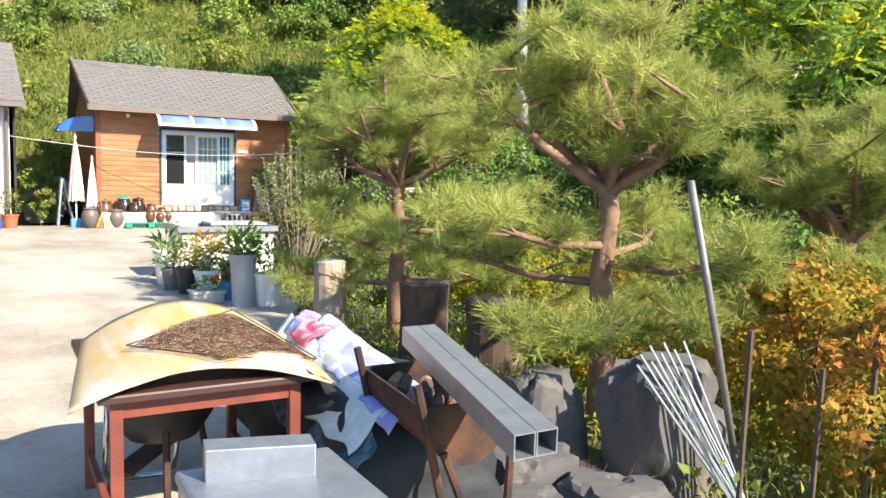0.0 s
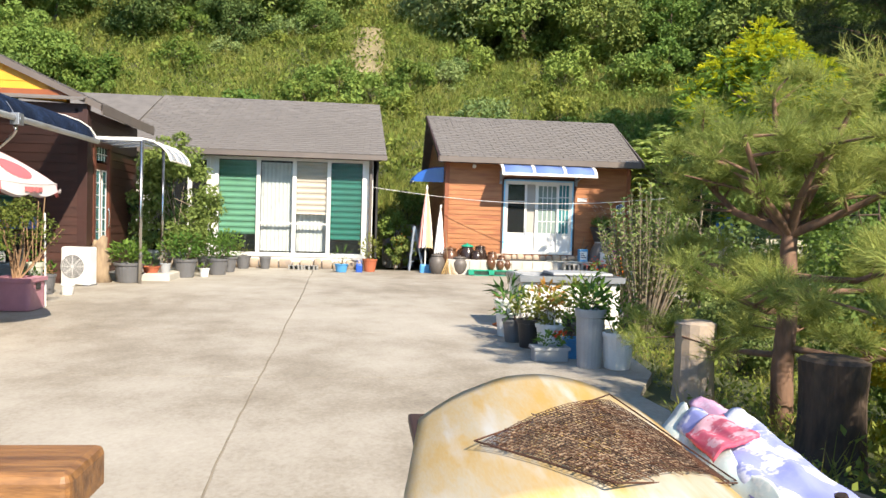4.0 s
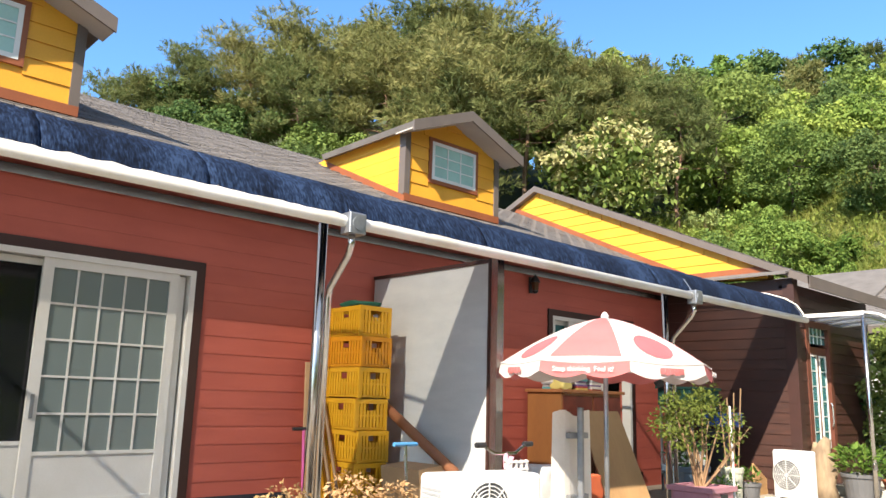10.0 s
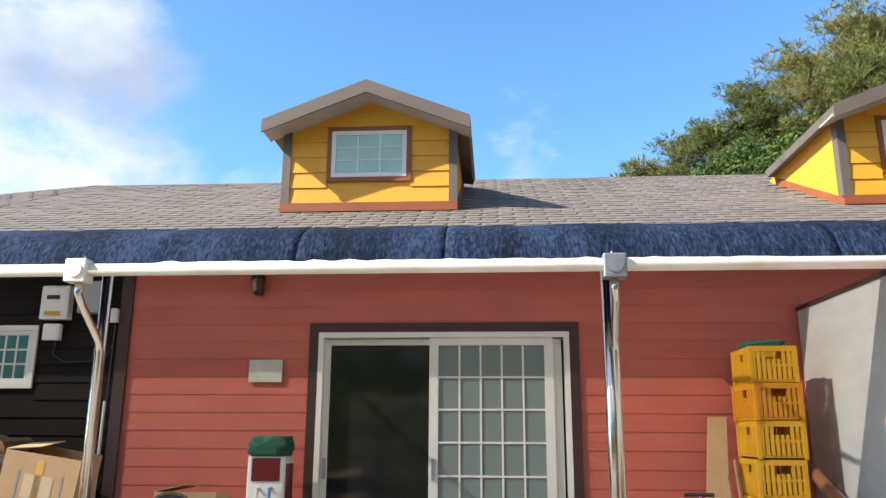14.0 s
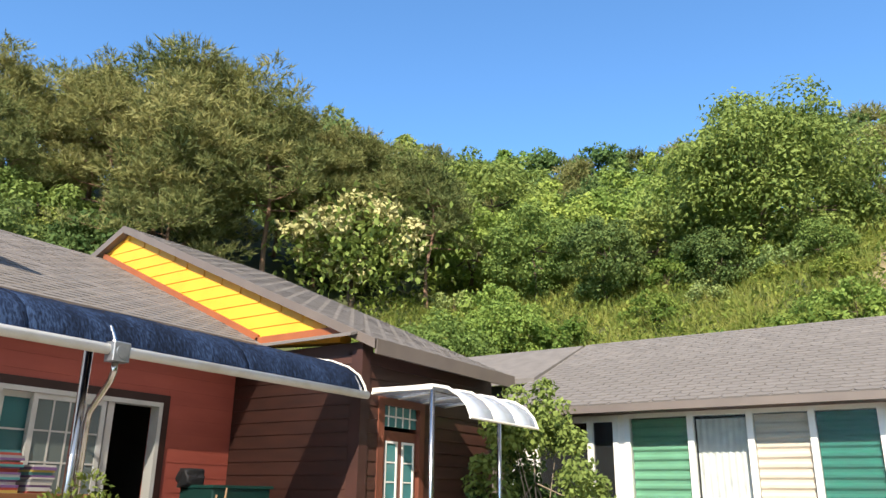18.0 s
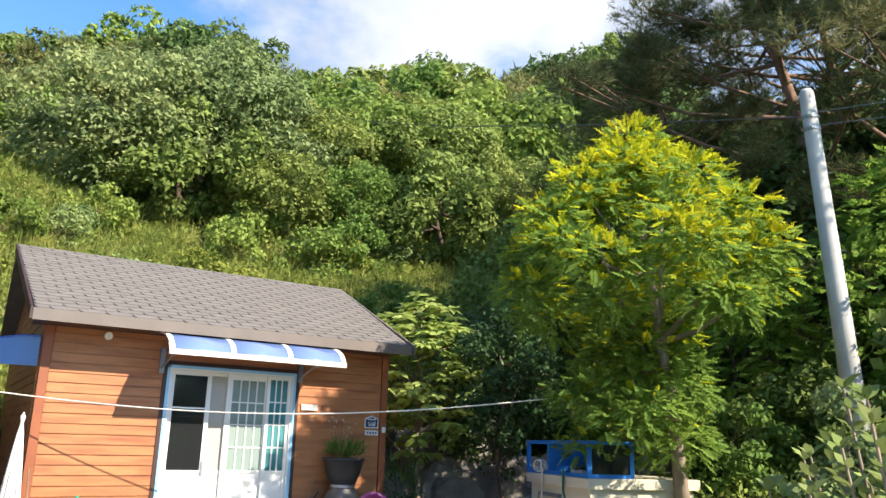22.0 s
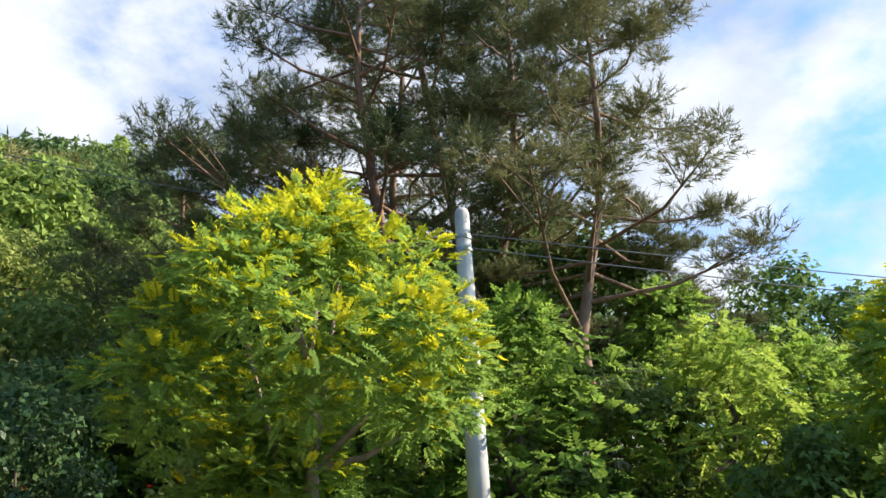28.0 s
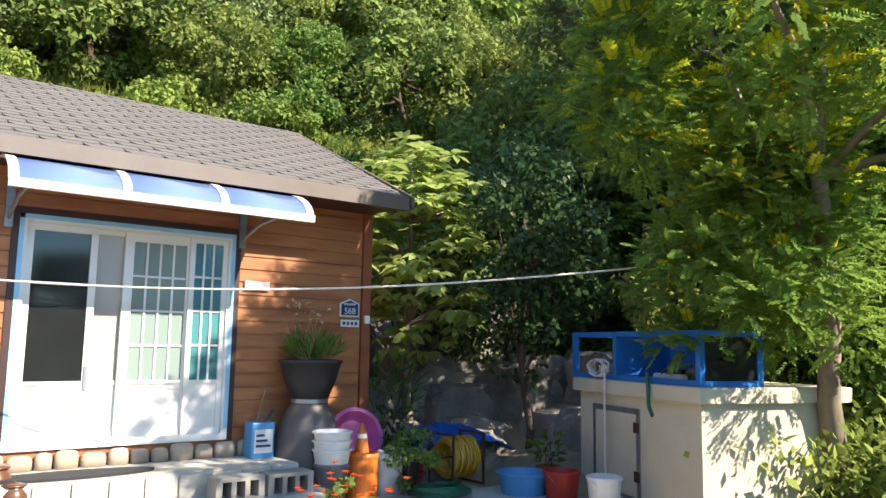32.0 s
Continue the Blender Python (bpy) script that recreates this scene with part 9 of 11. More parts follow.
# ---- parasol corner ----
UX, UY = 2.95, 4.70
t = thing("parasol", (UX, UY, 0.05), "open red and white garden parasol with printed valance", "parasol")
part("pole", Shape().tube([(UX, UY, 0.08), (UX, UY, 2.0)], 0.02, 12), GALV, t, smooth=True)
part("base", Shape().lathe([(0.26, 0), (0.26, 0.05), (0.1, 0.09), (0.03, 0.16), (0.025, 0.2)], (UX, UY, 0.045), 24), BLACK_PLASTIC, t)
part("finial", Shape().lathe([(0.03, 0), (0.035, 0.02), (0.02, 0.05), (0.005, 0.06)], (UX, UY, 2.0), 10), WHITE_PLASTIC, t)
NP, RR = 8, 0.88
LOGO_RED = plain("printed_red_oval", (0.60, 0.12, 0.13), 0.85)
PINK_CLOTH = glow_through(plain("faded_red_cloth", (0.68, 0.25, 0.25), 0.9, bump=0.05), 0.45, (0.74, 0.32, 0.31))
PARASOL_WHITE = glow_through(plain("parasol_white_cloth", (0.78, 0.74, 0.72), 0.9, bump=0.05), 0.4, (0.78, 0.72, 0.70))


def dome(r):
    return 2.005 - 0.40 * (r / RR) ** 1.5


for i in range(NP):
    a0, a1 = 2 * math.pi * (i - 0.5) / NP + 0.42, 2 * math.pi * (i + 0.5) / NP + 0.42
    red = i % 2 == 0
    rows = []
    for k in range(11):
        r = RR * k / 10
        rows.append([(UX + r * math.cos(a0 + (a1 - a0) * j / 8) * (1 - 0.05 * math.sin(math.pi * j / 8)), UY + r * math.sin(a0 + (a1 - a0) * j / 8) * (1 - 0.05 * math.sin(math.pi * j / 8)), dome(r) - 0.02 * math.sin(math.pi * j / 8) * (k / 10)) for j in range(9)])
    part("panel", Shape().sheet(rows), PARASOL_WHITE, t)
    bow = lambda f: 1 - 0.05 * math.sin(math.pi * f)
    if red:
        field = []
        for k in range(11):
            row = []
            for j in range(13):
                f = 0.07 + 0.86 * j / 12
                r = RR * (0.05 + (0.90 - 0.035 * math.sin(math.pi * j / 12)) * k / 10)
                a = a0 + (a1 - a0) * f
                row.append((UX + r * math.cos(a) * bow(f), UY + r * math.sin(a) * bow(f), dome(r) - 0.02 * math.sin(math.pi * f) * (r / RR) + 0.005))
            field.append(row)
        part("red_field", Shape().sheet(field), PINK_CLOTH, t, "faded red cloth with a white border")
    rows = []
    for k in range(4):
        row = []
        for j in range(25):
            f = j / 24
            a, r = a0 + (a1 - a0) * f, RR + 0.006 * k
            row.append((UX + r * math.cos(a) * bow(f), UY + r * math.sin(a) * bow(f), dome(RR) - 0.02 * math.sin(math.pi * f) - (0.026 + 0.012 * abs(math.sin(2 * math.pi * f))) * k))
        rows.append(row)
    part("valance", Shape().sheet(rows, 0.003), PINK_CLOTH if red else PARASOL_WHITE, t)
    part("piping", Shape().tube([(UX + RR * math.cos(a0 + (a1 - a0) * j / 12) * bow(j / 12), UY + RR * math.sin(a0 + (a1 - a0) * j / 12) * bow(j / 12), dome(RR) - 0.02 * math.sin(math.pi * j / 12)) for j in range(13)], 0.007, 5, False), PARASOL_WHITE, t)
    am = (a0 + a1) / 2
    part("rib", Shape().tube([(UX + r * math.cos(a0), UY + r * math.sin(a0), dome(r) - 0.012) for r in (0.03, 0.4, 0.75, RR)], 0.006, 5), STEEL, t)
    part("strut", Shape().tube([(UX + 0.03 * math.cos(a0), UY + 0.03 * math.sin(a0), 1.55), (UX + 0.5 * math.cos(a0), UY + 0.5 * math.sin(a0), dome(0.5) - 0.02)], 0.005, 5), STEEL, t)
    # printed oval, and bars for the lettering on the valance
    if not red:
        ov = []
        for q in range(5):
            row = []
            for j in range(17):
                b = 2 * math.pi * j / 16
                r = 0.66 + 0.16 * (q / 4) * math.sin(b)
                a = am + 0.23 * (q / 4) * math.cos(b)
                e = 1 - 0.05 * math.sin(math.pi * min(max((a - a0) / (a1 - a0), 0), 1))
                row.append((UX + r * math.cos(a) * e, UY + r * math.sin(a) * e, dome(r) - 0.02 * math.sin(math.pi * (a - a0) / (a1 - a0)) * (r / RR) + 0.005))
            ov.append(row)
        part("printed_oval", Shape().sheet(ov), LOGO_RED, t, "faded red oval emblem")
        for q in range(5):
            a = am + 0.05 * (q - 2)
            part("print_bar", Shape().box((-0.020, 0, -0.022 - 0.008 * (q % 2)), (0.020, 0.003, 0.022), lambda x, y, z: tuple(Vector((UX + (RR * 0.957 + 0.028 + y) * math.cos(a) - x * math.sin(a), UY + (RR * 0.957 + 0.028 + y) * math.sin(a) + x * math.cos(a), dome(RR) - 0.070 + z)))), PINK_CLOTH, t)
    else:
        ang = math.degrees(am)
        wm = Matrix.Translation((UX + (RR * 0.957 + 0.024) * math.cos(am), UY + (RR * 0.957 + 0.024) * math.sin(am), dome(RR) - 0.068)) @ pose(0, 0, 0, 90, 0, ang + 90)
        words("lettering", "Stop thinking. Feel it!", 0.054, WHITE_CLOTH, t, wm)

t = thing("sheet_metal_sign", (2.35, 4.95, 0.05), "bent white sheet metal panel on a steel post", "panel")
part("sheet", Shape().sheet([[(2.42 + 0.03 * math.sin(j * 0.7) - 0.04 * (i / 6) * (j / 8), 4.62 + 0.62 * j / 8 + 0.03 * i / 6, 0.28 + 0.92 * i / 6 + 0.03 * math.sin(j)) for j in range(9)] for i in range(7)], 0.01), WHITE_PAINT, t)
part("post", Shape().tube([(2.52, 4.92, 0.05), (2.52, 4.92, 1.25)], 0.03, 10), GALV, t)
for z in (0.45, 0.98):
    part("clamp", Shape().box((2.45, 4.80, z), (2.50, 5.06, z + 0.05)), GALV, t)
solo("plywood_sheet", Shape().hexa([(1.35, 7.05, 0.06), (1.35, 7.95, 0.06), (1.33, 7.05, 0.06), (1.33, 7.95, 0.06), (0.95, 6.98, 1.20), (0.95, 7.80, 1.20), (0.93, 6.98, 1.20), (0.93, 7.80, 1.20)]), PLYWOOD, "leaning sheet of pale plywood", "plywood")
t = thing("wooden_cabinet", (0.45, 7.6, 0.05), "brown wooden cabinet carrying stacked books", "cabinet")
part("body", soft_box(Shape(), (0.06, 7.05, 0.05), (0.62, 8.35, 1.42), 0.01), material("cabinet_wood", (0.34, 0.15, 0.05), (0.26, 0.11, 0.04), 0.45, scale=3, bump=0.1, stretch=(1, 1, 0.2)), t)
part("top", soft_box(Shape(), (0.04, 7.02, 1.42), (0.66, 8.40, 1.46), 0.008), material("cabinet_top", (0.36, 0.15, 0.06), (0.28, 0.12, 0.05), 0.4, scale=3, bump=0.1), t)
for y0, y1 in ((7.08, 7.68), (7.72, 8.32)):
    part("door", Shape().box((0.62, y0, 0.12), (0.635, y1, 1.38)), DESK_RED, t)
rng = np.random.default_rng(17)
COLS = [plain("book_" + n, c, 0.7) for n, c in (("white", (0.7, 0.68, 0.64)), ("red", (0.45, 0.08, 0.06)), ("teal", (0.10, 0.32, 0.34)), ("grey", (0.35, 0.36, 0.38)), ("yellow", (0.62, 0.48, 0.12)), ("violet", (0.22, 0.12, 0.30)))]
for sx, (y0, n) in enumerate(((7.25, 14), (7.58, 18), (7.9, 12))):
    z = 1.462
    for k in range(n):
        h = rng.uniform(0.012, 0.028)
        o = rng.uniform(-0.02, 0.02)
        t = thing("book", (0.4, y0, z), "worn paperback book in a stack on the cabinet", "book", "books on the cabinet")
        part("cover", Shape().box((0.25 + o, y0 - 0.10 + o, z), (0.55 + o, y0 + 0.12 + o, z + h)), COLS[rng.integers(6)], t)
        z += h + 0.0005
rock(0.5, 7.2, 0.22, 0.2, 0.16, "yellow and white soft toy on the book stack", plain("soft_yellow", (0.70, 0.60, 0.20), 0.95), 1.47, 110, "soft_toy", "toy")
for i, (x, y, w, d, h, mt, lab) in enumerate([(0.95, 5.0, 0.5, 0.45, 1.15, plain("orange_sack", (0.55, 0.11, 0.04), 0.7, bump=0.3), "orange and white fertiliser sack, full"), (0.9, 5.05, 0.42, 0.4, 0.45, SACK, "white printed sack lying on another")]):
    rock(x, y, w, d, h, lab, mt, 0.05 if i == 0 else 1.08, 112 + i, "sack", "sack")
rock(1.2, 5.9, 0.6, 0.7, 0.62, "pile of white and orange feed sacks", SACK, 0.05, 115, "sack", "sack")
rock(1.3, 6.5, 0.4, 0.45, 0.5, "orange printed sack on the terrace", plain("orange_sack_b", (0.58, 0.13, 0.05), 0.7, bump=0.3), 0.05, 116, "sack", "sack")
t = thing("car_tyre", (0.7, 4.75, 0.05), "old black tyre leaning by the partition", "tyre")
part("tyre", Shape().tube([(0.8 + 0.24 * math.cos(a), 4.68, 0.33 + 0.24 * math.sin(a)) for a in [2 * math.pi * k / 24 for k in range(25)]], 0.075, 9, False), BLACK_PLASTIC, t, smooth=True)
t = thing("black_tray", (2.35, 6.1, 0.05), "shallow black mixing tray on the ground", "tray")
part("tray", bar_frame(Shape(), lambda u, d, z: (u, z, 0.05 + d), 2.0, 2.5, 5.6, 6.4, 0.04, 0.0, 0.16).box((2.04, 5.64, 0.05), (2.46, 6.36, 0.07)), BLACK_PLASTIC, t)

# planter with a shrub, scooter, small pots
t = thing("mauve_planter", (2.5, 7.05, 0.06), "faded mauve square plastic planter with a round shrub", "planter")
part("tub", soft_box(Shape(), (2.26, 6.80, 0.06), (2.74, 7.30, 0.46), 0.05), MAUVE, t)
part("rim", bar_frame(Shape(), lambda u, d, z: (u, z, 0.42 + d), 2.24, 2.76, 6.78, 7.32, 0.05, 0.0, 0.05), MAUVE, t)
# black plate on the tub in place of the shade inside a handle slot
part("handle_slot", Shape().box((2.745, 6.98, 0.32), (2.752, 7.12, 0.40)), BLACK_PLASTIC, t)
rng = np.random.default_rng(61)
stems(rng, 2.5, 7.05, 0.42, 0.9, 0.22, 12, 0.014, WOOD, t)
cen = crown_points(rng, 26, 0.52, 0.62, 0.85)
p, d, _ = on_clumps(rng, cen + np.array([2.5, 7.05, 0]), rng.uniform(0.10, 0.18, 26), 75)
part("foliage", raw_mesh("foliage", leaves(p, unit(d + rng.normal(size=d.shape) * 0.5), unit(d + np.array([0, 0, 0.8])), 0.055 * rng.uniform(0.7, 1.3, len(p)), 0.028 * np.ones(len(p))), 4, OLIVE_LEAF), OLIVE_LEAF, t)
solo("white_stake", Shape().tube([(2.72, 7.35, 0.06), (2.72, 7.3, 1.3)], 0.012, 6), WHITE_PVC, "white garden stake beside the planter", "stake")
pot(2.05, 8.62, 0.13, 0.5, plain("ribbed_sage_plastic", (0.46, 0.47, 0.38), 0.6), "tall pale ribbed pot with canes", (POT_LEAF, 0.1, 0.2, 30, 0.08, 0.3), 0.8)
for k in range(4):
    solo("cane", Shape().tube([(2.0 + 0.04 * k, 8.6 + 0.03 * (k % 2), 0.45), (1.96 + 0.07 * k, 8.55 + 0.05 * k, 1.35 + 0.06 * k)], 0.009, 6), WOOD, "thin bamboo cane in the ribbed pot", "cane", "canes in the pot")
pot(2.15, 8.2, 0.10, 0.17, SKY_BLUE, "small turquoise pot with a leafy plant", (POT_LEAF, 0.17, 0.26, 90, 0.09, 0.4))
pot(2.1, 8.95, 0.14, 0.30, GREY_PLASTIC, "grey pot beside the ribbed pot", (POT_LEAF, 0.15, 0.2, 60, 0.09, 0.4))
pot(2.45, 8.85, 0.10, 0.16, WHITE_PLASTIC, "small white tub with soil", None)
pot(1.6, 8.3, 0.28, 0.5, plain("slate_blue_plastic", (0.07, 0.11, 0.16), 0.5), "large slate blue tub behind the shrub", (POT_DARK, 0.25, 0.5, 160, 0.1, 0.4))

t = thing("motor_scooter", (1.15, 9.3, 0.06), "old dark motor scooter with white fairing and cargo", "motor scooter")
BIKE_RED = plain("red_paint", (0.45, 0.03, 0.02), 0.3)


def wheel(x, y, r):
    w = part("wheel", Shape().tube([(x, y + r * math.cos(a), 0.06 + r + r * math.sin(a)) for a in [2 * math.pi * k / 24 for k in range(25)]], 0.05, 9, False), BLACK_PLASTIC, t, smooth=True)
    part("rim", Shape().tube([(x - 0.03, y, 0.06 + r), (x + 0.03, y, 0.06 + r)], r * 0.62, 18), GALV, w)


wheel(1.3, 8.75, 0.21)
wheel(1.3, 9.95, 0.21)
part("rear_body", soft_box(Shape(), (1.15, 8.5, 0.38), (1.45, 9.15, 0.72), 0.08), WHITE_PLASTIC, t, smooth=True)
part("seat", soft_box(Shape(), (1.16, 8.5, 0.72), (1.44, 9.2, 0.82), 0.05), BLACK_PLASTIC, t, smooth=True)
part("floor", soft_box(Shape(), (1.16, 9.1, 0.26), (1.44, 9.62, 0.34), 0.03), BLACK_PLASTIC, t)
part("front_shield", soft_box(Shape(), (1.12, 9.6, 0.30), (1.48, 9.72, 0.95), 0.04), BLACK_PLASTIC, t)
part("fender", soft_box(Shape(), (1.22, 9.75, 0.42), (1.38, 10.12, 0.52), 0.04), BIKE_RED, t)
part("fork", Shape().tube([(1.3, 9.95, 0.27), (1.3, 9.75, 0.9)], 0.03, 8), STEEL, t)
part("handlebar", Shape().tube([(0.98, 9.66, 1.02), (1.2, 9.72, 0.97), (1.4, 9.72, 0.97), (1.62, 9.66, 1.02)], 0.016, 8), BLACK_PLASTIC, t)
part("headlight", Shape().lathe([(0.03, 0), (0.09, 0.03), (0.1, 0.09), (0.06, 0.12)], (1.3, 9.86, 0.86), 14), BIKE_RED, t)
part("engine", soft_box(Shape(), (1.2, 8.9, 0.18), (1.42, 9.2, 0.40), 0.04), GALV, t)
solo("blue_basket", bar_frame(Shape(), lambda u, d, z: (u, z, 1.02 + d), 1.05, 1.5, 9.78, 10.08, 0.02, 0.0, 0.2).box((1.07, 9.80, 1.02), (1.48, 10.06, 1.03)), BLUE_PLASTIC, "blue plastic basket tied to the handlebar", "basket")
t = thing("green_bin", (1.0, 9.9, 1.0), "dark green storage bin with a black bag on a shelf", "bin")
part("bin", soft_box(Shape(), (0.45, 9.55, 1.30), (1.0, 10.4, 1.56), 0.03), plain("dark_teal_plastic", (0.01, 0.06, 0.05), 0.5), t)
part("rim", bar_frame(Shape(), lambda u, d, z: (u, z, 1.54 + d), 0.43, 1.02, 9.53, 10.42, 0.03, 0.0, 0.03), plain("dark_teal_rim", (0.012, 0.075, 0.06), 0.5), t)
t = thing("storage_rack", (0.7, 10.0, 0.05), "plain steel rack under the green bin", "rack")
for x in (0.48, 0.98):
    for y in (9.6, 10.36):
        part("upright", Shape().box((x - 0.015, y - 0.015, 0.05), (x + 0.015, y + 0.015, 1.29)), GALV, t)
part("shelf", Shape().box((0.46, 9.58, 1.27), (1.0, 10.38, 1.295)).box((0.46, 9.58, 0.6), (1.0, 10.38, 0.62)), GALV, t)
rock(0.55, 9.6, 0.25, 0.25, 0.2, "black plastic bag on the green bin", BLACK_PLASTIC, 1.56, 120, "plastic_bag", "bag")
solo("wedge_board", Shape().prism([(10.2, 0.07), (10.95, 0.07), (10.2, 0.52)], lambda p, q: (1.55, p, q), lambda p, q: (1.58, p, q)), PLYWOOD, "triangular offcut of pale board by the scooter", "board")


# ---- foliage materials ----
LEAF_MID = leafy("green_foliage", (0.122, 0.172, 0.046), (0.222, 0.285, 0.076))
LEAF_DARK = leafy("dark_foliage", (0.074, 0.120, 0.040), (0.146, 0.200, 0.062))
LEAF_LIGHT = leafy("light_foliage", (0.135, 0.210, 0.048), (0.240, 0.320, 0.075), 0.3, 0.02)
LEAF_FRESH = leafy("fresh_feathered_foliage", (0.13, 0.235, 0.04), (0.28, 0.37, 0.065), 0.48, 0.015)
LEAF_PALE = leafy("pale_foliage", (0.15, 0.22, 0.07), (0.27, 0.33, 0.13))
LEAF_LIME = leafy("lime_foliage", (0.145, 0.245, 0.05), (0.26, 0.36, 0.07), 0.5, 0.01)
LEAF_GOLD = leafy("golden_young_foliage", (0.31, 0.38, 0.018), (0.54, 0.51, 0.025), 0.42, 0.008)
LEAF_CREAM = leafy("cream_blossom", (0.27, 0.29, 0.11), (0.50, 0.47, 0.24), 0.2)
LEAF_GLOSS = leafy("glossy_dark_foliage", (0.032, 0.066, 0.029), (0.073, 0.125, 0.042), 0.15, 0.02, 0.3)
LEAF_SAGE = leafy("grey_green_foliage", (0.130, 0.185, 0.070), (0.235, 0.290, 0.120), 0.28, 0.02, 0.55)
LEAF_RUSSET = leafy("russet_foliage", (0.16, 0.24, 0.04), (0.52, 0.25, 0.05), 0.42, 0.03)
LEAF_AMBER = leafy("amber_foliage", (0.19, 0.25, 0.03), (0.48, 0.33, 0.04), 0.45, 0.02)
NEEDLE_FAR = leafy("pine_needles", (0.115, 0.140, 0.050), (0.25, 0.25, 0.095), 0.2)
NEEDLE_NEAR = leafy("fresh_pine_needles", (0.165, 0.225, 0.055), (0.36, 0.39, 0.115), 0.33)
NEEDLE_DARK = leafy("dark_pine_needles", (0.078, 0.100, 0.044), (0.190, 0.195, 0.084), 0.16)
GRASS = leafy("grass", (0.124, 0.176, 0.042), (0.311, 0.314, 0.088), 0.35)
WEED = leafy("weeds", (0.104, 0.165, 0.035), (0.244, 0.290, 0.064), 0.35)
RED_PETAL = leafy("red_petals", (0.55, 0.03, 0.015), (0.70, 0.06, 0.02), 0.3, 0.01)
ORANGE_PETAL = leafy("orange_petals", (0.70, 0.20, 0.01), (0.80, 0.33, 0.02), 0.3, 0.01)
PALE_BARK = material("pale_bark", (0.30, 0.24, 0.18), (0.19, 0.15, 0.11), 0.9, scale=9, bump=0.5, fine=40, stretch=(1, 1, 0.3))
TAN_SOIL = material("dry_tan_soil", (0.27, 0.215, 0.125), (0.16, 0.135, 0.07), 0.95, scale=2.2, bump=0.8, fine=16)

USED = set()
NEAR_HILL = [broadleaf(20 + i, *args, label=lab, fine=True) for i, (args, lab) in enumerate([
    ((3.0, 5.0, 1.1, 58, 215, 0.185, LEAF_MID), "leafy green tree on the wooded slope"),
    ((2.6, 4.4, 0.7, 52, 215, 0.18, LEAF_LIGHT), "light green leafy tree on the slope"),
    ((3.2, 5.6, 1.3, 60, 215, 0.19, LEAF_DARK), "dark green dense tree on the wooded slope"),
    ((2.3, 3.2, 0.2, 44, 215, 0.165, LEAF_MID), "rounded green thicket tree on the slope"),
    ((2.8, 4.2, 0.5, 54, 215, 0.175, LEAF_PALE), "pale silvery green tree on the slope"),
])]
FAR_HILL = [broadleaf(60 + i, *args, label=lab, fine=True) for i, (args, lab) in enumerate([
    ((3.0, 5.2, 1.2, 40, 110, 0.30, LEAF_MID), "leafy green tree high on the hill"),
    ((2.8, 4.6, 0.8, 30, 125, 0.29, LEAF_LIGHT), "light green leafy tree high on the hill"),
    ((3.2, 5.8, 1.3, 42, 110, 0.30, LEAF_DARK), "dark green tree high on the hill"),
])]
GREAT = [broadleaf(80 + i, *args, trunk_r=0.2, limbs=10, label=lab, fine=True) for i, (args, lab) in enumerate([
    ((4.6, 7.4, 0.2, 130, 300, 0.185, LEAF_MID), "great round green tree above the grassy slope"),
    ((4.0, 5.8, 0.0, 110, 300, 0.175, LEAF_SAGE), "broad tree with silvery green leaves above the grassy slope"),
])]
PINES = [pine(40 + i, 11.0 + i, 26, 1.2, 28, 9, 0.36, 0.055, NEEDLE_FAR, 0.17, 0.6, 0.47, "tall red pine with a bare trunk and olive needles", 0.8, flat=0.3) for i in range(3)]
FAR_PINES = [pine(47 + i, 11.0, 15, 1.3, 14, 7, 0.60, 0.12, NEEDLE_FAR, 0.17, 0.5, 0.36, "olive pine high on the hill", 0.85, flat=0.32) for i in range(2)]
rs = random.Random(21)


def green(i, x, y, s=1.0, sink=0.3, kinds=NEAR_HILL):
    return put(kinds[i], USED, x, y, land(x, y) - sink, s, rs.uniform(0, 360))


def tall_pine(i, x, y, s=1.0, kinds=PINES):
    return put(kinds[i], USED, x, y, land(x, y) - 0.3, s, rs.uniform(0, 360))


# the ridge line: heading to the left of +y from the middle of the yard, and height in degrees
RIDGE = [(58, 27.5), (46, 27.5), (41, 26.8), (37, 25.4), (34, 24.8), (29, 24.9), (25.6, 24.3), (21, 24.8), (16.4, 24.0), (13, 24.7), (8, 25.2), (3, 24.9), (-1, 24.9), (-5.5, 25.6), (-9, 26.6), (-11.4, 27.6), (-15.6, 27.5), (-17.4, 26.0), (-22, 25.7), (-26, 26.3), (-31, 27.0), (-36, 26.8), (-42, 27.6), (-50, 28.5)]
EYE_MID = (7.5, 3.0, 1.45)


def ridge(yaw):
    for (a, ea), (b, eb) in zip(RIDGE, RIDGE[1:]):
        if b <= yaw <= a:
            return ea + (eb - ea) * (a - yaw) / (a - b)
    return RIDGE[0][1] if yaw > RIDGE[0][0] else RIDGE[-1][1]


def by_heading(yaw, depth, below, kinds, i, unit_h):
    """A tree that stands at a heading and depth, its top a few degrees below the ridge line."""
    far = depth - EYE_MID[1]
    x = EYE_MID[0] - math.tan(radians(yaw)) * far
    top = EYE_MID[2] + far / math.cos(radians(yaw)) * math.tan(radians(ridge(yaw) + 0.6 - below))
    s = min(max((top - land(x, depth)) / unit_h, 0.5), 1.9)
    return put(kinds[i], USED, x, depth, top - s * unit_h, s, rs.uniform(0, 360))


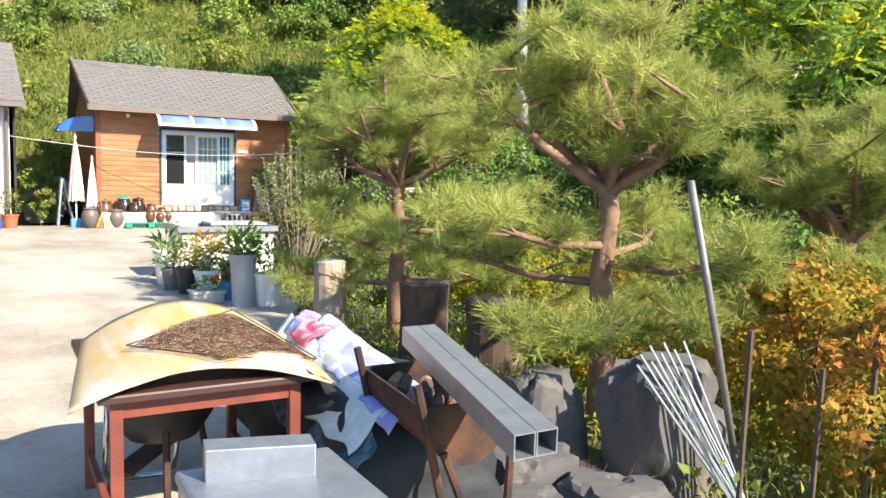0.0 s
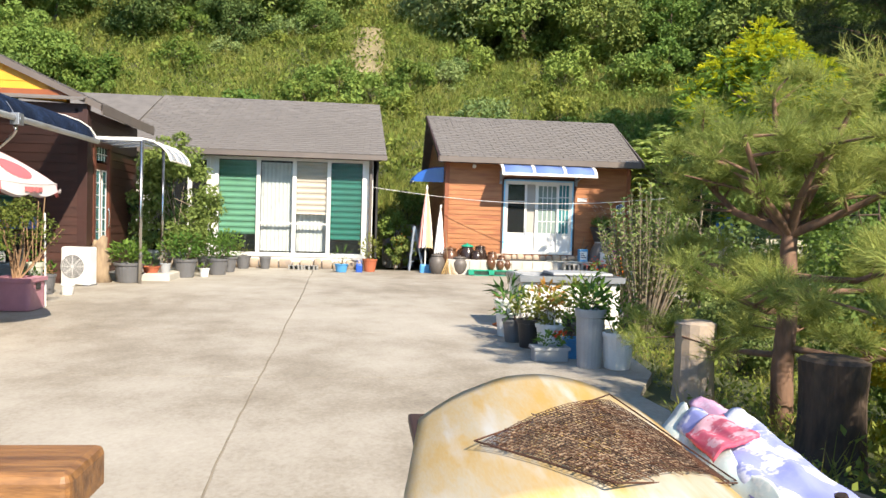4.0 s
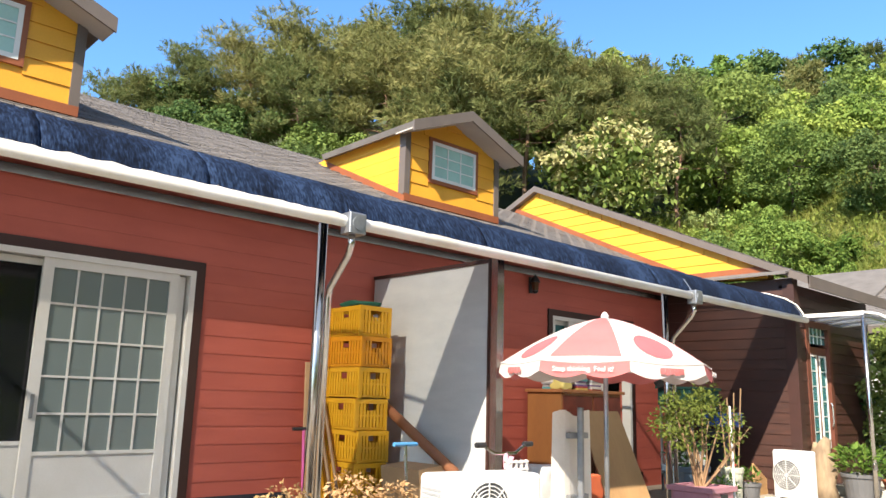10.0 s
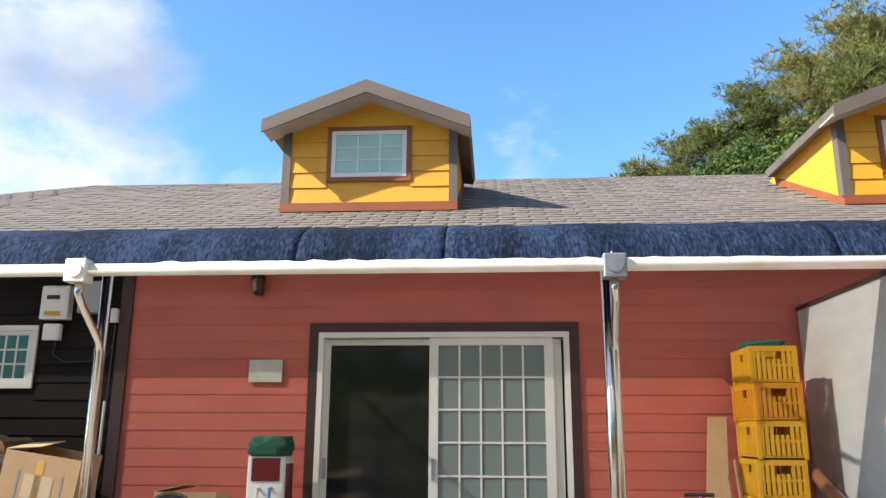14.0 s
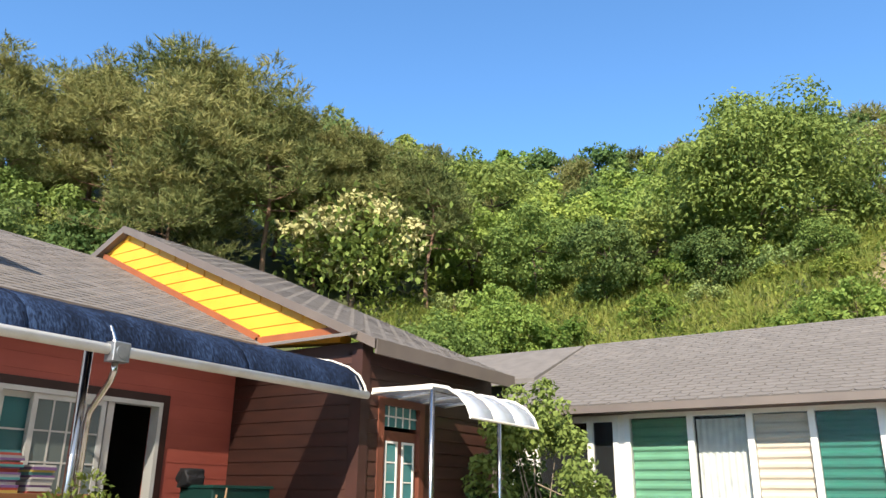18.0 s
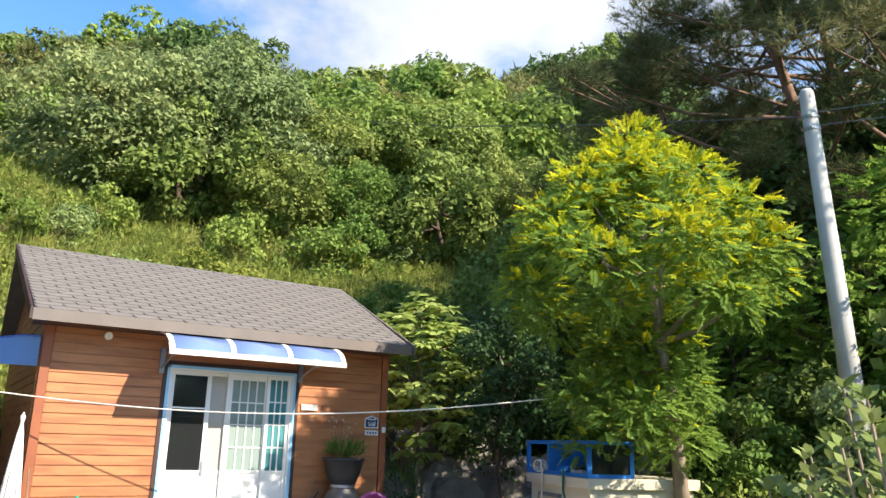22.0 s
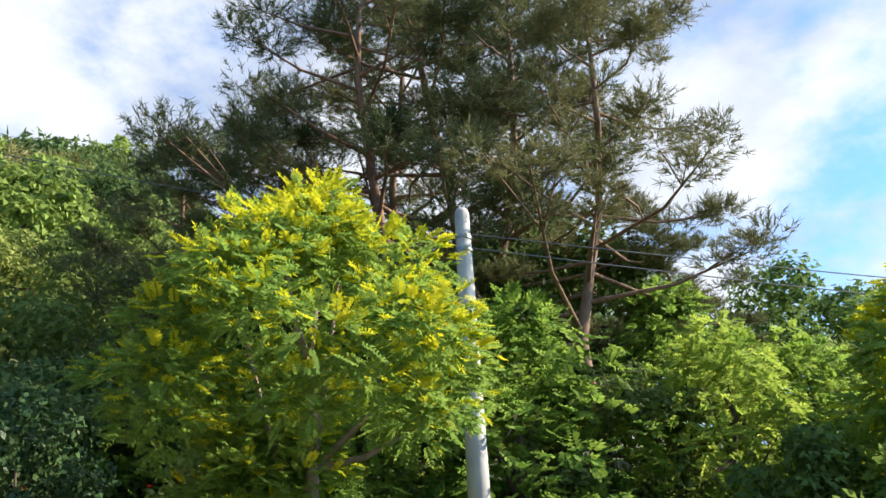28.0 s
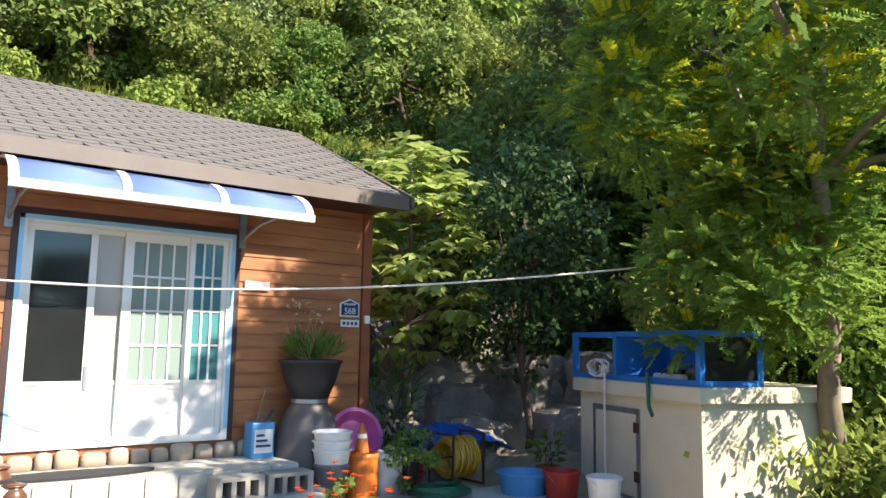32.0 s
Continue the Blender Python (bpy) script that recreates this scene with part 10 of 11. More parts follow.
# the woods on the north slope: the ridge, then rows in front of it
for depth, below, step in ((72, 0.0, 2.9), (60, 1.0, 3.6), (49, 2.4, 4.4)):
    yaw = 51 + rs.uniform(0, 2)
    while yaw > -48:
        y = depth + rs.uniform(-2, 2)
        if (-10 < yaw < 3 and depth < 65) or rs.random() < 0.22:
            by_heading(yaw, y, below + rs.uniform(0, 0.8), FAR_PINES, rs.randrange(2), 11.3)
        else:
            i = rs.choice((0, 0, 1, 2, 2))
            by_heading(yaw, y, below + rs.uniform(-0.1, 0.9), FAR_HILL, i, (6.6, 5.6, 7.3)[i])
        yaw -= step * rs.uniform(0.8, 1.2)
# distinct trees along the upper edge of the grass
for yaw, y, below, k, i in [(8.9, 37.0, -0.6, 1, 0), (-8.6, 38.0, 2.2, 1, 1), (-16.2, 37.5, 2.2, 1, 1), (20.3, 33.0, 5.6, 0, 2), (16.2, 36.5, 4.6, 0, 3), (25.5, 35.0, 4.2, 0, 0), (24.0, 41.0, 2.6, 0, 1), (30.5, 36.5, 4.0, 0, 1), (33.5, 40.0, 1.8, 0, 2), (29.0, 44.0, 1.2, 0, 0), (36.5, 37.0, 4.6, 0, 4), (19.0, 43.5, 2.2, 0, 1), (14.6, 42.5, 1.9, 0, 1), (-22.8, 37.5, 3.4, 0, 0), (-26.6, 39.0, 2.4, 0, 1), (-30.5, 36.5, 3.4, 0, 0), (-34.5, 38.0, 2.2, 0, 1), (-38.5, 35.5, 3.0, 0, 1), (-42.5, 34.5, 3.0, 0, 2), (-4.0, 45.0, 4.2, 0, 1), (-1.5, 47.0, 3.8, 0, 2), (3.4, 42.0, 5.4, 0, 3), (-12.5, 35.5, 6.4, 0, 3), (-19.5, 34.0, 7.0, 0, 3), (-25.0, 33.0, 7.2, 0, 1), (-31.0, 31.5, 7.6, 0, 3), (-36.5, 31.0, 7.0, 0, 0), (12.5, 34.5, 7.0, 0, 2), (5.4, 34.5, 7.6, 0, 3), (41.0, 31.0, 6.5, 0, 0), (40.0, 42.0, 1.5, 0, 2)]:
    if k:
        by_heading(yaw, y, below, GREAT, i, (8.2, 6.2)[i])
    else:
        by_heading(yaw, y, below, NEAR_HILL, i, (6.4, 5.4, 7.2, 3.7, 5.0)[i])
# the big pines on the west knoll
for x, y, top in [(-30.4, 6.4, 12.6), (-31.5, 9.2, 15.4), (-29.5, 12, 17.0), (-28.3, 14.6, 18.4), (-27.3, 16.9, 19.6), (-26.5, 19.5, 21.2), (-25, 22.7, 22.4), (-23, 25.0, 23.0), (-20.5, 26.5, 22.4), (-18.5, 23.5, 18.8), (-17.0, 26.6, 19.6), (-22, 21.5, 19.5), (-15.4, 31.0, 19.0), (-16.8, 29.6, 19.4), (-24.5, 18.0, 18.0), (-12.5, 33.0, 17.8), (-20, 30, 21.5), (-17.5, 22.0, 15.8)]:
    k = rs.randrange(3)
    tall_pine(k, x, y, (top - land(x, y)) / (10.6 + k))
for x, y, i, s in [(-13.5, 21, 2, 0.7), (-14, 19, 0, 0.75), (-17, 19, 2, 0.8), (-22, 19, 0, 0.8), (-7.5, 26.5, 0, 0.62), (-30, 24, 0, 1.0), (-27, 17, 2, 0.8), (-6, 29, 1, 0.62), (-33, 12, 0, 0.8), (-4.5, 25.5, 3, 0.55)]:
    green(i, x, y, s)
blossom = broadleaf(77, 1.9, 2.4, 0.9, 34, 130, 0.20, LEAF_CREAM, label="tree covered in cream-coloured blossom on the slope")
part("foliage", raw_mesh("foliage", leaves(*[RNG.normal(size=(2200, 3)) * np.array([1.1, 1.1, 0.7]) + np.array([0, 0, 1.6]), RNG.normal(size=(2200, 3)), RNG.normal(size=(2200, 3)) * 0.4 + np.array([0, 0, 1.0]), np.full(2200, 0.24), np.full(2200, 0.13)]), 4, LEAF_MID), LEAF_MID, blossom, "green leaves among the blossom")
put(blossom, USED, -14.3, 29.6, land(-14.3, 29.6) + 0.1, 1.5, 40)


# ---- plants with feathered leaves ----
def fronds(rng, p, d, pairs, length, leaf, droop=0.16):
    """Feathered leaves: pairs of leaflets along a drooping stalk."""
    n = len(p)
    a = unit(d * np.array([1, 1, 0.4]) + rng.normal(size=d.shape) * 0.32)
    side = unit(np.cross(a, np.array([0, 0, 1.0]) + rng.normal(size=a.shape) * 0.25))
    L = length * rng.uniform(0.7, 1.25, (n, 1))
    out = []
    for k in range(pairs):
        f = 0.2 + 0.8 * (k + 0.5) / pairs
        q = p + a * L * f + np.array([0, 0, -droop]) * L * f * f
        ax = unit(a + np.array([0, 0, -2 * droop * f]))
        w = leaf * (1.15 - 0.5 * abs(f - 0.55)) * rng.uniform(0.85, 1.15, n)
        for sgn in (-1, 1):
            e = unit(ax * 0.55 + side * sgn + rng.normal(size=a.shape) * 0.12)
            nn = unit(np.cross(e, ax) * sgn * -1 + np.array([0, 0, 0.7]))
            out.append(leaves(q, e, nn, w, w * 0.5))
    q = p + a * L + np.array([0, 0, -droop]) * L
    out.append(leaves(q, a, side * 0 + np.array([0, 0, 1.0]), np.full(n, leaf), np.full(n, leaf * 0.42)))
    return np.concatenate(out, 0)


def feathered(seed, at, top, centres, radii, per, pairs, length, leaf, mat, young=None, bark=BARK, trunk_r=0.09, label="", name="feather_leaved_tree", limbs=9):
    """A tree of feathered leaves in clumps round the given middles; the upper tips may be younger and brighter."""
    rng = np.random.default_rng(seed)
    t = thing(name, (0, 0, 0), label, "tree")
    s = Shape()
    b, e = Vector(at), Vector(top)
    knots = [b.lerp(e, k / 5) + Vector((0.07 * math.sin(k * 2.1 + seed), 0.07 * math.cos(k * 1.7 + seed), 0)) * (k > 0) for k in range(6)]
    s.tube(knots, [trunk_r * (1.1 - 0.17 * k) for k in range(6)], 9)
    cen = np.array(centres, float)
    for i in range(limbs):
        q = Vector(cen[(i * 7) % len(cen)])
        p = knots[2 + i % 3]
        s.tube([p, p.lerp(q, 0.5) + Vector((0, 0, -0.08)), q], [trunk_r * 0.42, trunk_r * 0.28, trunk_r * 0.08], 6)
    part("trunk", s, bark, t, smooth=True)
    p, d, idx = on_clumps(rng, cen, np.array(radii, float), per, squash=0.5, inner=0.72)
    if young is not None:
        zc = cen[idx][:, 2]
        lo, hi = cen[:, 2].min(), cen[:, 2].max()
        chance = (d[:, 2] > 0.2) * (0.04 + 0.96 * np.clip((zc - lo) / (hi - lo), 0, 1) ** 1.7) + 0.24 * (d[:, 0] * 0.36 - d[:, 1] * 0.93 > 0.45) * (zc > lo + 0.35 * (hi - lo))
        pick = rng.uniform(0, 1, len(p)) < chance
        part("young_leaves", raw_mesh("young_leaves", fronds(rng, p[pick], d[pick] + np.array([0, 0, 0.25]), pairs, length * 0.9, leaf, 0.1), 4, young), young, t, "golden yellow young leaves")
        p, d = p[~pick], d[~pick]
    part("crown", raw_mesh("crown", fronds(rng, p, d, pairs, length, leaf), 4, mat), mat, t)
    return t


def crown_of(rng, mid, w, h, n, keep=0.35):
    """Middles of clumps on the shell of a crown, broadest a third of the way up."""
    out = []
    for i in range(n):
        f = (i + 0.5) / n
        r = w * math.sin(math.pi * (0.14 + 0.82 * f) ** 0.82) * rng.uniform(keep, 1.0) ** 0.5
        a = i * 2.399 + rng.uniform(-0.4, 0.4)
        out.append((mid[0] + r * math.cos(a), mid[1] + r * math.sin(a), mid[2] + h * f + rng.uniform(-0.1, 0.1)))
    return out


def dome_of(rng, mid, w, h, n):
    """Middles of clumps over a dome that ends in a narrow tip."""
    out = [(mid[0], mid[1], mid[2] + h * 1.0), (mid[0] + 0.05, mid[1] - 0.04, mid[2] + h * 0.9)]
    for i in range(n):
        f = ((i + 0.5) / n) ** 1.15
        r = w * (0.72 + 1.3 * f if f < 0.22 else math.cos((f - 0.22) / 0.80 * math.pi / 2) ** 0.85) * rng.uniform(0.6, 1.0) ** 0.5
        a = i * 2.399 + rng.uniform(-0.4, 0.4)
        out.append((mid[0] + r * math.cos(a), mid[1] + r * math.sin(a), mid[2] + 0.92 * h * f + rng.uniform(-0.08, 0.08)))
    return out


rg = random.Random(8)
crown = dome_of(rg, (14.82, 11.47, 3.05), 1.60, 2.22, 52) + crown_of(rg, (15.25, 12.0, 1.45), 0.78, 1.75, 24)
feathered(5, (15.95, 11.8, 0.2), (14.75, 11.35, 4.5), crown, [rg.uniform(0.27, 0.40) for c in crown], 98, 7, 0.205, 0.052, LEAF_LIME, LEAF_GOLD, PALE_BARK, 0.10, "garden tree with feathered leaves turning golden yellow at the top", "golden_tree")
crown = crown_of(rg, (19.6, 4.6, 1.7), 2.1, 4.0, 52)
feathered(6, (19.6, 4.6, land(19.6, 4.6) - 0.2), (19.5, 4.6, 4.4), crown, [rg.uniform(0.34, 0.55) for c in crown], 75, 6, 0.30, 0.085, LEAF_LIME, LEAF_GOLD, PALE_BARK, 0.10, "broad garden tree with lime green and golden feathered leaves", "golden_tree")
# locust-like trees at the foot of the east slope
LOCUST = []
for k, mat in enumerate((LEAF_FRESH, LEAF_FRESH)):
    crown = crown_of(rg, (0, 0, 0.6), 1.9, 4.6, 40)
    LOCUST.append(feathered(30 + k, (0, 0, -0.4), (0.2, 0.1, 4.2), crown, [rg.uniform(0.45, 0.8) for c in crown], 34, 5, 0.36, 0.13, mat, None, BARK, 0.10, "slender locust-like tree with fresh green feathered leaves"))
for x, y, k, s, lift in [(19.6, 10.4, 0, 0.78, 0), (20.4, 7.6, 1, 0.62, 0), (22.3, 6.2, 1, 0.60, -0.2), (23.4, 8.2, 0, 0.74, -0.2), (22.3, 12.0, 0, 0.80, 0), (19.0, 13.2, 0, 0.66, 0), (22.8, 4.4, 1, 0.58, -0.3), (19.9, 16.0, 0, 0.80, 0)]:
    put(LOCUST[k], USED, x, y, land(x, y) + lift, s, rs.uniform(0, 360))
# big dark pines on the east slope
BIG = [pine(90, 15.2, 36, 0.66, 40, 15, 0.17, 0.0165, NEEDLE_DARK, 0.20, 0.9, 0.34, "tall dark pine with long bare boughs", 0.92, flat=0.36),
       pine(93, 12.0, 32, 0.60, 40, 15, 0.17, 0.0165, NEEDLE_DARK, 0.17, 0.9, 0.36, "leaning dark pine with reddish trunk and open crown", 0.92, flat=0.36)]
for x, y, k, s in [(23.4, 12.65, 0, 1.02), (21.6, 13.6, 0, 0.95), (20.9, 9.3, 1, 0.88), (21.8, 16.0, 1, 0.86), (25.8, 14.6, 0, 1.0), (22.6, 11.2, 1, 1.02), (24.4, 7.8, 1, 0.46), (24.5, 20.5, 1, 0.82)]:
    put(BIG[k], USED, x, y, land(x, y) - 0.3, s, rs.uniform(0, 360))
for x, y, i, s in [(27.5, 15.5, 2, 1.15), (28.0, 11.5, 2, 1.0), (26.6, 18.5, 2, 1.1), (25.2, 10.4, 2, 0.9), (24.2, 15.2, 2, 1.0), (22.8, 14.4, 2, 0.85), (-25, 13, 2, 0.8), (-28, 10, 0, 0.8), (-21, 17, 2, 0.8), (-24, 20, 0, 0.9), (-19.5, 20.5, 2, 0.8), (-30, 15, 2, 0.9)]:
    green(i, x, y, s)
# understorey and distance to the east
for x, y, i, s in [(18.4, 17.6, 2, 0.62), (17.2, 20.6, 3, 0.7), (20.6, 20.4, 0, 0.75), (21.5, 18, 2, 0.75), (23.5, 14.8, 2, 0.75), (26, 16, 2, 0.7), (21.0, 13.4, 2, 0.55), (18.2, 11.3, 3, 0.5), (20.4, 9.2, 2, 0.45), (19.4, 6.8, 3, 0.62), (22.4, 2.2, 0, 0.75), (20.6, 0.2, 1, 0.7), (26, 4, 0, 0.68), (26.5, 0, 1, 0.9), (23.4, -2.6, 0, 0.9), (19.4, -3.5, 1, 0.72), (30, 5, 0, 0.9), (33, 1, 1, 1.4), (31, 20, 0, 1.1), (28, 24.5, 0, 1.0), (33, 26, 1, 1.1), (20, -8, 0, 0.9), (25, -9, 2, 1.0), (16.6, -7.5, 1, 0.75), (31, -6, 0, 1.2), (37, 4, 0, 1.1), (38, -2, 1, 1.2), (37, 14, 0, 1.2), (15.5, -11, 0, 0.9), (21, -14, 2, 1.1), (16.5, -1.6, 2, 0.55), (16.8, 1.0, 3, 0.6)]:
    green(i, x, y, s)


# ---- garden plants ----
def shrub(seed, at, w, h, z0, clumps, per, leaf, mat, label, bark=BARK, r=0.03, limbs=9, droop=0.2, name="shrub", clump_r=None):
    t = broadleaf(seed, w, h, z0, clumps, per, leaf, mat, bark, r, 0.0, clump_r, droop, label, name, "shrub", limbs)
    t.location = at
    return t


def blooms(seed, at, spread3, n, size, mat, parent):
    """Flowers: small cups of five petals, scattered."""
    rng = np.random.default_rng(seed)
    c = np.repeat(rng.normal(size=(n, 3)) * np.array(spread3) + np.array(at) + np.array(parent.location), 5, 0)
    ang = np.tile(np.arange(5) * 2 * math.pi / 5, n)
    a = np.stack([np.cos(ang), np.sin(ang), np.full(len(ang), 0.6)], 1)
    return part("blossom", raw_mesh("blossom", leaves(c, a, np.tile((0, 0, 1.0), (len(c), 1)), np.full(len(c), size), np.full(len(c), size * 0.8)), 4, mat), mat, parent)


def carpet(name, seed, n, where, blades, length, width, mat, label, leafy_kind=False, spread_r=0.12, up=1.0):
    """Ground cover: tussocks of blades or leaves, one sheet of stuff."""
    rng = np.random.default_rng(seed)
    rr = random.Random(seed)
    seats = []
    while len(seats) < n:
        q = where(rr)
        if q:
            seats.append(q)
    seats = np.array(seats, float)
    base = seats[:, :2].mean(0)
    size = np.repeat(rng.uniform(0.55, 1.35, n), blades)
    c = np.repeat(seats, blades, 0) + rng.normal(size=(n * blades, 3)) * np.array([spread_r, spread_r, 0.01])
    a = unit(rng.normal(size=c.shape) * np.array([0.55, 0.55, 0.25]) + np.array([0, 0, up]))
    L = (length * size * rng.uniform(0.6, 1.2, len(c)))[:, None]
    o = np.array([base[0], base[1], 0.0])
    c = c - o
    if leafy_kind:
        c = c + np.array([0, 0, 1]) * (rng.uniform(0, 1, len(c)) * size)[:, None] * spread_r * 1.6
        v = leaves(c, a, rng.normal(size=c.shape) * 0.5 + np.array([0, 0, 1.0]), L[:, 0], L[:, 0] * width)
        me = raw_mesh(name, v, 4, mat)
    else:
        s = unit(np.cross(a, rng.normal(size=c.shape))) * width / 2
        me = raw_mesh(name, np.stack([c - s, c + s, c + a * L + rng.normal(size=c.shape) * 0.12 * L], 1), 3, mat)
    ob = new(name, me)
    ob.location = o
    return tagged(ob, label, "plants", "", "stuff")


# garden pines beside the yard
def garden_pine(seed, label):
    """A trained pine: low boughs, a fork of rising limbs, bushy needle pads at the ends."""
    rng = np.random.default_rng(seed)
    t = thing("garden_pine", (0, 0, 0), label, "tree")
    s = Shape()
    s.tube([(0, 0, -0.3), (0.02, 0.01, 0.4), (-0.02, 0.02, 0.9), (0.02, 0, 1.25), (0.0, 0.01, 1.42)], [0.085, 0.075, 0.064, 0.056, 0.05], 10)
    cen = []
    limbs = [((0.0, 0.01, 1.36), i * 0.84 + rng.uniform(-0.2, 0.2), rng.uniform(0.45, 0.92), rng.uniform(0.32, 0.80), 0.036) for i in range(8)]
    limbs += [((0.0, 0.01, 1.40), 0.7, 0.15, 0.95, 0.034), ((0.0, 0.01, 1.40), 3.9, 0.35, 0.85, 0.034)]
    limbs += [((0.0, 0.01, z), a, r, dz, 0.027) for z, a, r, dz in ((0.50, 0.3, 0.95, 0.06), (0.56, 3.3, 0.95, 0.08), (0.62, 5.2, 0.75, 0.08), (0.84, 1.9, 0.95, 0.14), (0.96, 4.4, 0.98, 0.13), (1.0, 0.1, 1.0, 0.20), (1.06, 3.0, 1.05, 0.16))]
    for base, a, r, dz, w in limbs:
        b = Vector(base)
        e = b + Vector((r * math.cos(a), r * math.sin(a), dz))
        m = b.lerp(e, 0.5) + Vector((rng.normal() * 0.05, rng.normal() * 0.05, -0.06))
        s.tube([b, m, e], [w, w * 0.75, w * 0.4], 7, False)
        cen.append(e)
        for k in range(7):
            f = 0.52 + 0.08 * k
            q = m.lerp(e, f * 2 - 1)
            tip = q + Vector((rng.normal() * 0.2, rng.normal() * 0.2, 0.08 + 0.05 * rng.normal()))
            s.tube([q, tip], [w * 0.40, w * 0.14], 5, False)
            cen.append(tip)
    part("trunk", s, PINE_BARK, t, smooth=True)
    cen = np.array([tuple(c) for c in cen])
    pp, d, idx = on_clumps(rng, cen, rng.uniform(0.12, 0.20, len(cen)), 40, squash=0.55, inner=0.25)
    d = unit(d * np.array([1, 1, 0.6]) + np.array([0, 0, 0.45]))
    part("needles", raw_mesh("needles", needle_tufts(rng, pp, d, 18, 0.088, 0.0042), 3, NEEDLE_NEAR), NEEDLE_NEAR, t)
    return t


GARDEN = [garden_pine(101, "trained garden pine with bushy needle pads and forked trunk"), garden_pine(104, "trained garden pine with bushy needle pads and forked trunk")]
for x, y, k, s, turn in [(9.92, -0.86, 0, 1.03, 20), (9.95, 1.92, 1, 1.02, 110), (12.5, -0.75, 0, 1.05, 200)]:
    put(GARDEN[k], USED, x, y, land(x, y) + 0.02, s, turn)

# shrubs along the garden strip
for k, (x, y, w, h, mat, lab) in enumerate([
    (11.3, 0.6, 0.62, 0.95, LEAF_AMBER, "amber and green leaved garden shrub"),
    (11.9, -0.7, 0.70, 1.0, LEAF_AMBER, "amber and green leaved garden shrub"),
    (10.75, -1.72, 0.50, 1.15, LEAF_RUSSET, "heavenly-bamboo shrub with russet leaf tips"),
    (10.35, -2.35, 0.42, 0.95, LEAF_RUSSET, "heavenly-bamboo shrub with russet leaf tips"),
    (11.5, -1.2, 0.6, 1.35, LEAF_RUSSET, "heavenly-bamboo shrub with russet leaf tips"),
    (10.9, 1.75, 0.5, 1.15, LEAF_AMBER, "amber and green leaved garden shrub"),
    (11.75, 2.1, 0.65, 1.3, LEAF_AMBER, "amber and green leaved garden shrub"),
    (12.2, -2.6, 0.8, 1.25, LEAF_RUSSET, "heavenly-bamboo shrub with russet leaf tips"),
    (11.6, 2.4, 0.75, 1.05, LEAF_MID, "dense green garden shrub"),
    (12.8, 1.2, 0.9, 1.5, LEAF_LIGHT, "light green garden shrub"),
    (13.2, -1.4, 1.0, 1.6, LEAF_MID, "dense green garden shrub"),
    (12.4, 4.2, 0.85, 1.25, LEAF_MID, "dense green garden shrub"),
    (11.0, 4.6, 0.55, 0.8, LEAF_DARK, "dark green garden shrub"),
    (14.3, 3.4, 1.0, 1.6, LEAF_DARK, "dark green garden shrub"),
    (13.9, -3.9, 1.1, 1.7, LEAF_MID, "dense green garden shrub"),
    (14.6, 0.4, 1.1, 1.9, LEAF_LIGHT, "light green garden shrub"),
]):
    shrub(120 + k, (x, y, land(x, y)), w, h, 0.12, 30, 150 if x < 12.3 else 95, 0.05 if x < 12.3 else 0.075, mat, lab, r=0.014, limbs=12)


def round_leaves(c, a, nrm, length, width):
    """Broad leaves with six corners, folded along the middle."""
    a, nrm = unit(a), unit(nrm)
    sd = unit(np.cross(a, nrm))
    up = np.cross(sd, a)
    L, W = length.reshape(-1, 1), width.reshape(-1, 1)
    return np.stack([c, c + a * L * 0.28 + sd * W * 0.46 + up * L * 0.05, c + a * L * 0.62 + sd * W * 0.42 + up * L * 0.03, c + a * L - up * L * 0.14, c + a * L * 0.62 - sd * W * 0.42 + up * L * 0.03, c + a * L * 0.28 - sd * W * 0.46 + up * L * 0.05], 1)


def stemmed(seed, at, n, h, spread_r, leaf, mat, bark, label, pairs=9, bare=0.25):
    """A shrub of upright stems with pairs of leaves up to their tips."""
    rng = np.random.default_rng(seed)
    t = thing("shrub", (0, 0, 0), label, "shrub")
    s = Shape()
    cs, ds = [], []
    for i in range(n):
        ang = i * 2.4
        r = spread_r * math.sqrt((i + 0.5) / n)
        b = Vector((0.25 * r * math.cos(ang), 0.25 * r * math.sin(ang), 0))
        e = Vector((r * math.cos(ang), r * math.sin(ang), h * rng.uniform(0.72, 1.0) * (1 - 0.25 * r / spread_r)))
        m = b.lerp(e, 0.5) + Vector((0.1 * r * math.cos(ang), 0.1 * r * math.sin(ang), 0.05))
        s.tube([b, m, e], [0.011, 0.009, 0.004], 6, False)
        for k in range(pairs):
            f = bare + (1 - bare) * (k + 1) / pairs
            p = (b.lerp(m, f * 2) if f < 0.5 else m.lerp(e, f * 2 - 1))
            for q in range(2 if k < pairs - 1 else 4):
                a2 = k * 1.57 + q * math.pi / (1 if k < pairs - 1 else 2) + rng.uniform(-0.4, 0.4) + ang
                cs.append(p)
                ds.append((math.cos(a2), math.sin(a2), 0.25 + 0.9 * f * f + rng.uniform(-0.3, 0.2)))
    part("stem", s, bark, t, smooth=True)
    c, d = np.array([tuple(v) for v in cs]), np.array(ds)
    L = leaf * rng.uniform(0.65, 1.2, len(c))
    part("foliage", raw_mesh("foliage", round_leaves(c, d, np.array([0, 0, 1.0]) - d * 0.4 + rng.normal(size=d.shape) * 0.25, L, L * 0.5), 6, mat), mat, t)
    t.location = at
    return t


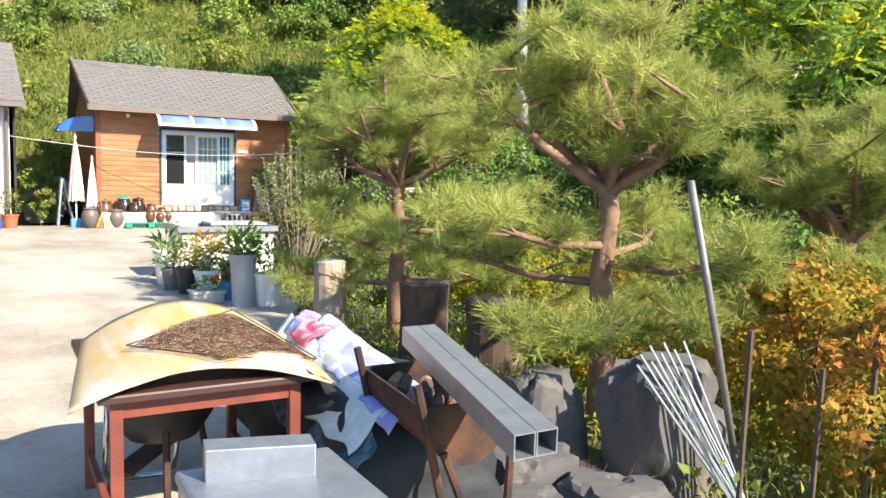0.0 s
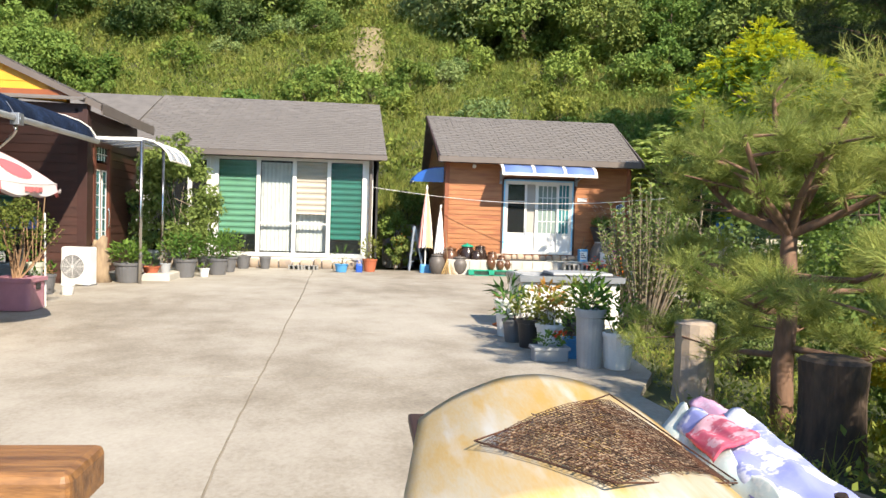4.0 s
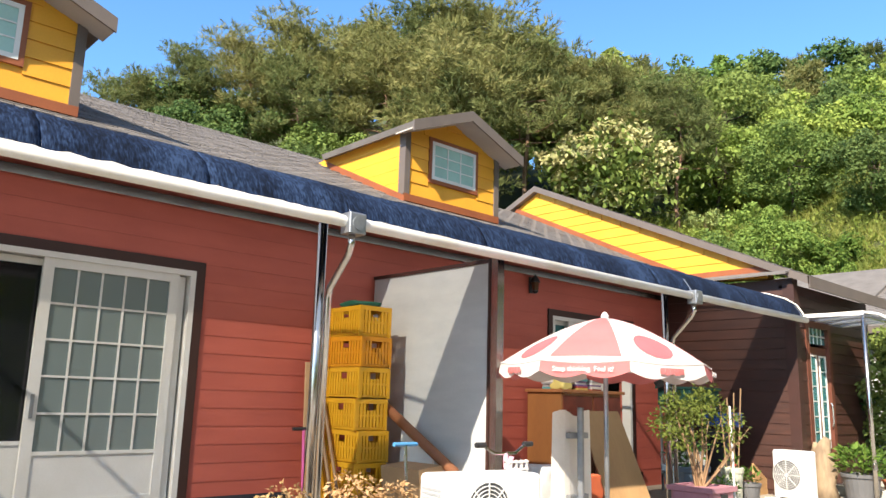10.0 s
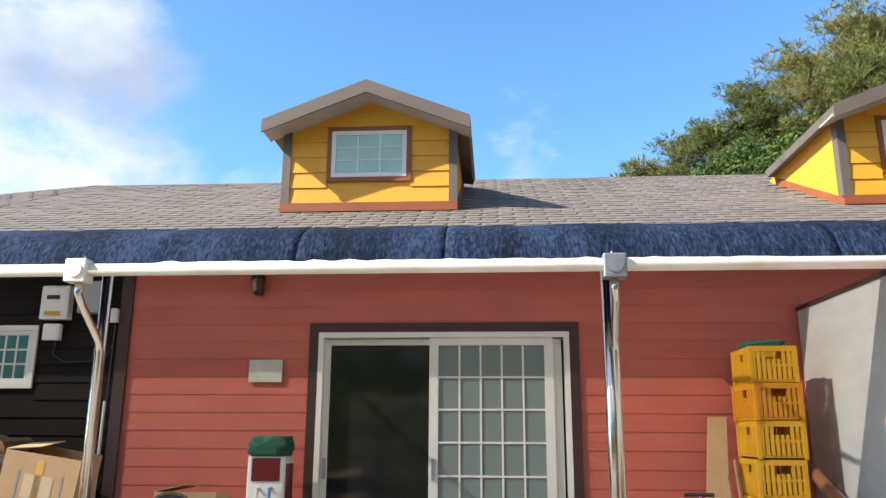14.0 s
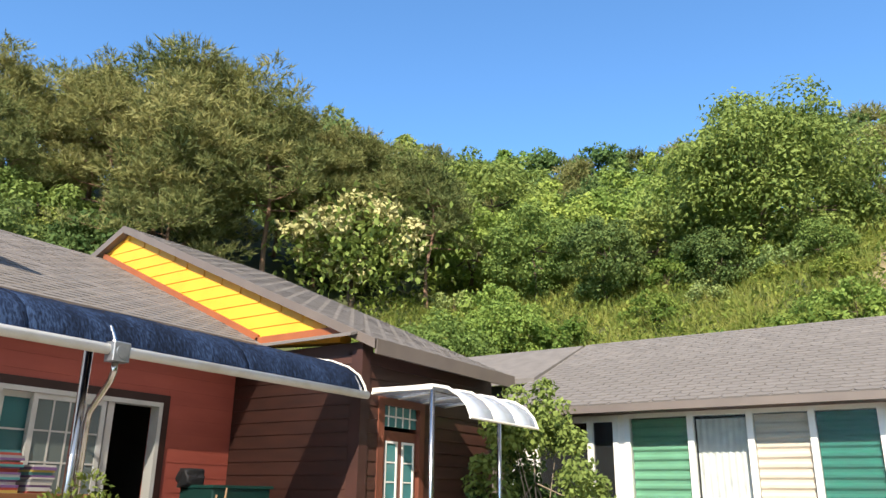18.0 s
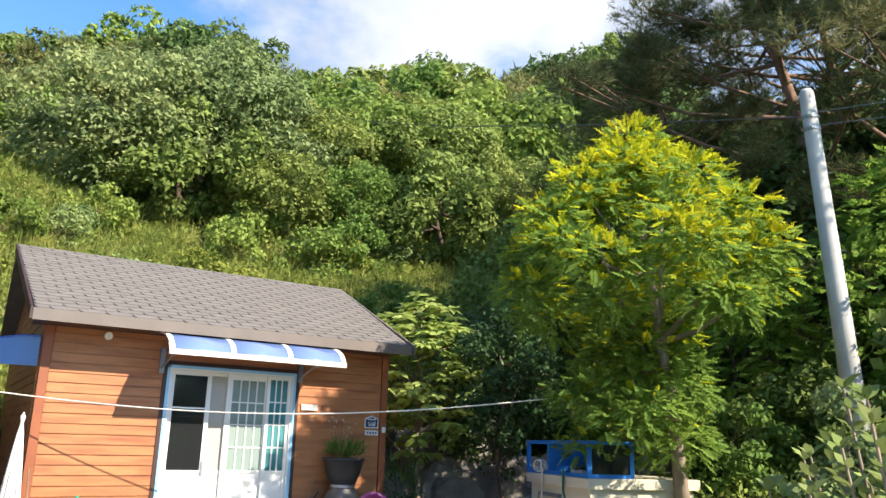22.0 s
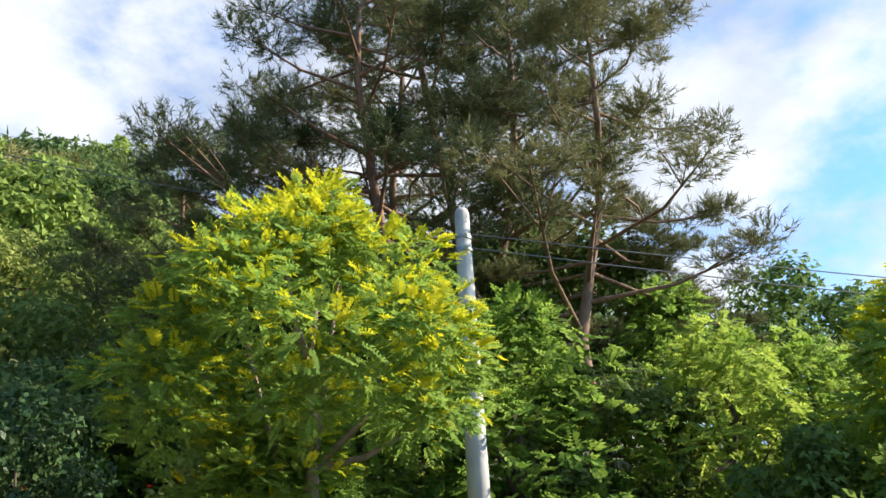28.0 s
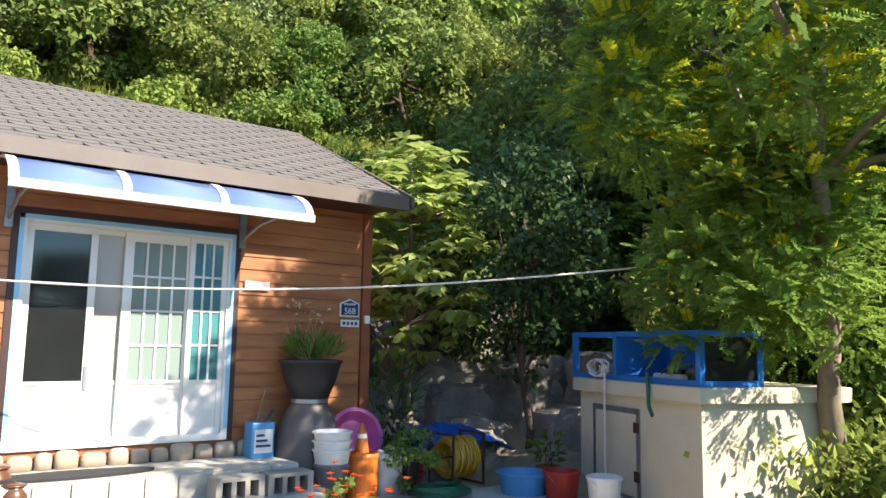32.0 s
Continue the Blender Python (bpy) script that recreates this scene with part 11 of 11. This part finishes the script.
stemmed(140, (10.50, 6.20, 0.02), 96, 2.0, 0.64, 0.070, LEAF_PALE, PALE_BARK, "grey-green shrub with pale upright stems and large leaves", 17, 0.3)
shrub(141, (11.35, 6.40, 0.02), 0.62, 1.95, 0.35, 34, 80, 0.085, LEAF_MID, "tall open shrub with pale branches and reddish tips", PALE_BARK, 0.026, 14, 0.1)
shrub(142, (11.6, 7.6, 0.02), 0.6, 0.9, 0.1, 22, 60, 0.075, LEAF_SAGE, "small grey-green shrub beside the yard", r=0.02)
shrub(143, (12.75, 7.9, 0.05), 0.24, 1.75, 0.35, 22, 120, 0.055, LEAF_SAGE, "narrow upright young shrub with pale green leaves", r=0.016, clump_r=0.16)
shrub(144, (13.9, 6.6, 0.1), 0.95, 2.2, 0.45, 46, 130, 0.075, LEAF_LIGHT, "spreading shrub with pale yellow-green leaves", r=0.03)
shrub(145, (13.5, 8.6, 0.1), 0.7, 0.9, 0.05, 26, 80, 0.08, LEAF_MID, "low leafy bush on the bank", r=0.02)
shrub(146, (15.2, 8.9, 0.3), 0.8, 1.2, 0.1, 28, 80, 0.085, LEAF_SAGE, "low leafy bush on the bank", r=0.02)
shrub(147, (16.8, 9.0, 0.8), 0.9, 1.6, 0.1, 30, 80, 0.09, LEAF_LIGHT, "leafy bush at the foot of the slope", r=0.02)
shrub(148, (16.2, 6.4, 0.5), 0.95, 1.7, 0.2, 32, 80, 0.09, LEAF_DARK, "dark leafy bush at the foot of the slope", r=0.02)
shrub(149, (16.9, 11.8, 0.8), 0.8, 1.5, 0.1, 28, 80, 0.085, LEAF_LIGHT, "fresh green leafy bush at the foot of the slope", r=0.02)

# behind the end of the timber house
def whorled(seed, at, w, h, z0, whorls, leaf, mat, bark, label):
    """A young tree whose large leaves hang in whorls at the ends of its twigs."""
    rng = np.random.default_rng(seed)
    t = thing("large_leaved_tree", (0, 0, 0), label, "tree")
    d = unit(rng.normal(size=(whorls, 3)) + np.array([0, 0, 0.3]))
    tips = d * rng.uniform(0.55, 1.0, (whorls, 1)) * np.array([w, w, h / 2]) + np.array([0, 0, z0 + h / 2])
    s = Shape()
    stem = [Vector((0.05 * math.sin(k * 2.0), 0.05 * math.cos(k * 1.7), -0.3 + (z0 + h * 0.85 + 0.3) * k / 6)) for k in range(7)]
    s.tube(stem, [0.055, 0.05, 0.045, 0.038, 0.03, 0.022, 0.012], 8)
    for q in tips[::4]:
        e = Vector(q)
        p = min(stem[2:], key=lambda v: abs(v.z - (e.z - 0.35)))
        s.tube([p, p.lerp(e, 0.6) + Vector((0, 0, 0.05)), e], [0.016, 0.011, 0.005], 5, False)
    part("trunk", s, bark, t, smooth=True)
    n = 7
    ang = np.tile(np.arange(n) * 2 * math.pi / n, whorls) + np.repeat(rng.uniform(0, 6.3, whorls), n)
    a = np.stack([np.cos(ang), np.sin(ang), rng.uniform(-0.5, 0.1, len(ang))], 1) + np.repeat(d, n, 0) * 0.3
    nrm = np.stack([np.cos(ang) * 0.5, np.sin(ang) * 0.5, np.full(len(ang), 0.9)], 1) + np.repeat(d, n, 0) * 0.5 + rng.normal(size=a.shape) * 0.3
    L = leaf * np.repeat(rng.uniform(0.7, 1.2, whorls), n) * rng.uniform(0.85, 1.1, len(ang))
    part("crown", raw_mesh("crown", round_leaves(np.repeat(tips, n, 0), a, nrm, L, L * 0.52), 6, mat), mat, t)
    t.location = at
    return t


whorled(150, (14.7, 16.3, 0.1), 1.15, 2.75, 1.15, 330, 0.225, leafy("large_pale_foliage", (0.21, 0.31, 0.08), (0.34, 0.43, 0.14), 0.36), PALE_BARK, "young tree with large drooping pale green leaves behind the timber house")
cam1 = shrub(151, (15.5, 15.1, 0.3), 0.95, 2.2, 1.15, 40, 110, 0.085, LEAF_GLOSS, "dark glossy camellia-like shrub above the rocks", r=0.05)
cam2 = shrub(152, (16.3, 16.2, 0.6), 1.2, 3.2, 0.4, 46, 110, 0.09, LEAF_GLOSS, "tall dark shrub with a few red flowers", r=0.05)
blooms(3, (-0.3, -0.6, 2.2), (0.6, 0.35, 0.5), 16, 0.05, RED_PETAL, cam2)
shrub(153, (17.0, 13.6, 0.8), 1.0, 2.4, 0.2, 34, 90, 0.085, LEAF_MID, "green leafy bush at the foot of the slope", r=0.03)
shrub(154, (15.6, 17.8, 0.3), 1.1, 2.2, 0.2, 34, 85, 0.10, LEAF_MID, "green bush behind the timber house", r=0.03)
shrub(156, (13.5, 14.5, 0.15), 0.28, 0.5, 0.05, 12, 60, 0.05, LEAF_LIGHT, "small fresh green bush at the rocks", r=0.01)
red = shrub(157, (12.05, 13.2, 0.1), 0.22, 0.35, 0.1, 10, 40, 0.05, LEAF_MID, "bushy pot plant with vivid red flowers", r=0.01)
blooms(4, (0, 0, 0.38), (0.16, 0.12, 0.07), 34, 0.04, RED_PETAL, red)

# between the wing and the glazed house, and between the two back houses
shrub(160, (2.95, 13.3, 0.08), 0.85, 2.5, 0.35, 64, 170, 0.075, LEAF_MID, "tall airy shrub climbing beside the porch", PALE_BARK, 0.025, 14)
shrub(161, (2.3, 13.5, 0.05), 0.75, 2.4, 0.1, 40, 110, 0.075, LEAF_DARK, "dark climbing shrub at the wing wall", r=0.02)
shrub(162, (3.15, 14.4, 0.08), 0.45, 1.5, 0.1, 26, 70, 0.06, LEAF_MID, "leafy shrub at the corner of the glazed house", r=0.02)
shrub(163, (7.75, 17.3, 0.1), 0.42, 1.5, 0.1, 30, 80, 0.07, LEAF_LIGHT, "leafy climber between the two houses", r=0.02)
ofl = shrub(164, (7.9, 16.1, 0.1), 0.35, 0.75, 0.1, 22, 70, 0.06, LEAF_MID, "green garden plants with orange flowers between the houses", r=0.015)
blooms(6, (0, -0.1, 0.7), (0.18, 0.12, 0.14), 12, 0.035, ORANGE_PETAL, ofl)
shrub(165, (8.2, 19.3, 0.3), 0.7, 1.8, 0.1, 30, 80, 0.09, LEAF_LIGHT, "green bush behind the houses", r=0.02)


# bushes scattered over the lower slope
BUSH = [shrub(170 + k, (0, 0, 0), w, h, 0.0, 24, 78, lf * 0.95, mat, lab, r=0.02, name="bush") for k, (w, h, lf, mat, lab) in enumerate([
    (0.95, 1.3, 0.13, LEAF_LIGHT, "light green bramble bush on the grassy slope"), (0.8, 1.0, 0.11, WEED, "fresh green bush on the grassy slope"), (1.05, 1.5, 0.13, LEAF_LIGHT, "light green bush on the grassy slope"), (0.8, 1.1, 0.10, LEAF_PALE, "pale leafy bush on the grassy slope")])]
rb = random.Random(4)
for i in range(78):
    x, y = rb.uniform(-12, 23), 20.5 + 15.5 * rb.random() ** 0.75
    if not (5.6 < x < 8.2 and y > 28.5):
        put(BUSH[i % 4], USED, x, y, land(x, y) - 0.15, rb.uniform(0.75, 1.5), rb.uniform(0, 360))


# ---- ground cover ----
def on_slope(x0, x1, y0, y1, skip=None):
    def where(rr):
        x, y = rr.uniform(x0, x1), rr.uniform(y0, y1)
        return None if skip and skip(x, y) else (x, y, land(x, y) - 0.03)
    return where


def beside(x, y):
    return x < east_edge(min(y, 15.3)) + 0.1


carpet("grass", 1, 9500, on_slope(-13, 28, 18.6, 37, lambda x, y: (x < 14.5 and y < 19.2) or (6.2 + 0.5 * noise.noise((y * 0.8, 1, 0)) < x < 7.6 + 0.5 * noise.noise((y * 0.8, 5, 0)) and 30.2 < y < 37)), 13, 0.62, 0.045, GRASS, "long yellow-green grass on the lower slope")
carpet("weeds", 2, 6200, on_slope(-14, 30, 17.5, 43, lambda x, y: (x < 14.5 and y < 19.2) or (6.3 < x < 7.7 and 30.4 < y < 36.8 and (x * 7.3 + y * 3.1) % 1 < 0.55)), 16, 0.20, 0.5, WEED, "leafy weeds and brambles on the lower slope", True, 0.26, 0.5)
carpet("undergrowth", 3, 2600, on_slope(14.2, 24, 2, 19, lambda x, y: beside(x, y) or (x < 17.2 and y > 12) or (x < 15.4 and y > 9.8)), 14, 0.13, 0.5, WEED, "leafy undergrowth at the foot of the east slope", True, 0.2, 0.5)
carpet("garden_weeds", 4, 2200, on_slope(9.3, 15, -6, 9, beside), 14, 0.058, 0.5, WEED, "leafy ground cover in the garden strip", True, 0.12, 0.6)
carpet("garden_grass", 5, 1300, on_slope(9.3, 16, -6, 11.5, beside), 12, 0.24, 0.010, GRASS, "tufts of grass beside the yard", False, 0.06)
carpet("bank_weeds", 6, 1300, on_slope(12.9, 18.5, 6.6, 12, lambda x, y: beside(x, y) or (x < 15.4 and y > 9.8)), 18, 0.10, 0.45, LEAF_LIGHT, "tall fresh weeds round the pole", True, 0.28, 0.7)

carpet("high_grass", 7, 2600, on_slope(-14, 26, 37, 47), 8, 0.85, 0.085, GRASS, "rough grass between the trees of the slope", False, 0.25)
bank = Shape()
bank.sheet([[(5.9 + 2.1 * i / 12, 29.8 + 7.2 * j / 18, land(5.9 + 2.1 * i / 12, 29.8 + 7.2 * j / 18) + 0.16 * math.sin(math.pi * i / 12) * math.sin(math.pi * j / 18) + 0.10 * noise.noise((i * 0.7, j * 0.6, 8)) - 0.04) for i in range(13)] for j in range(19)])
solo("bare_bank", bank, TAN_SOIL, "patch of bare tan soil on the slope", "soil", smooth=True)

soil = Shape()
soil.sheet([[(12.9 + 4.3 * i / 14, 12.3 + 4.3 * j / 14, max(land(12.9 + 4.3 * i / 14, 12.3 + 4.3 * j / 14), -0.02) + 0.045 + 0.05 * noise.noise((i * 0.6, j * 0.6, 2))) for i in range(15)] for j in range(15)])
solo("bare_soil", soil, material("pale_soil", (0.36, 0.29, 0.20), (0.25, 0.20, 0.135), 0.95, scale=2.5, bump=0.7, fine=20), "pale trodden soil before the rocks", "soil", smooth=True)
DRY = leafy("dry_brown_litter", (0.22, 0.095, 0.04), (0.40, 0.22, 0.10), 0.15, 0.02)
carpet("dry_litter", 8, 150, lambda rr: (rr.uniform(7.95, 9.1), rr.uniform(-2.9, -1.55), 0.045), 22, 0.13, 0.006, DRY, "dry brown needles and stalks round the grill", False, 0.06, 0.35)
